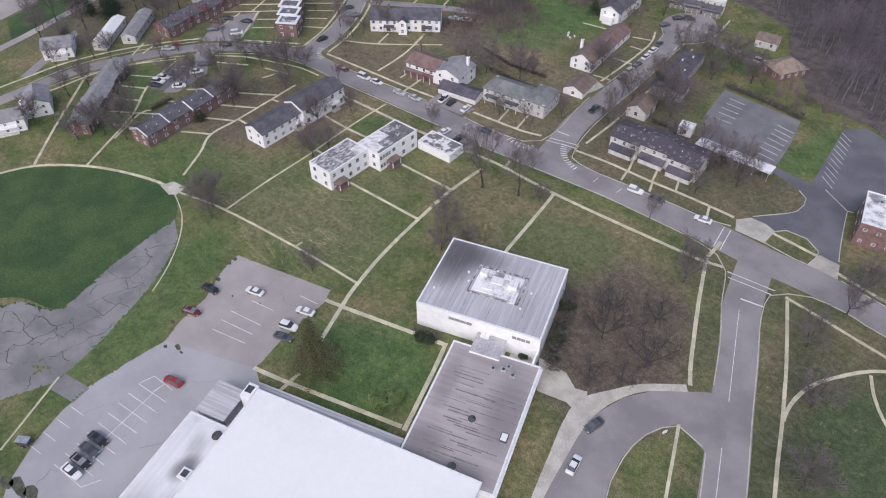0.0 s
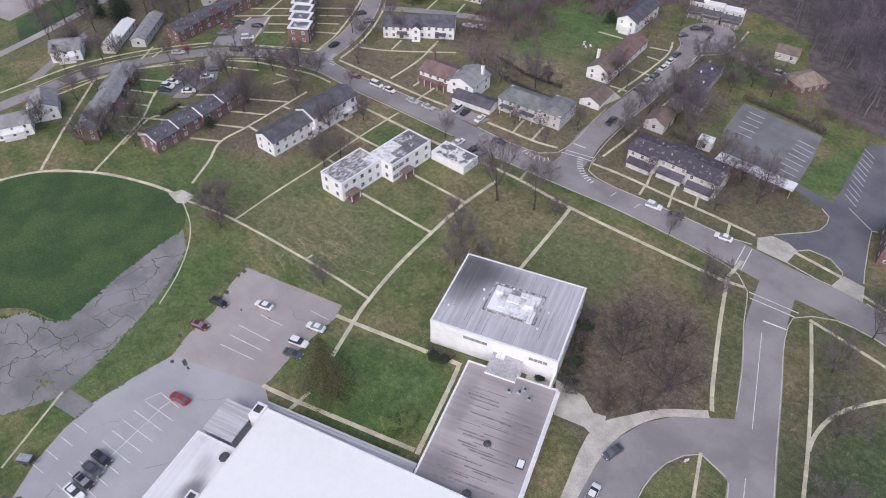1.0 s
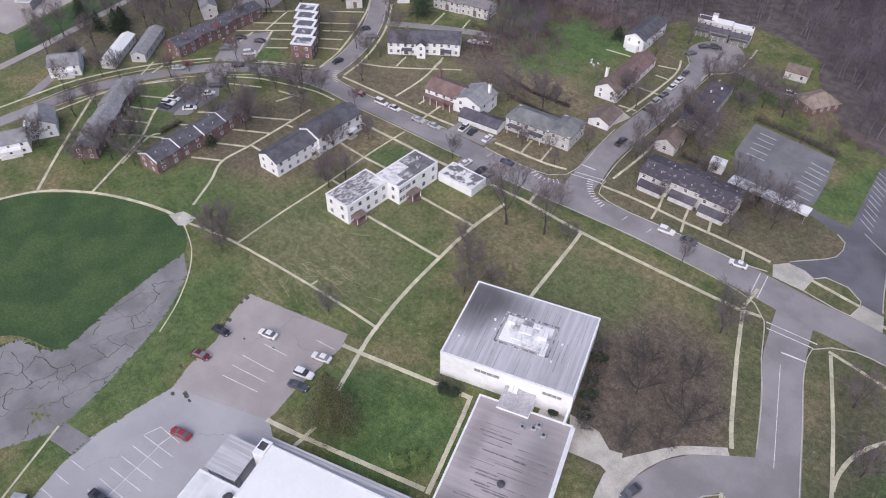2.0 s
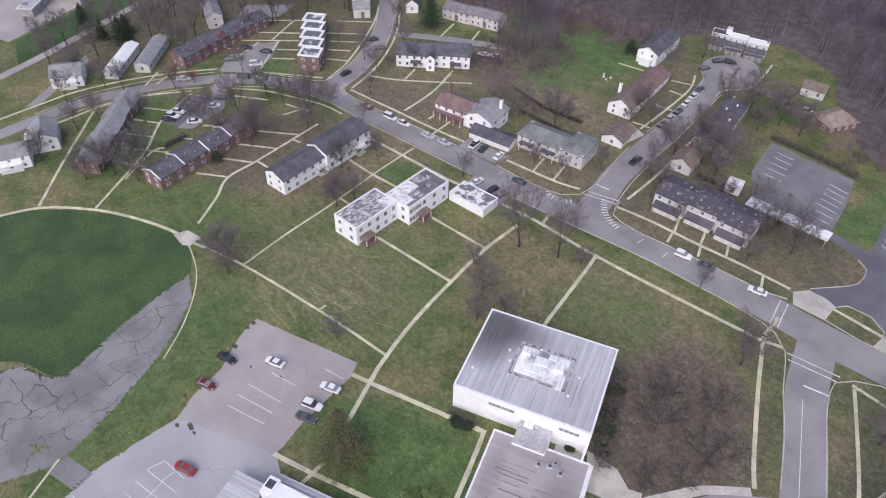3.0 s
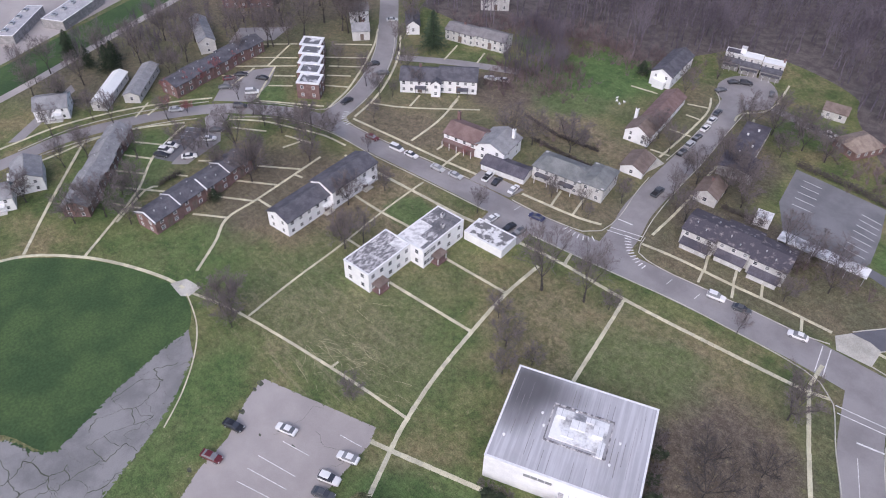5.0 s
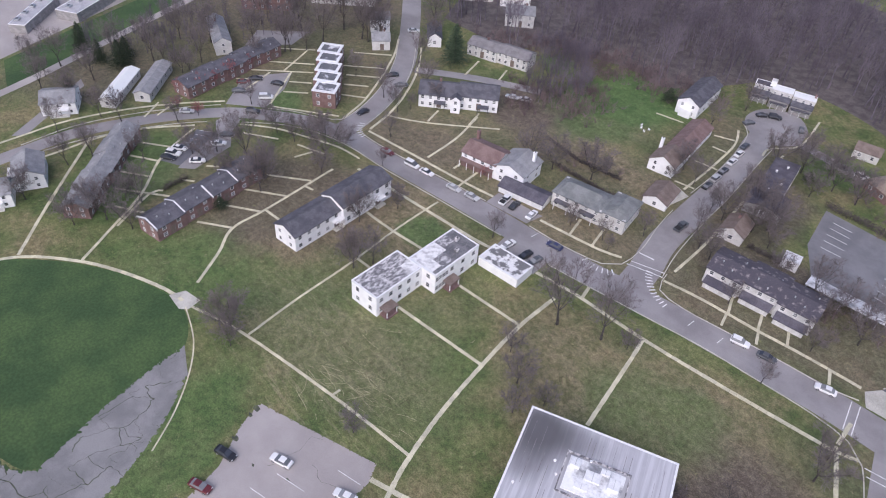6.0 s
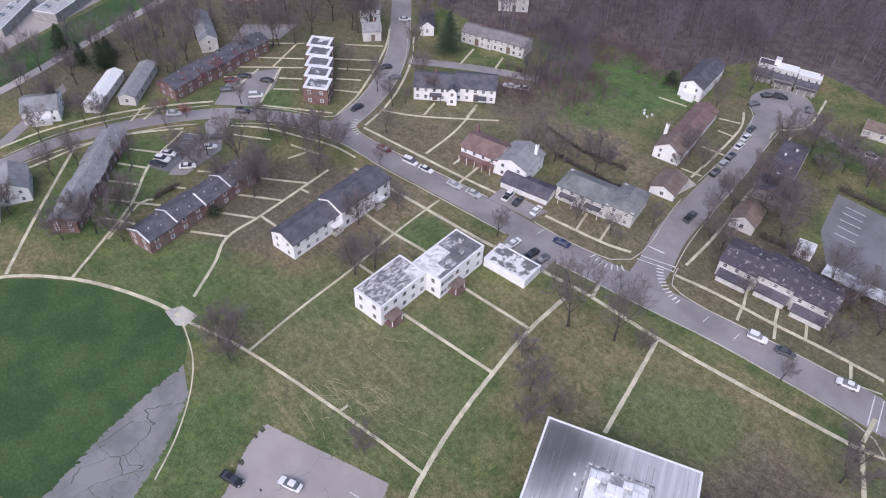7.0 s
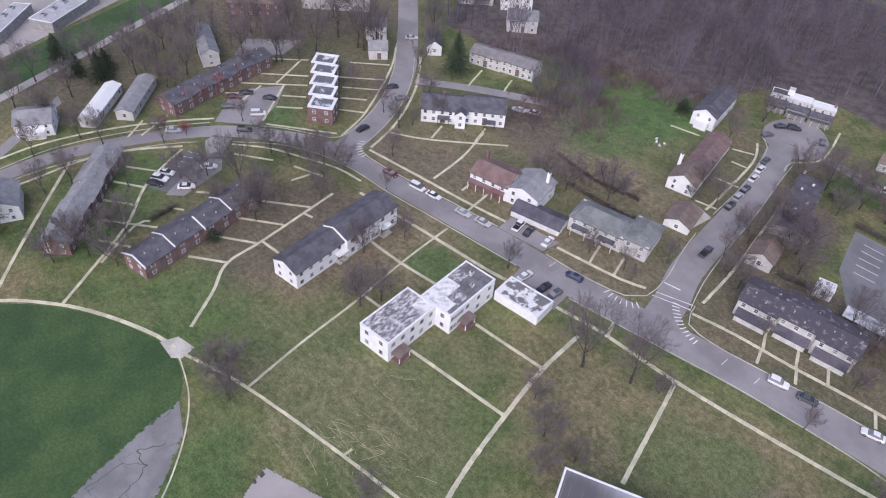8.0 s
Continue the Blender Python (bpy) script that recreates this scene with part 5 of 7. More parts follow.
PATCHROOF = two_tone("patched_dark_roof", (0.13, 0.13, 0.145), (0.62, 0.62, 0.64), 0.35, 0.8, 5.0, 0.2, lo=0.5, hi=0.62)
STAINED = two_tone("stained_dark_shingles", (0.07, 0.066, 0.085), (0.125, 0.115, 0.14), 0.35, 0.85, 5.0, 0.4)


DEBRIS = two_tone("debris_strewn_shingles", (0.075, 0.068, 0.085), (0.30, 0.265, 0.265), 0.8, 0.85, 5.0, 0.4, lo=0.52, hi=0.72)
DULLSHINGLE = two_tone("dull_grey_brown_shingles", (0.17, 0.16, 0.165), (0.235, 0.22, 0.225), 0.5, 0.85, 7.0, 0.4)
SIDING = two_tone("weathered_grey_siding", (0.26, 0.25, 0.25), (0.36, 0.345, 0.34), 0.6, 0.8, 6.0, 0.05)


def porches(t, L, W, units, depth=1.7):
    """Pale lower fronts under dark lean-to roofs."""
    for i in range(units):
        ox = (i - (units - 1) / 2) * L
        y = -W / 2 + (0.9 if i % 2 else 0.0)
        p = part("front_bay", boxes((ox - L * 0.4, y - depth, -1.0, ox + L * 0.4, y, 1.5)), OFFWHITE, t)
        bm = prism(bmesh.new(), [(y - depth - 0.35, 1.52), (y + 0.0, 2.35), (y + 0.0, 2.5), (y - depth - 0.35, 1.66)], ox - L * 0.43, ox + L * 0.43)
        bmesh.ops.transform(bm, matrix=Matrix(((0, 1, 0, 0), (1, 0, 0, 0), (0, 0, 1, 0), (0, 0, 0, 1))), verts=bm.verts)
        bmesh.ops.recalc_face_normals(bm, faces=bm.faces[:])
        part("bay_roof", bm, STAINED, p)
        for k in range(3):
            w = link("window", WIN["small"][0], p, pose(ox - L * 0.26 + L * 0.26 * k, y - depth, 0.35))
            w.scale = (0.8, 1, 0.8)


def housing():
    terrace("red brick terrace with dark roofs and white party walls", -180.4, 71.3, 104.3, 4, 6.9, 7.6, 3.8, BRICK, SHINGLE, 1.3, 0.4, group="brick terraces", white_ends=True, chim=False, size=(1.26, 0.97, 1.08))
    terrace("long red brick terrace with worn grey roof", -207.6, 55.0, 139.5, 5, 7.0, 7.0, 3.6, BRICK, GREYSHINGLE, 1.5, 0.4, group="brick terraces", chim=False, size=(1.1, 0.97, 1.03))
    terrace("distant red brick terrace with dark roof", -240.8, 109.4, 104.9, 5, 6.6, 7.6, 4.0, BRICK, SHINGLE, 1.4, 0.4, group="brick terraces", chim=False, size=(1.23, 0.97, 1.07))
    t = terrace("stepped red brick terrace with white flat roofs", -217.4, 134.0, 131, 5, 6.0, 6.8, 4.9, BRICK, PATCHROOF, 0.0, 0.0, stagger=1.4, group="brick terraces", parapet=0.35, rim=0.75, chim=False, size=(1.1, 1.12, 1.12))
    t = terrace("white two-storey terrace with dark shingled roof and gabled bays", -182.2, 162.2, 44.2, 2, 11.0, 8.0, 4.1, WHITEWALL, SHINGLE, 1.9, 0.8, group="white terraces", windows=(5, 4, 2), size=(1.18, 1.21, 1.16))
    block(t, 2.6, 2.2, 4.2, -0.6, -4.6, rise=1.0, ridge="y", windows=(1, 0, 0), over=0.25)
    for ox in (-5.0, 7.0):
        p = part("porch_roof", boxes((ox - 1.6, -5.9, 2.3, ox + 1.6, -4.0, 2.46)), SHINGLE, t, "dark porch roof")
        for dx in (-1.4, 1.4):
            part("post", boxes((ox + dx - 0.07, -5.8, -0.8, ox + dx + 0.07, -5.66, 2.3)), DARKMETAL, p)
    terrace("pale two-storey terrace with grey-brown roof", -197.5, 195.5, 19.6, 2, 10.4, 7.0, 3.6, OFFWHITE, DULLSHINGLE, 1.2, 0.6, group="white terraces", windows=(5, 4, 2), size=(1.16, 1.11, 1.16))
    t = terrace("off-white terrace with dark stained roof", -69.3, 164.6, 10.7, 3, 7.4, 8.6, 4.5, OFFWHITE, DEBRIS, 1.1, 0.9, chim=False, windows=(3, 3, 2), size=(1.21, 1.14, 1.1))
    porches(t, 7.4, 8.6, 3)
    t = thing("house", "white house with red-brown roof and brick ground floor", "house", -146.3, 147.5, 14.9, size=(1.22, 1.26, 1.13))
    block(t, 9.6, 7.0, 4.1, -3.8, -0.4, rise=1.6, roof=REDSHINGLE, windows=(4, 4, 2))
    block(t, 8.0, 8.4, 4.2, 4.6, 0.4, rise=1.7, ridge="y", roof=GREYSHINGLE, windows=(2, 2, 2))
    part("lean_to_roof", boxes((-8.4, -5.4, 2.3, 0.6, -3.7, 2.45)), REDSHINGLE, t)
    part("brick_front", boxes((-8.4, -4.3, -1, 0.4, -3.96, 2.28)), BRICK, t)
    for k in range(5):
        part("post", boxes((-8.3 + 2.1 * k, -5.3, -1.0, -8.16 + 2.1 * k, -5.16, 2.3)), TRIM, t)
    chimney(t, -8.0, 2.0, 4.8, 7.2)
    chimney(t, 7.4, 2.6, 4.8, 7.4, 0.7, WHITEWALL)
    t = thing("garage_block", "low garages with a dark gable roof", "garage", -132.9, 144.9, 16.3, size=(1.23, 1.26, 1.12))
    block(t, 11.4, 4.8, 1.9, rise=1.0, roof=STAINED, windows=(0, 0, 0), storeys=1)
    for i in range(4):
        part("garage_door", boxes((-5.3 + 2.75 * i, -2.46, 0, -3.0 + 2.75 * i, -2.38, 1.75)), TRIM, t)
    t = thing("house", "pale house with grey hipped roofs and front porches", "house", -117.2, 155.8, 14.9, size=(1.24, 1.23, 1.12))
    block(t, 12.0, 7.0, 4.2, -2.4, -0.6, wall=OFFWHITE, rise=1.6, roof=SLATE, windows=(5, 4, 2), hip=2.5)
    block(t, 5.6, 9.0, 4.2, 6.2, 0.8, wall=OFFWHITE, rise=1.5, ridge="y", roof=SLATE, windows=(2, 2, 3), hip=2.5)
    for x in (-5.5, 0.5):
        part("porch_roof", boxes((x - 1.8, -5.6, 2.4, x + 1.8, -4.0, 2.55)), SHINGLE, t)
        for dx in (-1.6, 1.6):
            part("post", boxes((x + dx - 0.07, -5.5, -0.8, x + dx + 0.07, -5.36, 2.4)), TRIM, t)
    t = thing("house", "long white house with red-brown shingled roof", "house", -120.9, 203.4, 103.0, size=(1.0, 0.98, 1.1))
    block(t, 23.4, 7.2, 2.7, 2.3, 0, rise=1.6, roof=REDSHINGLE, windows=(6, 6, 0), storeys=1)
    block(t, 8.2, 8.2, 3.4, -13.4, 0.4, rise=2.1, ridge="x", roof=BROWNSHINGLE, windows=(2, 2, 2))
    chimney(t, -10.0, 4.4, 2.6, 6.4, 0.9, WHITEWALL)
    t = thing("garage_block", "white gable-fronted garage with brown roof", "garage", -109.1, 176, 103.3, size=(1.16, 1.24, 1.12))
    block(t, 8.0, 5.6, 2.0, rise=1.4, roof=BROWNSHINGLE, windows=(0, 0, 1), storeys=1)
    t = thing("house", "white two-storey house with dark roof beside the wood", "house", -135.4, 231.0, 102, size=(1.05, 1.02, 1.11))
    block(t, 19.0, 7.4, 4.3, rise=1.8, windows=(5, 5, 2))
    part("stair_wing", boxes((-11.0, -2.0, -1.0, -9.5, 2.0, 2.6)), WHITEWALL, t)
    t = thing("house", "white flat-roofed house at the turning circle", "house", -117.4, 257.2, 21.0, size=(0.86, 0.92, 1.05))
    for ox, oy, w, h, roof in ((-9.6, 1.2, 7.0, 4.6, STAINED), (-2.0, 0.0, 8.0, 4.9, MEMBRANE), (6.6, -0.6, 8.6, 4.7, MEMBRANE)):
        block(t, w, 4.6, h, ox, oy + 1.0, wall=OFFWHITE, roof=roof, parapet=0.2, windows=(3, 3, 1))
        block(t, w * 0.94, 3.6, h * 0.66, ox, oy - 3.1, wall=SIDING, rise=0.8, windows=(3, 0, 1), storeys=1)
        for k in (-0.3, 0.02, 0.32):
            part("post", boxes((ox + k * w - 0.07, oy - 6.1, -1.0, ox + k * w + 0.07, oy - 5.96, 2.2)), TRIM, t)
        part("porch_roof", boxes((ox - w * 0.42, oy - 6.3, 2.2, ox + w * 0.42, oy - 4.9, 2.36)), SHINGLE, t)
    block(t, 2.2, 2.4, 6.6, -6.4, 2.4, wall=WHITEWALL, roof=MEMBRANE, parapet=0.1, windows=(0, 0, 0))
    chimney(t, 10.2, 1.6, 4.6, 6.0, 0.7, BRICK)
    t = thing("house", "flat dark-roofed building among bare trees", "house", -92.2, 208.6, 104.6, size=(1.0, 1.14, 1.1))
    block(t, 25.0, 6.6, 3.0, wall=SIDING, roof=STAINED, windows=(6, 6, 1), storeys=1)
    block(t, 9.0, 9.0, 2.9, -12.0, -0.8, wall=SIDING, rise=0.9, roof=STAINED, windows=(2, 2, 1), storeys=1)
    for x, y in ((4, 1.2), (-2, -1.4), (8, -0.8), (-7, 0.6)):
        vent(t, x, y, 3.0, 0.25, 0.6, TRIM)
    t = thing("house", "brick cottage with a tan hipped roof", "house", -70, 236.4, 68.3, size=(0.97, 1.17, 1.01))
    block(t, 12.0, 7.6, 3.0, wall=BRICK, rise=2.2, roof=TANSHINGLE, windows=(4, 4, 2), storeys=1, hip=4.0)
    t = thing("house", "small cottage with a tan gable roof", "house", -83.9, 250, 15.2, size=(1.01, 0.97, 0.99))
    block(t, 7.5, 6.0, 3.0, wall=OFFWHITE, rise=1.6, roof=BROWNSHINGLE, windows=(2, 2, 1), storeys=1)
    t = thing("carport", "long white flat-roofed carport beside a car park", "carport", -53.2, 178.4, 8, size=(1.32, 0.98, 1.1))
    part("roof", boxes((-8.5, -2.2, 2.5, 8.5, 2.2, 2.75)), DIRTYROOF, t)
    for i in range(6):
        for y in (-2.0, 2.0):
            part("post", boxes((-8.2 + 3.28 * i - 0.07, y - 0.07, -1.0, -8.2 + 3.28 * i + 0.07, y + 0.07, 2.5)), METAL, t)
    t = thing("shed", "small white flat-roofed shed", "shed", -71.1, 181.2, 15.4, size=(1.17, 1.1, 1.11))
    block(t, 3.6, 3.4, 2.6, roof=DIRTYROOF, parapet=0.15, windows=(1, 1, 1), storeys=1)
    t = thing("brick_building", "tall red brick building with white flat roof", "building", -7.8, 180.8, 19, size=(1.0, 1.0, 0.84))
    block(t, 19.0, 14.0, 8.4, wall=BRICK, roof=DIRTYROOF, parapet=0.4, windows=(6, 6, 3), storeys=2, kind="small")
    for x, y in ((-6, 3), (-2, -4), (3, 5)):
        rooftop_unit(t, x, y, 8.5, 1.4, 1.2, 0.8)
    for x, y, turn, size, lab in ((-249.0, 57.0, 65, (0.9, 1.2, 0.95), 'white timber house with grey roof'), (-216.7, 38.5, -17.1, (0.97, 0.97, 0.98), 'white timber house with grey roof beside a path'), (-212, 27.4, 73.9, (0.97, 0.97, 0.96), 'white timber house with grey roof beside a path')):
        t = thing("house", lab, "house", x, y, turn, size=size)
        block(t, 11.0, 8.0, 4.4, rise=2.0, roof=GREYSHINGLE, windows=(3, 3, 2))
        part("porch", boxes((-3, -5.4, -1.4, 3, -4.0, 0.4)), OFFWHITE, t)
        part("porch_roof", boxes((-3.2, -5.6, 2.4, 3.2, -4.0, 2.6)), TRIM, t)
    for x, y, turn, size, roof, lab in ((-248.5, 75.1, 137, (0.97, 1.0, 0.97), MEMBRANE, 'long low building with white roof'), (-246.6, 85.2, 138, (1.0, 1.1, 1.0), GREYSHINGLE, 'long low building with grey roof')):
        t = thing("outbuilding", lab, "building", x, y, turn, size=size)
        block(t, 21.0, 4.6, 3.0, wall=OFFWHITE, rise=0.9, roof=roof, windows=(5, 5, 1), storeys=1)


def far_houses():
    for x, y, turn, size, L, W, h, wall, roof, win, lab in (
        (-263.8, 117.0, 162, (0.95, 1.05, 1.0), 22, 5.4, 4.8, OFFWHITE, GREYSHINGLE, (6, 6, 1), "long grey house beyond the terraces"),
        (-282.3, 146.9, 53.1, (0.97, 0.97, 1.0), 20, 8, 5.0, BRICK, BROWNSHINGLE, (6, 6, 2), "far brown brick flats among trees"),
        (-270.5, 175.2, 49.2, (0.98, 0.98, 1.07), 26, 8, 5.0, OFFWHITE, GREYSHINGLE, (8, 8, 2), "far pale flats among trees"),
        (-216.8, 223.7, 45.7, (1.04, 1.04, 1.13), 11, 9, 4.6, OFFWHITE, GREYSHINGLE, (3, 3, 2), "pale house with grey roof at the edge of the wood"),
        (-231.7, 235.7, 45.8, (1.04, 1.04, 1.11), 12, 9, 5.0, WHITEWALL, GREYSHINGLE, (3, 3, 2), "white house with grey roof at the edge of the wood"),
        (-245.3, 225.7, 48, (1.03, 1.03, 1.1), 14, 9, 5.0, OFFWHITE, SHINGLE, (3, 3, 2), "far house with dark roof beside a street"),
        (-222.9, 184.5, 141.6, (1.09, 1.09, 1.14), 11, 4.6, 3.2, WHITEWALL, SHINGLE, (2, 2, 1), "small white building with dark roof by a street"),
        (-229.6, 164.3, 56.9, (1.08, 1.08, 1.13), 6, 6, 3.4, OFFWHITE, GREYSHINGLE, (1, 1, 1), "small grey-roofed garage by a street"),
        (-241.9, 172.7, 57.4, (1.05, 1.05, 1.12), 7, 6, 4.6, WHITEWALL, GREYSHINGLE, (2, 2, 1), "small white house beside a street"),
        (-87.2, 180.2, 102.2, (1.17, 1.17, 1.11), 7.0, 5.4, 2.8, OFFWHITE, BROWNSHINGLE, (1, 1, 1), "small brown-roofed garage among trees"),
    ):
        t = thing("house", lab, "house", x, y, turn, size=size)
        block(t, L, W, h, wall=wall, rise=1.6, roof=roof, windows=win, storeys=2 if h > 4 else 1)
        add_door(t, 0.3, -W / 2, 0.1, 0)
        chimney(t, L * 0.2, 0.4, h, h + 2.2, 0.6)
    for x, y, turn, size, L, W, lab in (
        (-315.7, 89.0, 124.6, (1.0, 1.0, 0.6), 26, 9.3, "long far-off building with pale grey flat roof"),
        (-362.3, 126, 93.3, (0.97, 0.97, 0.79), 40, 24, "far-off building with pale grey flat roof"),
        (-316.5, 69.5, 138, (1.0, 1.0, 0.55), 26, 6, "far-off building with pale grey flat roof"),
    ):
        t = thing("warehouse", lab, "building", x, y, turn, size=size)
        block(t, L, W, 6.0, roof=LINKROOF, parapet=0.3, windows=(0, 0, 0), storeys=1, wall=SIDING)
        for i in range(4):
            rooftop_unit(t, -L * 0.35 + L * 0.22 * i, 1.5, 6.1, 2.0, 1.8, 1.2)


school()
apartments()
housing()
far_houses()


# ---------------------------------------------------------------- vehicles
def loft(sections):
    """A closed skin through cross sections of equal length."""
    bm = bmesh.new()
    rings = [[bm.verts.new(v) for v in s] for s in sections]
    n = len(sections[0])
    for a, b in zip(rings, rings[1:]):
        for i in range(n):
            bm.faces.new((a[i], a[(i + 1) % n], b[(i + 1) % n], b[i]))
    bm.faces.new(rings[0][::-1])
    bm.faces.new(rings[-1])
    bmesh.ops.recalc_face_normals(bm, faces=bm.faces[:])
    return bm


def hull(x, w, z0, z1, tuck=0.86):
    """A rounded cross section at x: half-width w, from z0 up to z1."""
    return [(x, -w * 0.92, z0), (x, -w, z0 + (z1 - z0) * 0.3), (x, -w * 0.98, z0 + (z1 - z0) * 0.75), (x, -w * tuck, z1), (x, w * tuck, z1), (x, w * 0.98, z0 + (z1 - z0) * 0.75), (x, w, z0 + (z1 - z0) * 0.3), (x, w * 0.92, z0)]


def cabin(x, w0, w1, z0, z1):
    return [(x, -w0, z0), (x, -w1, z1), (x, w1, z1), (x, w0, z0)]


def car_meshes(kind):
    if kind == "van":
        body = [hull(-2.35, 0.8, 0.45, 1.0), hull(-2.2, 0.92, 0.3, 1.1), hull(-1, 0.94, 0.25, 1.12), hull(1.2, 0.94, 0.25, 1.08), hull(2.0, 0.9, 0.28, 0.95), hull(2.35, 0.76, 0.4, 0.75)]
        cab = [(-2.2, 0.86, 0.74, 1.02, 1.7), (-2.0, 0.88, 0.76, 1.05, 1.82), (0.6, 0.88, 0.76, 1.05, 1.82), (1.6, 0.86, 0.7, 1.0, 1.12)]
        top = (-2.02, 0.55, 0.75, 1.8, 1.86)
    elif kind == "suv":
        body = [hull(-2.2, 0.8, 0.5, 1.0), hull(-2.05, 0.92, 0.34, 1.06), hull(-1, 0.94, 0.3, 1.08), hull(1.0, 0.94, 0.3, 1.06), hull(1.95, 0.9, 0.32, 0.98), hull(2.25, 0.76, 0.45, 0.8)]
        cab = [(-2.1, 0.86, 0.72, 1.0, 1.5), (-1.85, 0.88, 0.75, 1.02, 1.68), (0.15, 0.88, 0.74, 1.02, 1.68), (0.95, 0.86, 0.7, 1.0, 1.1)]
        top = (-1.85, 0.12, 0.74, 1.66, 1.72)
    elif kind == "pickup":
        body = [hull(-2.7, 0.86, 0.5, 1.0, 0.97), hull(-2.6, 0.95, 0.36, 1.05, 0.97), hull(-0.6, 0.96, 0.32, 1.05, 0.95), hull(1.2, 0.96, 0.32, 1.1), hull(2.4, 0.93, 0.34, 1.04), hull(2.7, 0.8, 0.45, 0.85)]
        cab = [(-0.65, 0.88, 0.76, 1.0, 1.74), (-0.4, 0.88, 0.76, 1.02, 1.8), (0.9, 0.88, 0.75, 1.02, 1.78), (1.6, 0.86, 0.7, 1.0, 1.14)]
        top = (-0.5, 0.85, 0.75, 1.76, 1.83)
    else:
        body = [hull(-2.3, 0.76, 0.45, 0.85), hull(-2.15, 0.88, 0.3, 0.96), hull(-1.2, 0.9, 0.25, 0.98), hull(0.8, 0.9, 0.25, 0.95), hull(1.9, 0.86, 0.28, 0.84), hull(2.3, 0.7, 0.4, 0.66)]
        cab = [(-1.75, 0.8, 0.66, 0.92, 1.0), (-1.05, 0.82, 0.66, 0.94, 1.38), (0.25, 0.82, 0.66, 0.94, 1.4), (1.1, 0.8, 0.66, 0.9, 0.98)]
        top = (-1.05, 0.22, 0.64, 1.36, 1.45)
    b = loft(body)
    g = loft([cabin(*c) for c in cab])
    x0, x1, w, z0, z1 = top
    r = loft([cabin(x0, w, w * 0.9, z0, z1), cabin((x0 + x1) / 2, w * 1.02, w * 0.92, z0, z1 + 0.03), cabin(x1, w, w * 0.9, z0, z1)])
    out = {"body": mesh_of("body", b, RUBBER), "window": mesh_of("window", g, GLASS), "roof": mesh_of("roof", r, RUBBER)}
    if kind == "pickup":
        out["bed"] = mesh_of("bed", boxes((-2.5, -0.8, 1.0, -0.75, 0.8, 1.07)), RUBBER)
    return out


def wheel_meshes():
    def disc(r, w, n):
        bm = tube(bmesh.new(), 0, 0, -w / 2, w / 2, r, n)
        bmesh.ops.rotate(bm, verts=bm.verts, cent=(0, 0, 0), matrix=Matrix.Rotation(radians(90), 3, "X"))
        return bm
    return mesh_of("tyre", disc(0.33, 0.22, 14), RUBBER), mesh_of("rim", disc(0.2, 0.24, 8), METAL)


CAR = {k: car_meshes(k) for k in ("sedan", "suv", "van", "pickup")}
TYRE, RIM = wheel_meshes()
HEADLIGHT = mesh_of("headlight", boxes((-0.12, -0.17, -0.07, 0.1, 0.17, 0.07), bevel=0.03), LAMPCLEAR)
TAILLIGHT = mesh_of("tail_light", boxes((-0.1, -0.14, -0.09, 0.08, 0.14, 0.09), bevel=0.03), LAMPRED)


def paint(name, c):
    k = Mat(name, 0.3)
    k.b.inputs["Coat Weight"].default_value = 0.4
    d = k.noise(2.0, 4)
    return k.colour(k.mix(k.ramp(d, 0.4, 0.75, 0.0, 0.25), c, tuple(0.7 * v + 0.05 for v in c)))


PAINTS = {"white": paint("white_car_paint", (0.78, 0.78, 0.78)), "black": paint("black_car_paint", (0.02, 0.02, 0.024)), "red": paint("red_car_paint", (0.32, 0.03, 0.035)), "maroon": paint("maroon_car_paint", (0.12, 0.02, 0.025)), "silver": paint("silver_car_paint", (0.48, 0.49, 0.5)), "grey": paint("dark_grey_car_paint", (0.085, 0.09, 0.1)), "blue": paint("dark_blue_car_paint", (0.025, 0.03, 0.09)), "tan": paint("tan_car_paint", (0.42, 0.36, 0.27))}


def car(x, y, turn, colour="white", kind="sedan", where="in a car park"):
    c = thing("car" if kind != "pickup" else "pickup_truck", f"{colour} {'pickup truck' if kind == 'pickup' else kind} parked {where}", "car" if kind != "pickup" else "truck", x, y, turn, "parked cars")
    c.location.z = 0.06
    for name, me in CAR[kind].items():
        o = link(name, me, c)
        if name in ("body", "roof"):
            o.material_slots[0].link = "OBJECT"
            o.material_slots[0].material = PAINTS[colour]
    base = 1.75 if kind == "pickup" else 1.4
    for sx in (-base, base):
        for sy in (-0.8, 0.8):
            t = link("wheel", TYRE, c, pose(sx, sy, 0.33))
            link("rim", RIM, t)
    end = {"pickup": 2.6, "suv": 2.12, "van": 2.2, "sedan": 2.14}[kind]
    for sy in (-0.6, 0.6):
        link("headlight", HEADLIGHT, c, pose(end, sy, 0.68))
        link("tail_light", TAILLIGHT, c, pose(-end + 0.02, sy, 0.8))
    return c


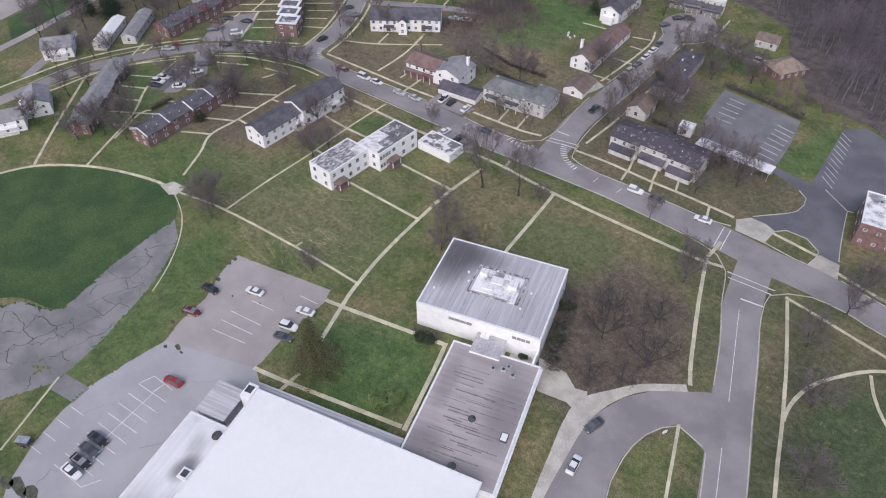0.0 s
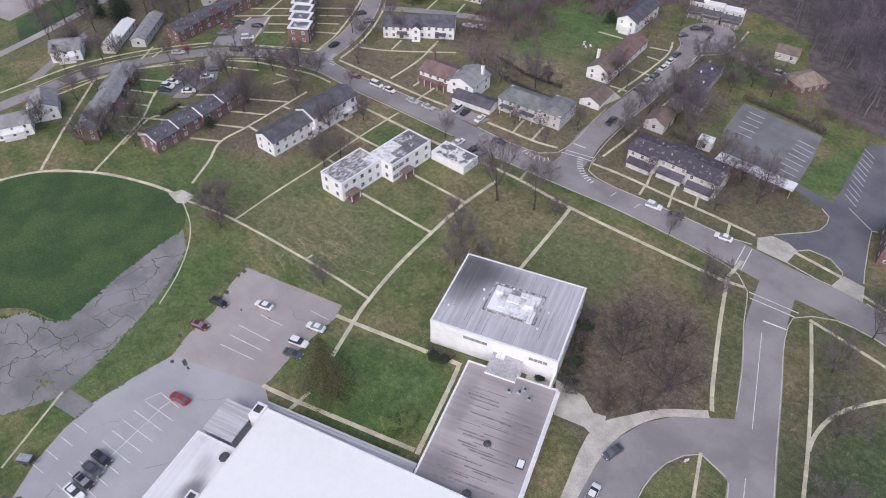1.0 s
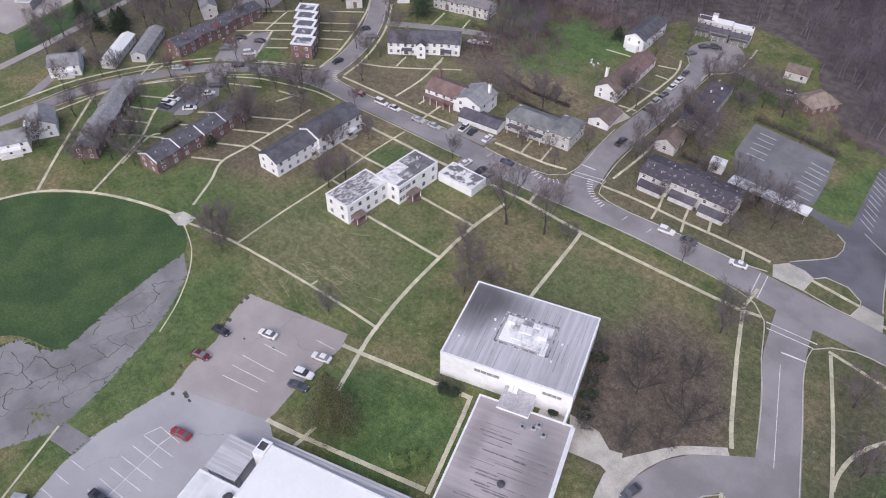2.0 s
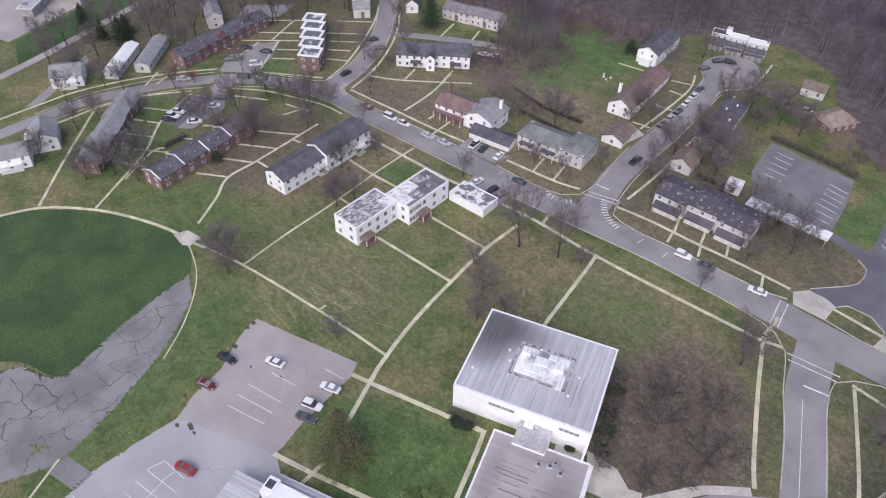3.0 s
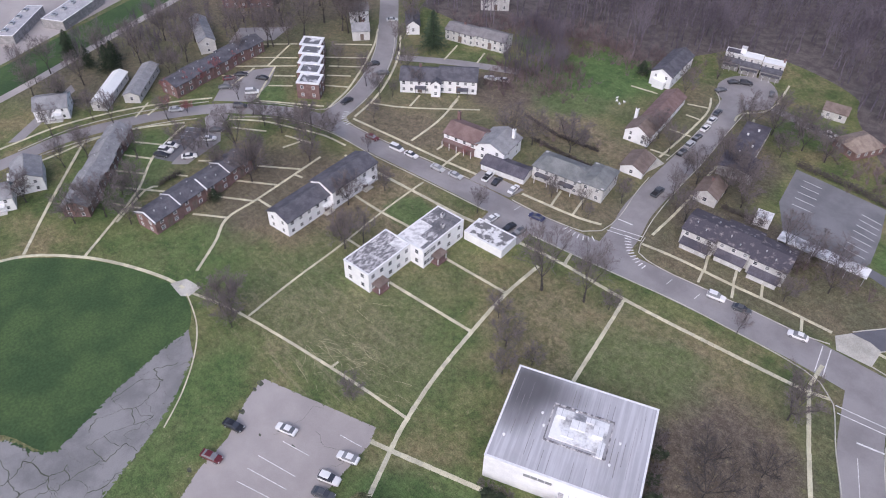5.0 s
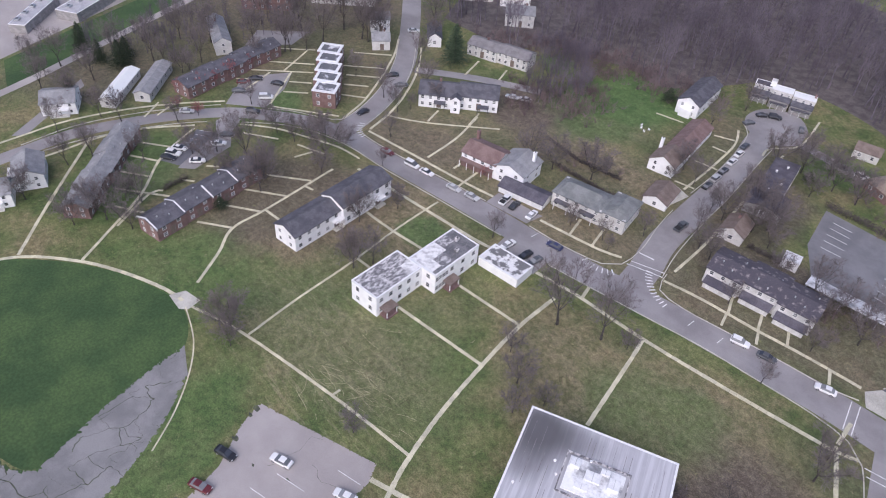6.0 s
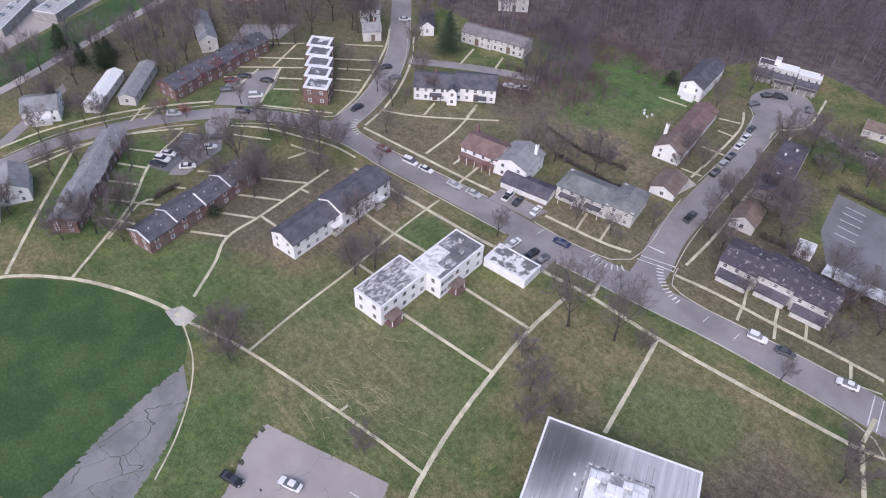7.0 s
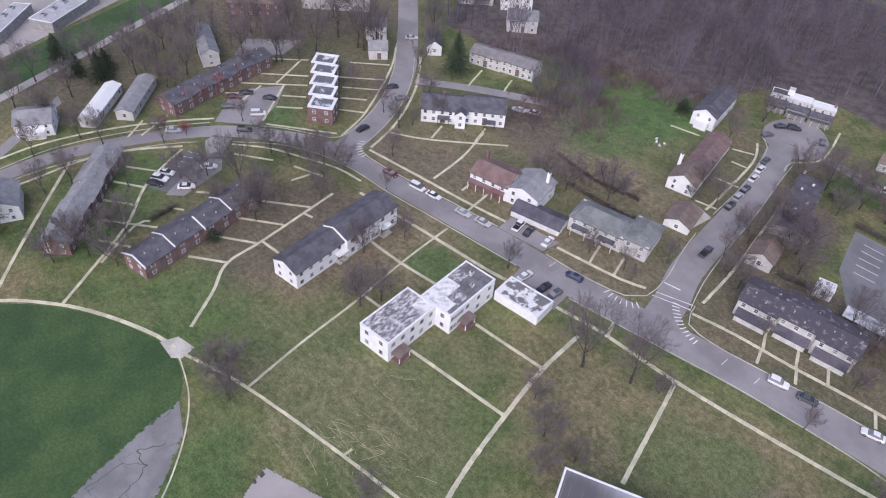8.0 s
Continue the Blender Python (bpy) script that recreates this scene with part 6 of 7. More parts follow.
LOTW, ST, DR = "on bleached tarmac", "along the kerb", "in a driveway"
for args in (
    (-100.3, 48.4, 204, 'white', 'sedan', LOTW),
    (-87, 53.9, 206, 'white', 'sedan', LOTW),
    (-85.7, 48.6, 26, 'white', 'suv', LOTW),
    (-83.9, 46.0, 26, 'grey', 'sedan', LOTW),
    (-108, 40.9, 21, 'black', 'sedan', LOTW),
    (-104.6, 34.2, 25, 'maroon', 'sedan', LOTW),
    (-89.1, 22.1, 203, 'red', 'sedan', LOTW),
    (-86.1, 4.7, 17, 'black', 'sedan', LOTW),
    (-84.9, 2.5, 17, 'grey', 'sedan', LOTW),
    (-83.6, 0.3, 17, 'black', 'sedan', LOTW),
    (-82.6, -1.8, 15, 'white', 'sedan', LOTW),
    (-162.4, 127.3, 13, 'white', 'van', ST),
    (-156.9, 128.5, 12, 'white', 'sedan', ST),
    (-146.7, 130.1, 12, 'silver', 'sedan', ST),
    (-140.7, 131.7, 11, 'silver', 'sedan', ST),
    (-171.8, 125.2, 14, 'maroon', 'sedan', ST),
    (-134.1, 138.5, 105, 'white', 'pickup', DR),
    (-130.9, 138.9, 104, 'black', 'sedan', DR),
    (-125.1, 139.8, 102, 'white', 'sedan', DR),
    (-112.5, 135.7, 194, 'blue', 'sedan', ST),
    (-120, 126.2, 91, 'white', 'sedan', DR),
    (-114.4, 126.8, 270, 'black', 'sedan', DR),
    (-111.4, 127.3, 270, 'grey', 'sedan', DR),
    (-97.5, 170.1, 95, 'grey', 'pickup', ST),
    (-104.4, 192.5, 95, 'black', 'sedan', ST),
    (-105.2, 198, 95, 'silver', 'suv', ST),
    (-106, 203.2, 94, 'black', 'sedan', ST),
    (-107.3, 209.9, 95, 'white', 'sedan', ST),
    (-108.5, 215.7, 94, 'white', 'sedan', ST),
    (-110, 221.2, 96, 'grey', 'sedan', ST),
    (-63.7, 146.7, 16, 'white', 'suv', ST),
    (-57.4, 147.8, 15, 'grey', 'sedan', ST),
    (-117.3, 243.4, 53, 'black', 'sedan', DR),
    (-114.1, 246, 34, 'black', 'suv', DR),
    (-117.4, 235.1, 71, 'grey', 'sedan', DR),
    (-104.3, 246.3, 115, 'grey', 'sedan', DR),
    (-23.3, 80.3, 263, 'grey', 'sedan', 'on a school drive'),
    (-20.2, 70.7, 106, 'white', 'sedan', 'on a school drive'),
    (-204.9, 71.9, 35, 'black', 'sedan', LOTW),
    (-206, 73.9, 35, 'white', 'suv', LOTW),
    (-207.6, 76.4, 35, 'white', 'sedan', LOTW),
    (-198.8, 77.8, 58, 'white', 'sedan', LOTW),
    (-203.5, 86.6, 58, 'white', 'sedan', LOTW),
    (-206.4, 90.9, 58, 'grey', 'sedan', LOTW),
    (-219.4, 111.1, 58, 'white', 'van', LOTW),
    (-232, 114.3, 59, 'black', 'sedan', LOTW),
    (-225.3, 118.5, 216, 'black', 'sedan', LOTW),
    (-227.9, 105.9, 59, 'grey', 'sedan', LOTW),
    (-232.3, 109.8, 60, 'maroon', 'sedan', LOTW),
    (-213.8, 103.4, 48, 'black', 'suv', ST),
    (-225.3, 86.7, 54, 'silver', 'sedan', ST),
    (-194.4, 132, 276, 'black', 'sedan', ST),
    (-174.4, 179.3, 206, 'silver', 'sedan', DR),
    (-170.6, 181.8, 206, 'silver', 'sedan', DR),
    (-84.4, 236.7, 8, 'grey', 'sedan', DR),
    (-78.9, 236.9, 16, 'white', 'suv', DR),
    (-75, 237.4, 16, 'black', 'sedan', DR),
    (-208.8, 154.3, 244, 'black', 'sedan', ST),
    (-201.4, 152.7, 65, 'grey', 'sedan', ST),
    (-232.5, 182, 56, 'silver', 'sedan', ST),
    (-44.4, 150.2, 197, 'white', 'sedan', ST),
):
    car(*args)


# ---------------------------------------------------------------- trees
def grow(rng, height, spread, limbs=5, stem=0.26, levels=4):
    """Branch pieces of a bare tree: a short stem that forks into rising limbs, branches and fine twigs. Start, end, radii, level."""
    out = []

    def limb(p, way, length, r, level):
        n = (3, 6, 4, 2, 1)[level]
        for i in range(n):
            q = p + way * (length / n)
            r1 = r * (1 - 0.7 / n)
            out.append((p, q, r, r1, level))
            f = (i + 1) / n
            if 0 < level < levels and f > (0.3, 0.3, 0.2, 0.0)[level]:
                for _ in range(2 if level < 3 else rng.choice((2, 3))):
                    a = rng.uniform(0, 6.2832)
                    side = way.orthogonal().normalized() * math.cos(a) + way.cross(way.orthogonal()).normalized() * math.sin(a)
                    w = (way + side * rng.uniform(0.5, 1.0) * (0.7 + 0.4 * spread) + Vector((0, 0, 0.22))).normalized()
                    limb(q.copy(), w, height * (0, 0, 0.25, 0.115, 0.06)[level + 1] * (1.15 - 0.55 * f) * rng.uniform(0.7, 1.2), r1 * rng.uniform(0.35, 0.55), level + 1)
            p, r = q, r1
            way = (way + Vector((rng.gauss(0, 0.07), rng.gauss(0, 0.07), 0.08 if level == 1 else 0.0))).normalized()
        return p, r, way

    p, r, way = limb(Vector((0, 0, -0.3)), Vector((rng.gauss(0, 0.04), rng.gauss(0, 0.04), 1)).normalized(), height * stem, height * 0.02, 0)
    turn = rng.uniform(0, 6.28)
    for k in range(limbs + 1):
        a = turn + 6.2832 * k / limbs + rng.uniform(-0.35, 0.35)
        tilt = 0.08 if k == limbs else rng.uniform(0.28, 0.62) * spread
        w = Vector((math.cos(a) * math.sin(tilt), math.sin(a) * math.sin(tilt), math.cos(tilt)))
        limb(p.copy(), w, height * rng.uniform(0.52, 0.7), r * rng.uniform(0.45, 0.65), 1)
    return out


def branch_data(pieces, least, flat_from=3):
    """Tubes for trunk and limbs; the finest twigs are three-edged slivers."""
    verts, faces = [], []
    for k, (p, q, r0, r1, level) in enumerate(pieces):
        way = (q - p).normalized()
        side = way.orthogonal().normalized()
        other = way.cross(side)
        o = len(verts)
        if level >= flat_from:
            a = k * 2.4
            s = (side * math.cos(a) + other * math.sin(a)) * (least * 1.5 if level == 3 else least)
            verts += [tuple(p + s), tuple(p - s), tuple(q - s * 0.7), tuple(q + s * 0.7)]
            faces.append((o, o + 1, o + 2, o + 3))
            continue
        n = 7 if level == 0 else 4 if level == 1 else 3
        for c, r in ((p, max(r0, least)), (q, max(r1, least * 0.8))):
            for i in range(n):
                a = 6.2832 * i / n
                verts.append(tuple(c + (side * math.cos(a) + other * math.sin(a)) * r))
        for i in range(n):
            faces.append((o + i, o + (i + 1) % n, o + n + (i + 1) % n, o + n + i))
    return verts, faces


def branch_mesh(name, pieces, mat, least=0.018):
    return raw(name, *branch_data(pieces, least), mat)


def bare_kind(seed, height, spread, limbs, stem=0.26, levels=4, twig=None, least=0.055, fine=0.021):
    pieces = grow(random.Random(seed), height, spread, limbs, stem, levels)
    k = height / max(q.z for _, q, *_ in pieces)
    pieces = [(p * k, q * k, a, b, l) for p, q, a, b, l in pieces]
    return branch_mesh("trunk", [s for s in pieces if s[4] <= 1], BARK, least), branch_mesh("crown", [s for s in pieces if s[4] > 1], twig or TWIG, fine)


TALL = [bare_kind(s, 15, 0.95, 5) for s in (1, 2, 3, 4)]
BROAD = [bare_kind(s, 11, 1.3, 6, 0.2) for s in (11, 12, 13)]
OPEN = [bare_kind(s, 9, 1.45, 5, 0.2, 3, BARK, 0.09, 0.027) for s in (31, 32)]
SHRUB = [bare_kind(s, 4, 1.5, 6, 0.06, 3) for s in (21, 22)]
BUDDING = [bare_kind(s, 8, 1.3, 6, 0.2, 4, REDTWIG) for s in (41, 42)]


def bare_tree(x, y, height, sort="tall", label=""):
    rng = random.Random(int(x * 13 + y * 7))
    kinds, h0 = {"tall": (TALL, 15), "broad": (BROAD, 11), "open": (OPEN, 9), "shrub": (SHRUB, 4), "budding": (BUDDING, 8)}[sort]
    trunk, crown = rng.choice(kinds)
    name = "shrub" if sort == "shrub" else "tree"
    t = thing(name, label or {"tall": "tall bare tree with grey branches on grass", "broad": "broad bare tree with fine twigs", "open": "small open bare tree over leaf litter", "shrub": "low bare twiggy shrub", "budding": "small tree with reddish spring buds"}[sort], name, x, y, rng.uniform(0, 360), "bare trees")
    t.matrix_basis = t.matrix_basis @ Matrix.Scale(height / h0, 4)
    link("trunk", trunk, t)
    link("crown", crown, t)
    return t


for x, y, h, s in (
    (-93.3, 116.7, 21.9, 'tall'), (-84, 121.5, 19, 'tall'), (-34.6, 127.6, 14.5, 'broad'), (-124.9, 125.2, 9.2, 'tall'), (-136.6, 89.2, 13.4, 'broad'), (-135, 93.9, 12, 'tall'),
    (-135.3, 56.2, 13.2, 'broad'), (-131.8, 53.9, 8.7, 'broad'), (-138.1, 54.6, 10.2, 'broad'), (-97.5, 62.8, 7.8, 'broad'), (-54.3, 140.5, 7.5, 'tall'), (-36.6, 99.3, 11.5, 'open'),
    (-25.4, 100.1, 12.5, 'open'), (-30.7, 87.2, 8, 'open'), (-40.2, 106, 8.5, 'open'), (-26, 92.6, 7, 'open'), (-86.7, 97.4, 11.1, 'broad'), (-81.9, 91.4, 9.4, 'broad'),
    (-31.4, 111.6, 9, 'open'), (-5.1, 131.2, 12.2, 'broad'), (-3.7, 147.1, 12.1, 'broad'), (3.3, 117, 10.6, 'broad'), (11, 98.5, 13.4, 'broad'), (-4.4, 156.8, 10.5, 'broad'),
    (14, 137.2, 13.6, 'broad'), (-191, 89.7, 18.5, 'tall'), (-179.7, 108.4, 15.6, 'broad'), (-237.2, 64.4, 11, 'tall'), (-230, 68.1, 12.8, 'tall'), (-221.5, 82.1, 10.3, 'tall'),
    (-203.4, 78.4, 10.6, 'broad'), (-190.2, 58, 13.4, 'broad'), (-188.4, 48.2, 13.3, 'broad'), (-190.9, 40.9, 11.6, 'broad'), (-181.1, 52, 10.5, 'broad'), (-253, 104.7, 15.8, 'tall'),
    (-275.2, 64.9, 15.4, 'tall'), (-244.7, 132.7, 18.3, 'tall'), (-275.6, 57.3, 14, 'tall'), (-244.3, 148.4, 20, 'tall'), (-255.6, 146.3, 19.6, 'tall'), (-248.5, 160.6, 21.6, 'tall'),
    (-238.1, 161.8, 20.4, 'tall'), (-235.9, 168.3, 18.8, 'tall'), (-256.2, 126.4, 16.3, 'tall'), (-200.6, 84.7, 10.7, 'tall'), (-107.5, 190, 11, 'tall'), (-92.8, 182.7, 14.1, 'broad'),
    (-82.6, 189.6, 15.6, 'broad'), (-114, 193.7, 11.1, 'broad'), (-123.5, 220.9, 12.4, 'tall'), (-127.1, 166.6, 14.3, 'broad'), (-116.3, 146, 7.8, 'broad'), (-106.9, 148.3, 7.8, 'tall'),
    (-178.4, 131.3, 9.5, 'tall'), (-91.7, 223.4, 13.6, 'broad'), (-81, 222.7, 13.4, 'broad'), (-73.4, 222, 13.4, 'broad'), (-61.9, 174.9, 13.9, 'tall'), (-54.7, 174.8, 12.3, 'tall'),
    (-48.7, 176.5, 12.3, 'tall'), (-85.3, 165.8, 10.9, 'tall'), (-72.8, 155.8, 7.7, 'tall'), (-52.3, 158.4, 9.2, 'broad'), (-46.4, 169.4, 12.3, 'broad'), (-144.7, 158.4, 12.8, 'broad'),
    (-137.4, 160.7, 12.7, 'broad'), (-101.5, 158.9, 9.3, 'tall'), (-90.5, 195.1, 14, 'broad'), (-98.6, 219.4, 13.9, 'broad'), (-85.4, 228.9, 12, 'broad'), (-95.1, 234.1, 10.5, 'tall'),
    (-122.9, 241.7, 12.1, 'tall'), (-198.6, 143.3, 11.2, 'tall'), (-189, 141.8, 11.2, 'tall'), (-211.5, 168.1, 12.8, 'tall'), (-194.6, 157.5, 12.8, 'tall'), (-185, 154.4, 9.6, 'tall'),
    (-235.7, 51.2, 11.9, 'tall'), (-249.9, 60.6, 12.8, 'tall'), (-260.3, 70.6, 14.1, 'tall'), (-262.7, 91.7, 16.3, 'tall'), (-265.1, 114.2, 17, 'tall'), (-271.5, 82, 15.2, 'tall'),
    (-273.6, 106.3, 16.1, 'tall'), (-208.2, 34.3, 11.1, 'broad'), (-217.6, 48.2, 11.2, 'tall'), (-208.4, 66.1, 11.8, 'tall'), (-217.6, 55, 11.3, 'tall'), (-263.4, 55.1, 13.2, 'tall'),
    (-230, 190.4, 19, 'tall'), (-237.8, 197.7, 18.8, 'tall'), (-220.8, 181.9, 14.4, 'tall'), (-262.2, 167.9, 19.6, 'tall'), (-265.6, 150.8, 19.4, 'tall'), (-268.2, 136.4, 18.8, 'tall'),
    (-78.5, 124.1, 7.3, 'broad'), (-270.9, 58.7, 8.5, 'tall'), (-278.2, 94.2, 10, 'tall'), (-259.2, 93.8, 10.8, 'tall'), (-249.7, 96.3, 10.3, 'broad'), (-246.8, 97.7, 10.4, 'tall'),
    (-224.7, 55.8, 8.1, 'tall'), (-218.8, 105.6, 8.8, 'tall'), (-243.7, 134.4, 15.4, 'tall'), (-241.4, 139.6, 13.2, 'tall'), (-235.1, 162.5, 15.9, 'tall'), (-233.6, 165.7, 14.8, 'tall'),
    (-215.5, 143.6, 10.3, 'tall'), (-208.9, 150.1, 6.9, 'tall'), (-187.6, 145.9, 6.9, 'tall'), (-192.7, 105.8, 10.1, 'broad'), (-190.9, 110.7, 9.1, 'broad'), (-199.6, 103.9, 10.1, 'broad'),
    (-176.6, 85.7, 15.2, 'broad'), (-181.5, 89.5, 13.1, 'broad'), (-173.9, 103.6, 10.1, 'broad'), (-150.4, 100.4, 11, 'broad'), (-139.8, 90.4, 8.7, 'broad'), (-166.8, 120, 6.8, 'tall'),
    (-148.9, 112, 8.9, 'broad'), (-126.2, 171.8, 6.8, 'broad'), (-103.5, 146.6, 5.5, 'tall'), (-113, 186.3, 5.7, 'broad'), (-94, 172.8, 10.2, 'tall'), (-89.4, 166.9, 10.1, 'broad'),
    (-194.5, 55.5, 9.6, 'broad'), (-197.6, 79.8, 8.8, 'broad'), (-195.8, 46.7, 9.5, 'broad'), (-84.9, 185.3, 11.2, 'broad'), (-78.4, 182.8, 11.2, 'broad'), (-95.3, 199.3, 10.1, 'tall'),
    (-71.2, 175.1, 9, 'broad'), (-56.5, 170.4, 8.9, 'broad'), (-83.7, 214.1, 9.9, 'broad'), (-97.1, 183.3, 9.1, 'tall'), (-187, 80.9, 9.9, 'broad'), (-191.1, 114, 9.1, 'broad'),
    (-207.4, 104.4, 7.7, 'tall'), (-180.7, 115.7, 9.1, 'broad'), (-243.9, 120.7, 10.9, 'tall'), (-93.9, 102.3, 8.2, 'broad'), (-79.2, 97.9, 6.8, 'broad'),
):
    bare_tree(x, y, h, s)
for x, y, h in ((-237.5, 90.5, 6), (-236.2, 96.0, 6.5), (-236.0, 101.5, 6), (-237.6, 108.0, 7), (-240.2, 116.5, 6), (-221.6, 88.8, 5), (-229.3, 85.5, 4.5), (-146.5, 141.5, 4)):
    bare_tree(x, y, h, "budding")
rng = random.Random(9)
for k in range(11):
    bare_tree(-49.5 + 1.09 * k + rng.uniform(-0.3, 0.5), 103.5 - 1.93 * k, rng.uniform(2.6, 4.2), "shrub", "bare twiggy shrub along the hall wall")
for k in range(4):
    bare_tree(-66.0 + 1.73 * k, 69.7 + 0.73 * k, 2.0, "shrub", "low dark shrub against the hall wall")


DARKNEEDLE = two_tone("dark_evergreen_needles", (0.022, 0.036, 0.02), (0.06, 0.08, 0.042), 0.8, 0.8)


def conifer(x, y, height, width, mat, label, seed):
    rng = random.Random(seed)
    t = thing("conifer", label, "tree", x, y)
    part("trunk", tube(bmesh.new(), 0, 0, -0.5, height * 0.95, height * 0.018, 8, 0.03), BARK, t)
    verts, faces = [], []
    n = int(11 * height * (width / 3.4) ** 0.5)
    for i in range(n):
        f = (i + 0.5) / n
        z = height * (0.08 + 0.9 * f)
        reach = width * (1 - f) ** 0.8 * rng.uniform(0.65, 1.1) + 0.15
        a = i * 2.39996 + rng.uniform(-0.3, 0.3)
        d = Vector((math.cos(a), math.sin(a), rng.uniform(-0.35, -0.08)))
        side = Vector((-d.y, d.x, 0))
        steps = max(3, int(reach / 0.42))
        for k in range(1, steps + 1):
            s = reach * k / steps
            c = Vector((0, 0, z)) + d * s
            for sgn in (-1, 1):
                ln = (0.62 + 0.5 * (1 - k / steps)) * min(1.0, reach / 1.4) * rng.uniform(0.7, 1.2)
                tip = c + side * sgn * ln + d * 0.35 * ln + Vector((0, 0, rng.uniform(-0.3, 0.12)))
                b = c - d * 0.16
                o = len(verts)
                verts += [tuple(b), tuple(c + Vector((0, 0, 0.05))), tuple(tip), tuple((b + tip) / 2 + Vector((0, 0, -0.12)))]
                faces += [(o, o + 1, o + 2), (o, o + 2, o + 3)]
    link("crown", raw("crown", verts, faces, mat), t)
    return t


conifer(-71.9, 46.3, 17.4, 7.1, NEEDLE, "dense dark evergreen beside the car park", 5)
conifer(-204.4, 178.9, 15.6, 6.4, BLUENEEDLE, "tall green spruce on a lawn", 6)
conifer(-142.3, 223.7, 5.6, 3.8, DARKNEEDLE, "rounded dark evergreen at the edge of a lawn", 7)
conifer(-175.9, 73.7, 4.1, 3, DARKNEEDLE, "dark clipped evergreen beside a brick terrace", 8)
conifer(-271.2, 76.5, 8.8, 4, DARKNEEDLE, "dark evergreen among houses", 9)
conifer(-282.4, 74.7, 11, 4.6, DARKNEEDLE, "dark evergreen among houses", 10)
conifer(-264.3, 81.2, 10.2, 5, DARKNEEDLE, "broad dark evergreen among houses", 14)
conifer(-251.5, 60.8, 7.3, 4.4, DARKNEEDLE, "broad dark evergreen beside a house", 15)
conifer(-269.9, 85.2, 8.2, 4, DARKNEEDLE, "dark evergreen among houses", 16)
conifer(-88, 221.2, 3.7, 2.4, DARKNEEDLE, "rounded dark evergreen on a lawn", 12)


def wood():
    """The leafless wood: many trees as one mass."""
    rng = random.Random(31)
    kinds = []
    for s in range(6):
        pieces = [b for b in grow(random.Random(100 + s), 17, 0.7, 3, 0.42, 3) if b[4] < 3 or rng.random() < 0.27]
        v, f = branch_data([(p, q, a, b, 3 if l > 1 else l) for p, q, a, b, l in pieces], 0.042)
        f = [t for q in f for t in ((q[0], q[1], q[2]), (q[0], q[2], q[3]))]
        kinds.append((np.array(v), np.array(f)))

    def wooded(x, y):
        return inside(x, y, WOOD_EDGE) and all(math.hypot(x - cx, y - cy) > r for cx, cy, r in ((-223.3, 230.5, 17), (-245.3, 225.7, 11), (-69.7, 236.3, 11), (-84.1, 250, 9)))

    spots = []
    while len(spots) < 1150:
        x, y = rng.uniform(-333, 29), rng.uniform(200, 373)
        if wooded(x, y) and rng.random() < (1.0 if y < 330 else 0.7):
            spots.append((x, y, 1.0))
    for cx, cy, rx, ry, turn, count in ((-172.8, 200.4, 11.9, 16.7, 32, 90), (-184.5, 215.4, 11.4, 8.5, 44, 50), (-273.5, 125.4, 26.4, 11.2, 59, 40), (-275.1, 94.7, 23.8, 11.9, 66, 40), (-296.5, 131.5, 5.5, 43.1, 15, 40)):
        c, s = math.cos(radians(turn)), math.sin(radians(turn))
        for _ in range(count):
            r, a = math.sqrt(rng.random()), rng.uniform(0, 6.283)
            u, w = rx * r * math.cos(a), ry * r * math.sin(a)
            spots.append((cx + c * u - s * w, cy + s * u + c * w, 0.5))
    vs, fs, o = [], [], 0
    for x, y, k in spots:
        v, f = rng.choice(kinds)
        a, k = rng.uniform(0, 6.283), k * rng.uniform(0.6, 1.05)
        m = np.array([[math.cos(a), -math.sin(a), 0], [math.sin(a), math.cos(a), 0], [0, 0, 1]]) * k
        vs.append(v @ m.T + (x, y, 0.0))
        fs.append(f + o)
        o += len(v)
    me = raw("wood", np.concatenate(vs).tolist(), np.concatenate(fs).tolist(), WOODTWIG)
    tagged(link("wood", me), "leafless grey-brown wood on a slope", "wood", kind="stuff")


wood()


def thicket(spots, seed):
    """Low reddish-brown brush along the wood's edge, one mass of short stems."""
    rng = random.Random(seed)
    verts, faces = [], []
    for cx, cy, reach, count in spots:
        for _ in range(count):
            x, y, h = cx + rng.gauss(0, reach), cy + rng.gauss(0, reach * 0.6), rng.uniform(1.5, 4.5)
            for _ in range(16):
                base, top = Vector((x + rng.gauss(0, 0.3), y + rng.gauss(0, 0.3), 0.0)), Vector((x + rng.gauss(0, 1.1), y + rng.gauss(0, 1.1), h * rng.uniform(0.5, 1.0)))
                a = rng.uniform(0, 6.28)
                side = Vector((math.cos(a), math.sin(a), 0)) * 0.045
                o = len(verts)
                verts += [tuple(base - side), tuple(base + side), tuple(top + side * 0.6), tuple(top - side * 0.6)]
                faces.append((o, o + 1, o + 2, o + 3))
    tagged(link("thicket", raw("thicket", verts, faces, BRUSH)), "reddish-brown leafless brush along a wood", "brush", kind="stuff")


BRUSH = two_tone("reddish_brush", (0.135, 0.098, 0.102), (0.225, 0.172, 0.175), 0.12, 0.9)
thicket(((-165, 232, 9, 90), (-150, 231, 8, 70), (-182, 226, 8, 80), (-196, 219, 7, 60), (-172, 218, 6, 60), (-163, 203, 6, 70), (-158, 192, 6, 60), (-139, 240, 6, 40), (-205, 206, 8, 50), (-172, 190, 6, 60), (-168, 180, 4, 30), (-60, 226, 9, 60), (-52, 176, 6, 30), (-132, 172, 9, 14)), 77)


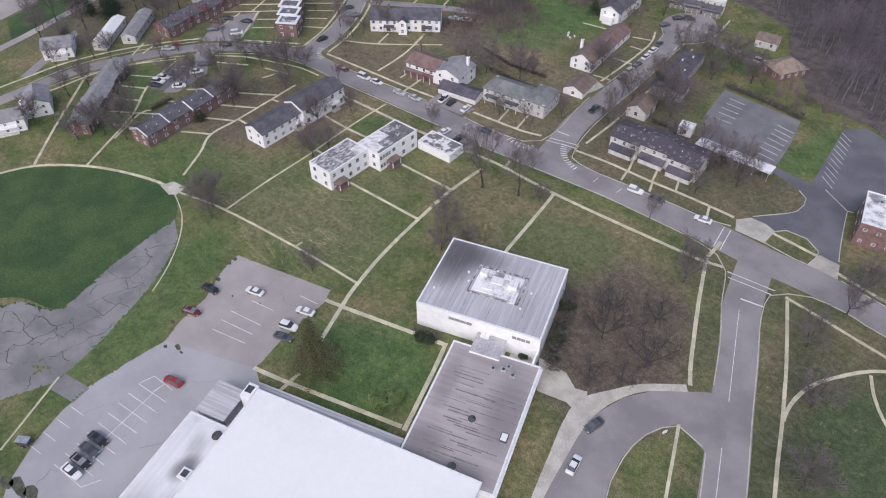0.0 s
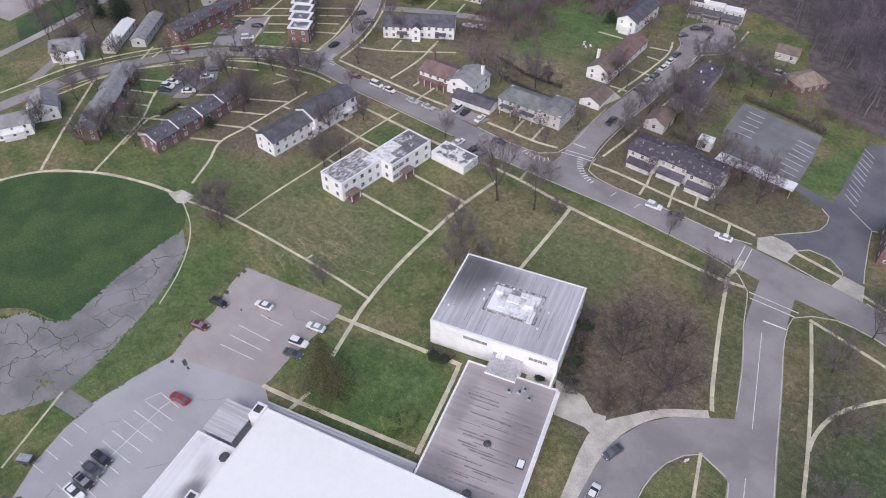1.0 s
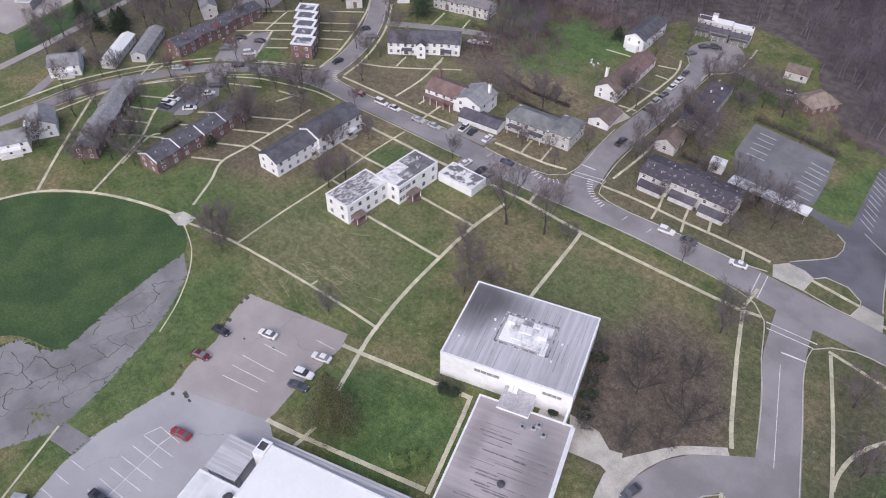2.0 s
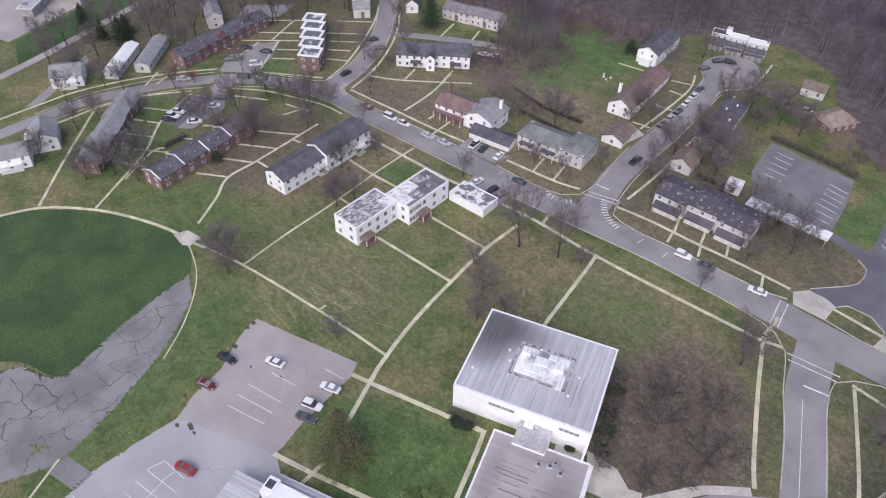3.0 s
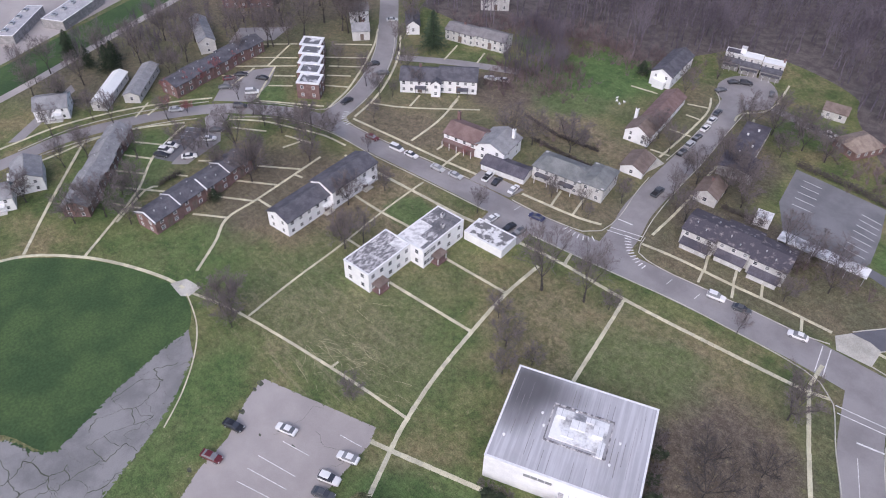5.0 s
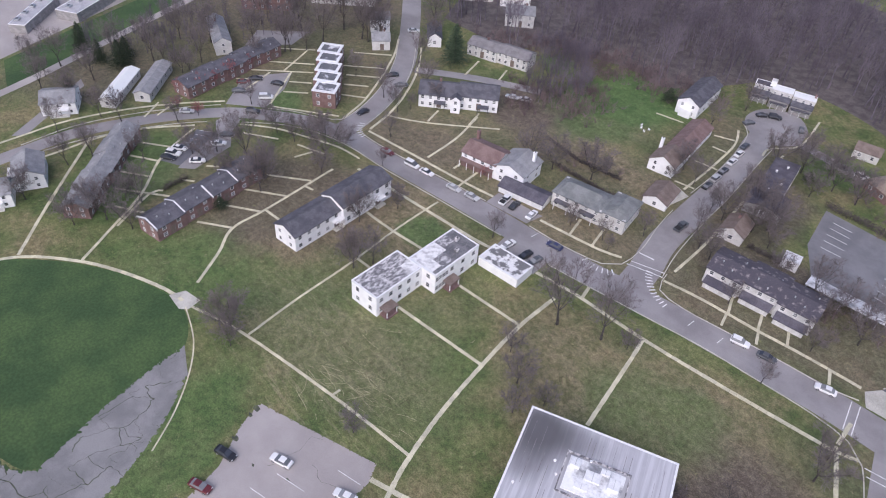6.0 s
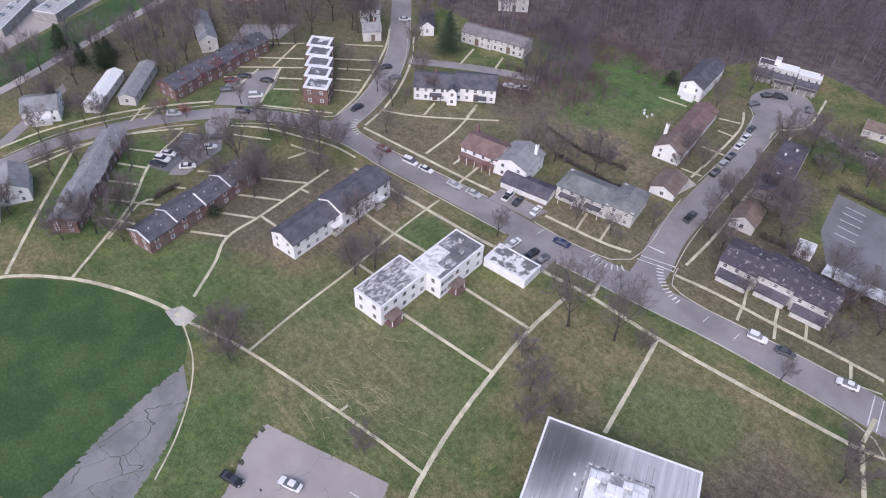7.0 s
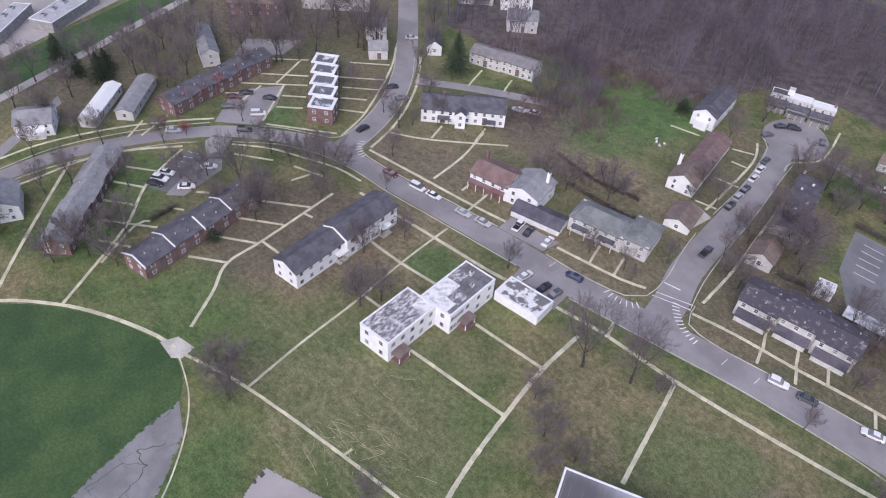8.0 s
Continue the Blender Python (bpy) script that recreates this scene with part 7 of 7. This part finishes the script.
def leafy(x, y, height, label, seed, leaf=None, many=6, size=1.2, name="tree"):
    """A young tree coming into leaf: thin stems with loose pale leaf tufts."""
    rng = random.Random(seed)
    t = thing(name, label, name, x, y)
    pieces = grow(rng, height, 1.2, 4, 0.12, 3)
    link("trunk", branch_mesh("trunk", pieces, BARK), t)
    verts, faces = [], []
    for _, q, *_, level in pieces:
        if level < 2:
            continue
        for _ in range(many):
            c = q + Vector((rng.gauss(0, 0.3), rng.gauss(0, 0.3), rng.gauss(0, 0.2)))
            u = Vector((rng.gauss(0, 1), rng.gauss(0, 1), rng.gauss(0, 0.5))).normalized() * rng.uniform(0.07, 0.17) * size
            w = u.orthogonal().normalized() * rng.uniform(0.06, 0.12) * size
            o = len(verts)
            verts += [tuple(c - u), tuple(c + w), tuple(c + u), tuple(c - w)]
            faces.append((o, o + 1, o + 2, o + 3))
    link("crown", raw("crown", verts, faces, leaf or LEAF), t)


LEAF = two_tone("pale_spring_leaves", (0.10, 0.16, 0.05), (0.20, 0.27, 0.095), 0.9, 0.8)
for k, (x, y, h) in enumerate(((-47.5, 99.8, 2.9), (-44.7, 94.6, 2.4), (-42.4, 90.7, 3.1), (-40.2, 86.3, 2.6), (-63.6, 68.8, 1.8), (-61.3, 69.9, 2), (-44.9, 82.5, 1.3))):
    leafy(x, y, h, "dark clipped evergreen shrub against a white wall", 40 + k, DARKNEEDLE, 8, 1.3, "shrub")
leafy(-53.9, 53.9, 4, "young tree in pale spring leaf on a lawn", 3)
leafy(-55.8, 50.8, 3.6, "young tree in pale spring leaf on a lawn", 4)
HEDGETWIG = two_tone("dark_hedge_twigs", (0.062, 0.054, 0.049), (0.12, 0.104, 0.094), 0.8, 0.9)


def hedge(pts, height, width, label, seed):
    """A clipped bare hedge: upright stems and a dense tangle of short twigs along a line."""
    rng = random.Random(seed)
    x0, y0 = pts[0]
    t = thing("hedge", label, "hedge", x0, y0)
    verts, faces, stems = [], [], bmesh.new()
    for (ax, ay), (bx, by) in zip(pts, pts[1:]):
        n = int(math.hypot(bx - ax, by - ay) / 0.55)
        for i in range(n):
            f = (i + rng.random()) / n
            cx, cy = ax + (bx - ax) * f - x0, ay + (by - ay) * f - y0
            h = height * rng.uniform(0.75, 1.1)
            tube(stems, cx, cy, -0.2, h * 0.8, 0.05, 4, 0.02)
            for _ in range(60):
                p = Vector((cx + rng.gauss(0, width * 0.32), cy + rng.gauss(0, width * 0.32), h * rng.uniform(0.1, 1.0)))
                d = Vector((rng.gauss(0, 1), rng.gauss(0, 1), rng.uniform(-0.2, 1.0))).normalized() * rng.uniform(0.25, 0.6)
                s = d.orthogonal().normalized() * rng.uniform(0.03, 0.08)
                o = len(verts)
                verts += [tuple(p - s), tuple(p + s), tuple(p + d + s * 0.5), tuple(p + d - s * 0.5)]
                faces.append((o, o + 1, o + 2, o + 3))
    part("stems", stems, BARK, t)
    link("crown", raw("crown", verts, faces, HEDGETWIG), t)


hedge([(-77.9, 213.6), (-66.2, 214.8), (-50.5, 214.6)], 2.4, 1.5, "dark bare hedge along a car park edge", 51)
hedge([(-81.9, 178.3), (-69.2, 181)], 1.8, 1.2, "dark bare hedge behind a terrace", 52)
hedge([(-138.4, 163), (-121, 164.6), (-109.9, 167.2)], 1.3, 1.0, "dark bare hedge behind gardens", 53)
hedge([(-191.8, 64.7), (-193.2, 72.1)], 1.6, 1.4, "dark bare hedge behind a brick terrace", 54)
hedge([(-150.1, 171.3), (-136.2, 170.3), (-121.3, 173.5)], 1.1, 0.8, "dark bare hedge at the foot of a lawn", 55)


def trailer(x, y, turn):
    t = thing("trailer", "small dark box trailer on the grass edge", "trailer", x, y, turn)
    b = part("box", boxes((-1.3, -0.75, 0.5, 1.3, 0.75, 1.7), bevel=0.05), DARKMETAL, t)
    part("lid", boxes((-1.32, -0.77, 1.7, 1.32, 0.77, 1.78)), METAL, b)
    part("drawbar", boxes((1.3, -0.06, 0.5, 2.4, 0.06, 0.6)), METAL, t)
    for sy in (-0.85, 0.85):
        w = link("wheel", TYRE, t, pose(0, sy, 0.33))
        link("rim", RIM, w)


def signpost(x, y, turn):
    t = thing("sign", "white marker board on a thin post", "sign", x, y, turn)
    part("post", boxes((-0.04, -0.04, -0.3, 0.04, 0.04, 1.6)), METAL, t)
    part("board", boxes((-0.5, -0.04, 0.7, 0.5, 0.04, 1.7)), TRIM, t)


def garden_chair(x, y, turn):
    t = thing("garden_chair", "white plastic garden chair on a lawn", "chair", x, y, turn, "garden chairs")
    part("seat", boxes((-0.3, -0.3, 0.4, 0.3, 0.3, 0.46), bevel=0.02), TRIM, t)
    part("backrest", boxes((-0.3, 0.24, 0.46, 0.3, 0.3, 1.0), bevel=0.02), TRIM, t)
    for sx in (-0.26, 0.26):
        part("armrest", boxes((sx - 0.04, -0.28, 0.62, sx + 0.04, 0.28, 0.67)), TRIM, t)
        for sy in (-0.26, 0.26):
            part("leg", boxes((sx - 0.03, sy - 0.03, -0.05, sx + 0.03, sy + 0.03, 0.4)), TRIM, t)


for k, (x, y) in enumerate(((-136.4, 201.6), (-134.6, 200.8), (-134.3, 203), (-137.6, 203.3))):
    garden_chair(x, y, 80 * k + 20)
trailer(-94.9, -6.4, 40.5)
signpost(-12.8, 89.3, 64.9)
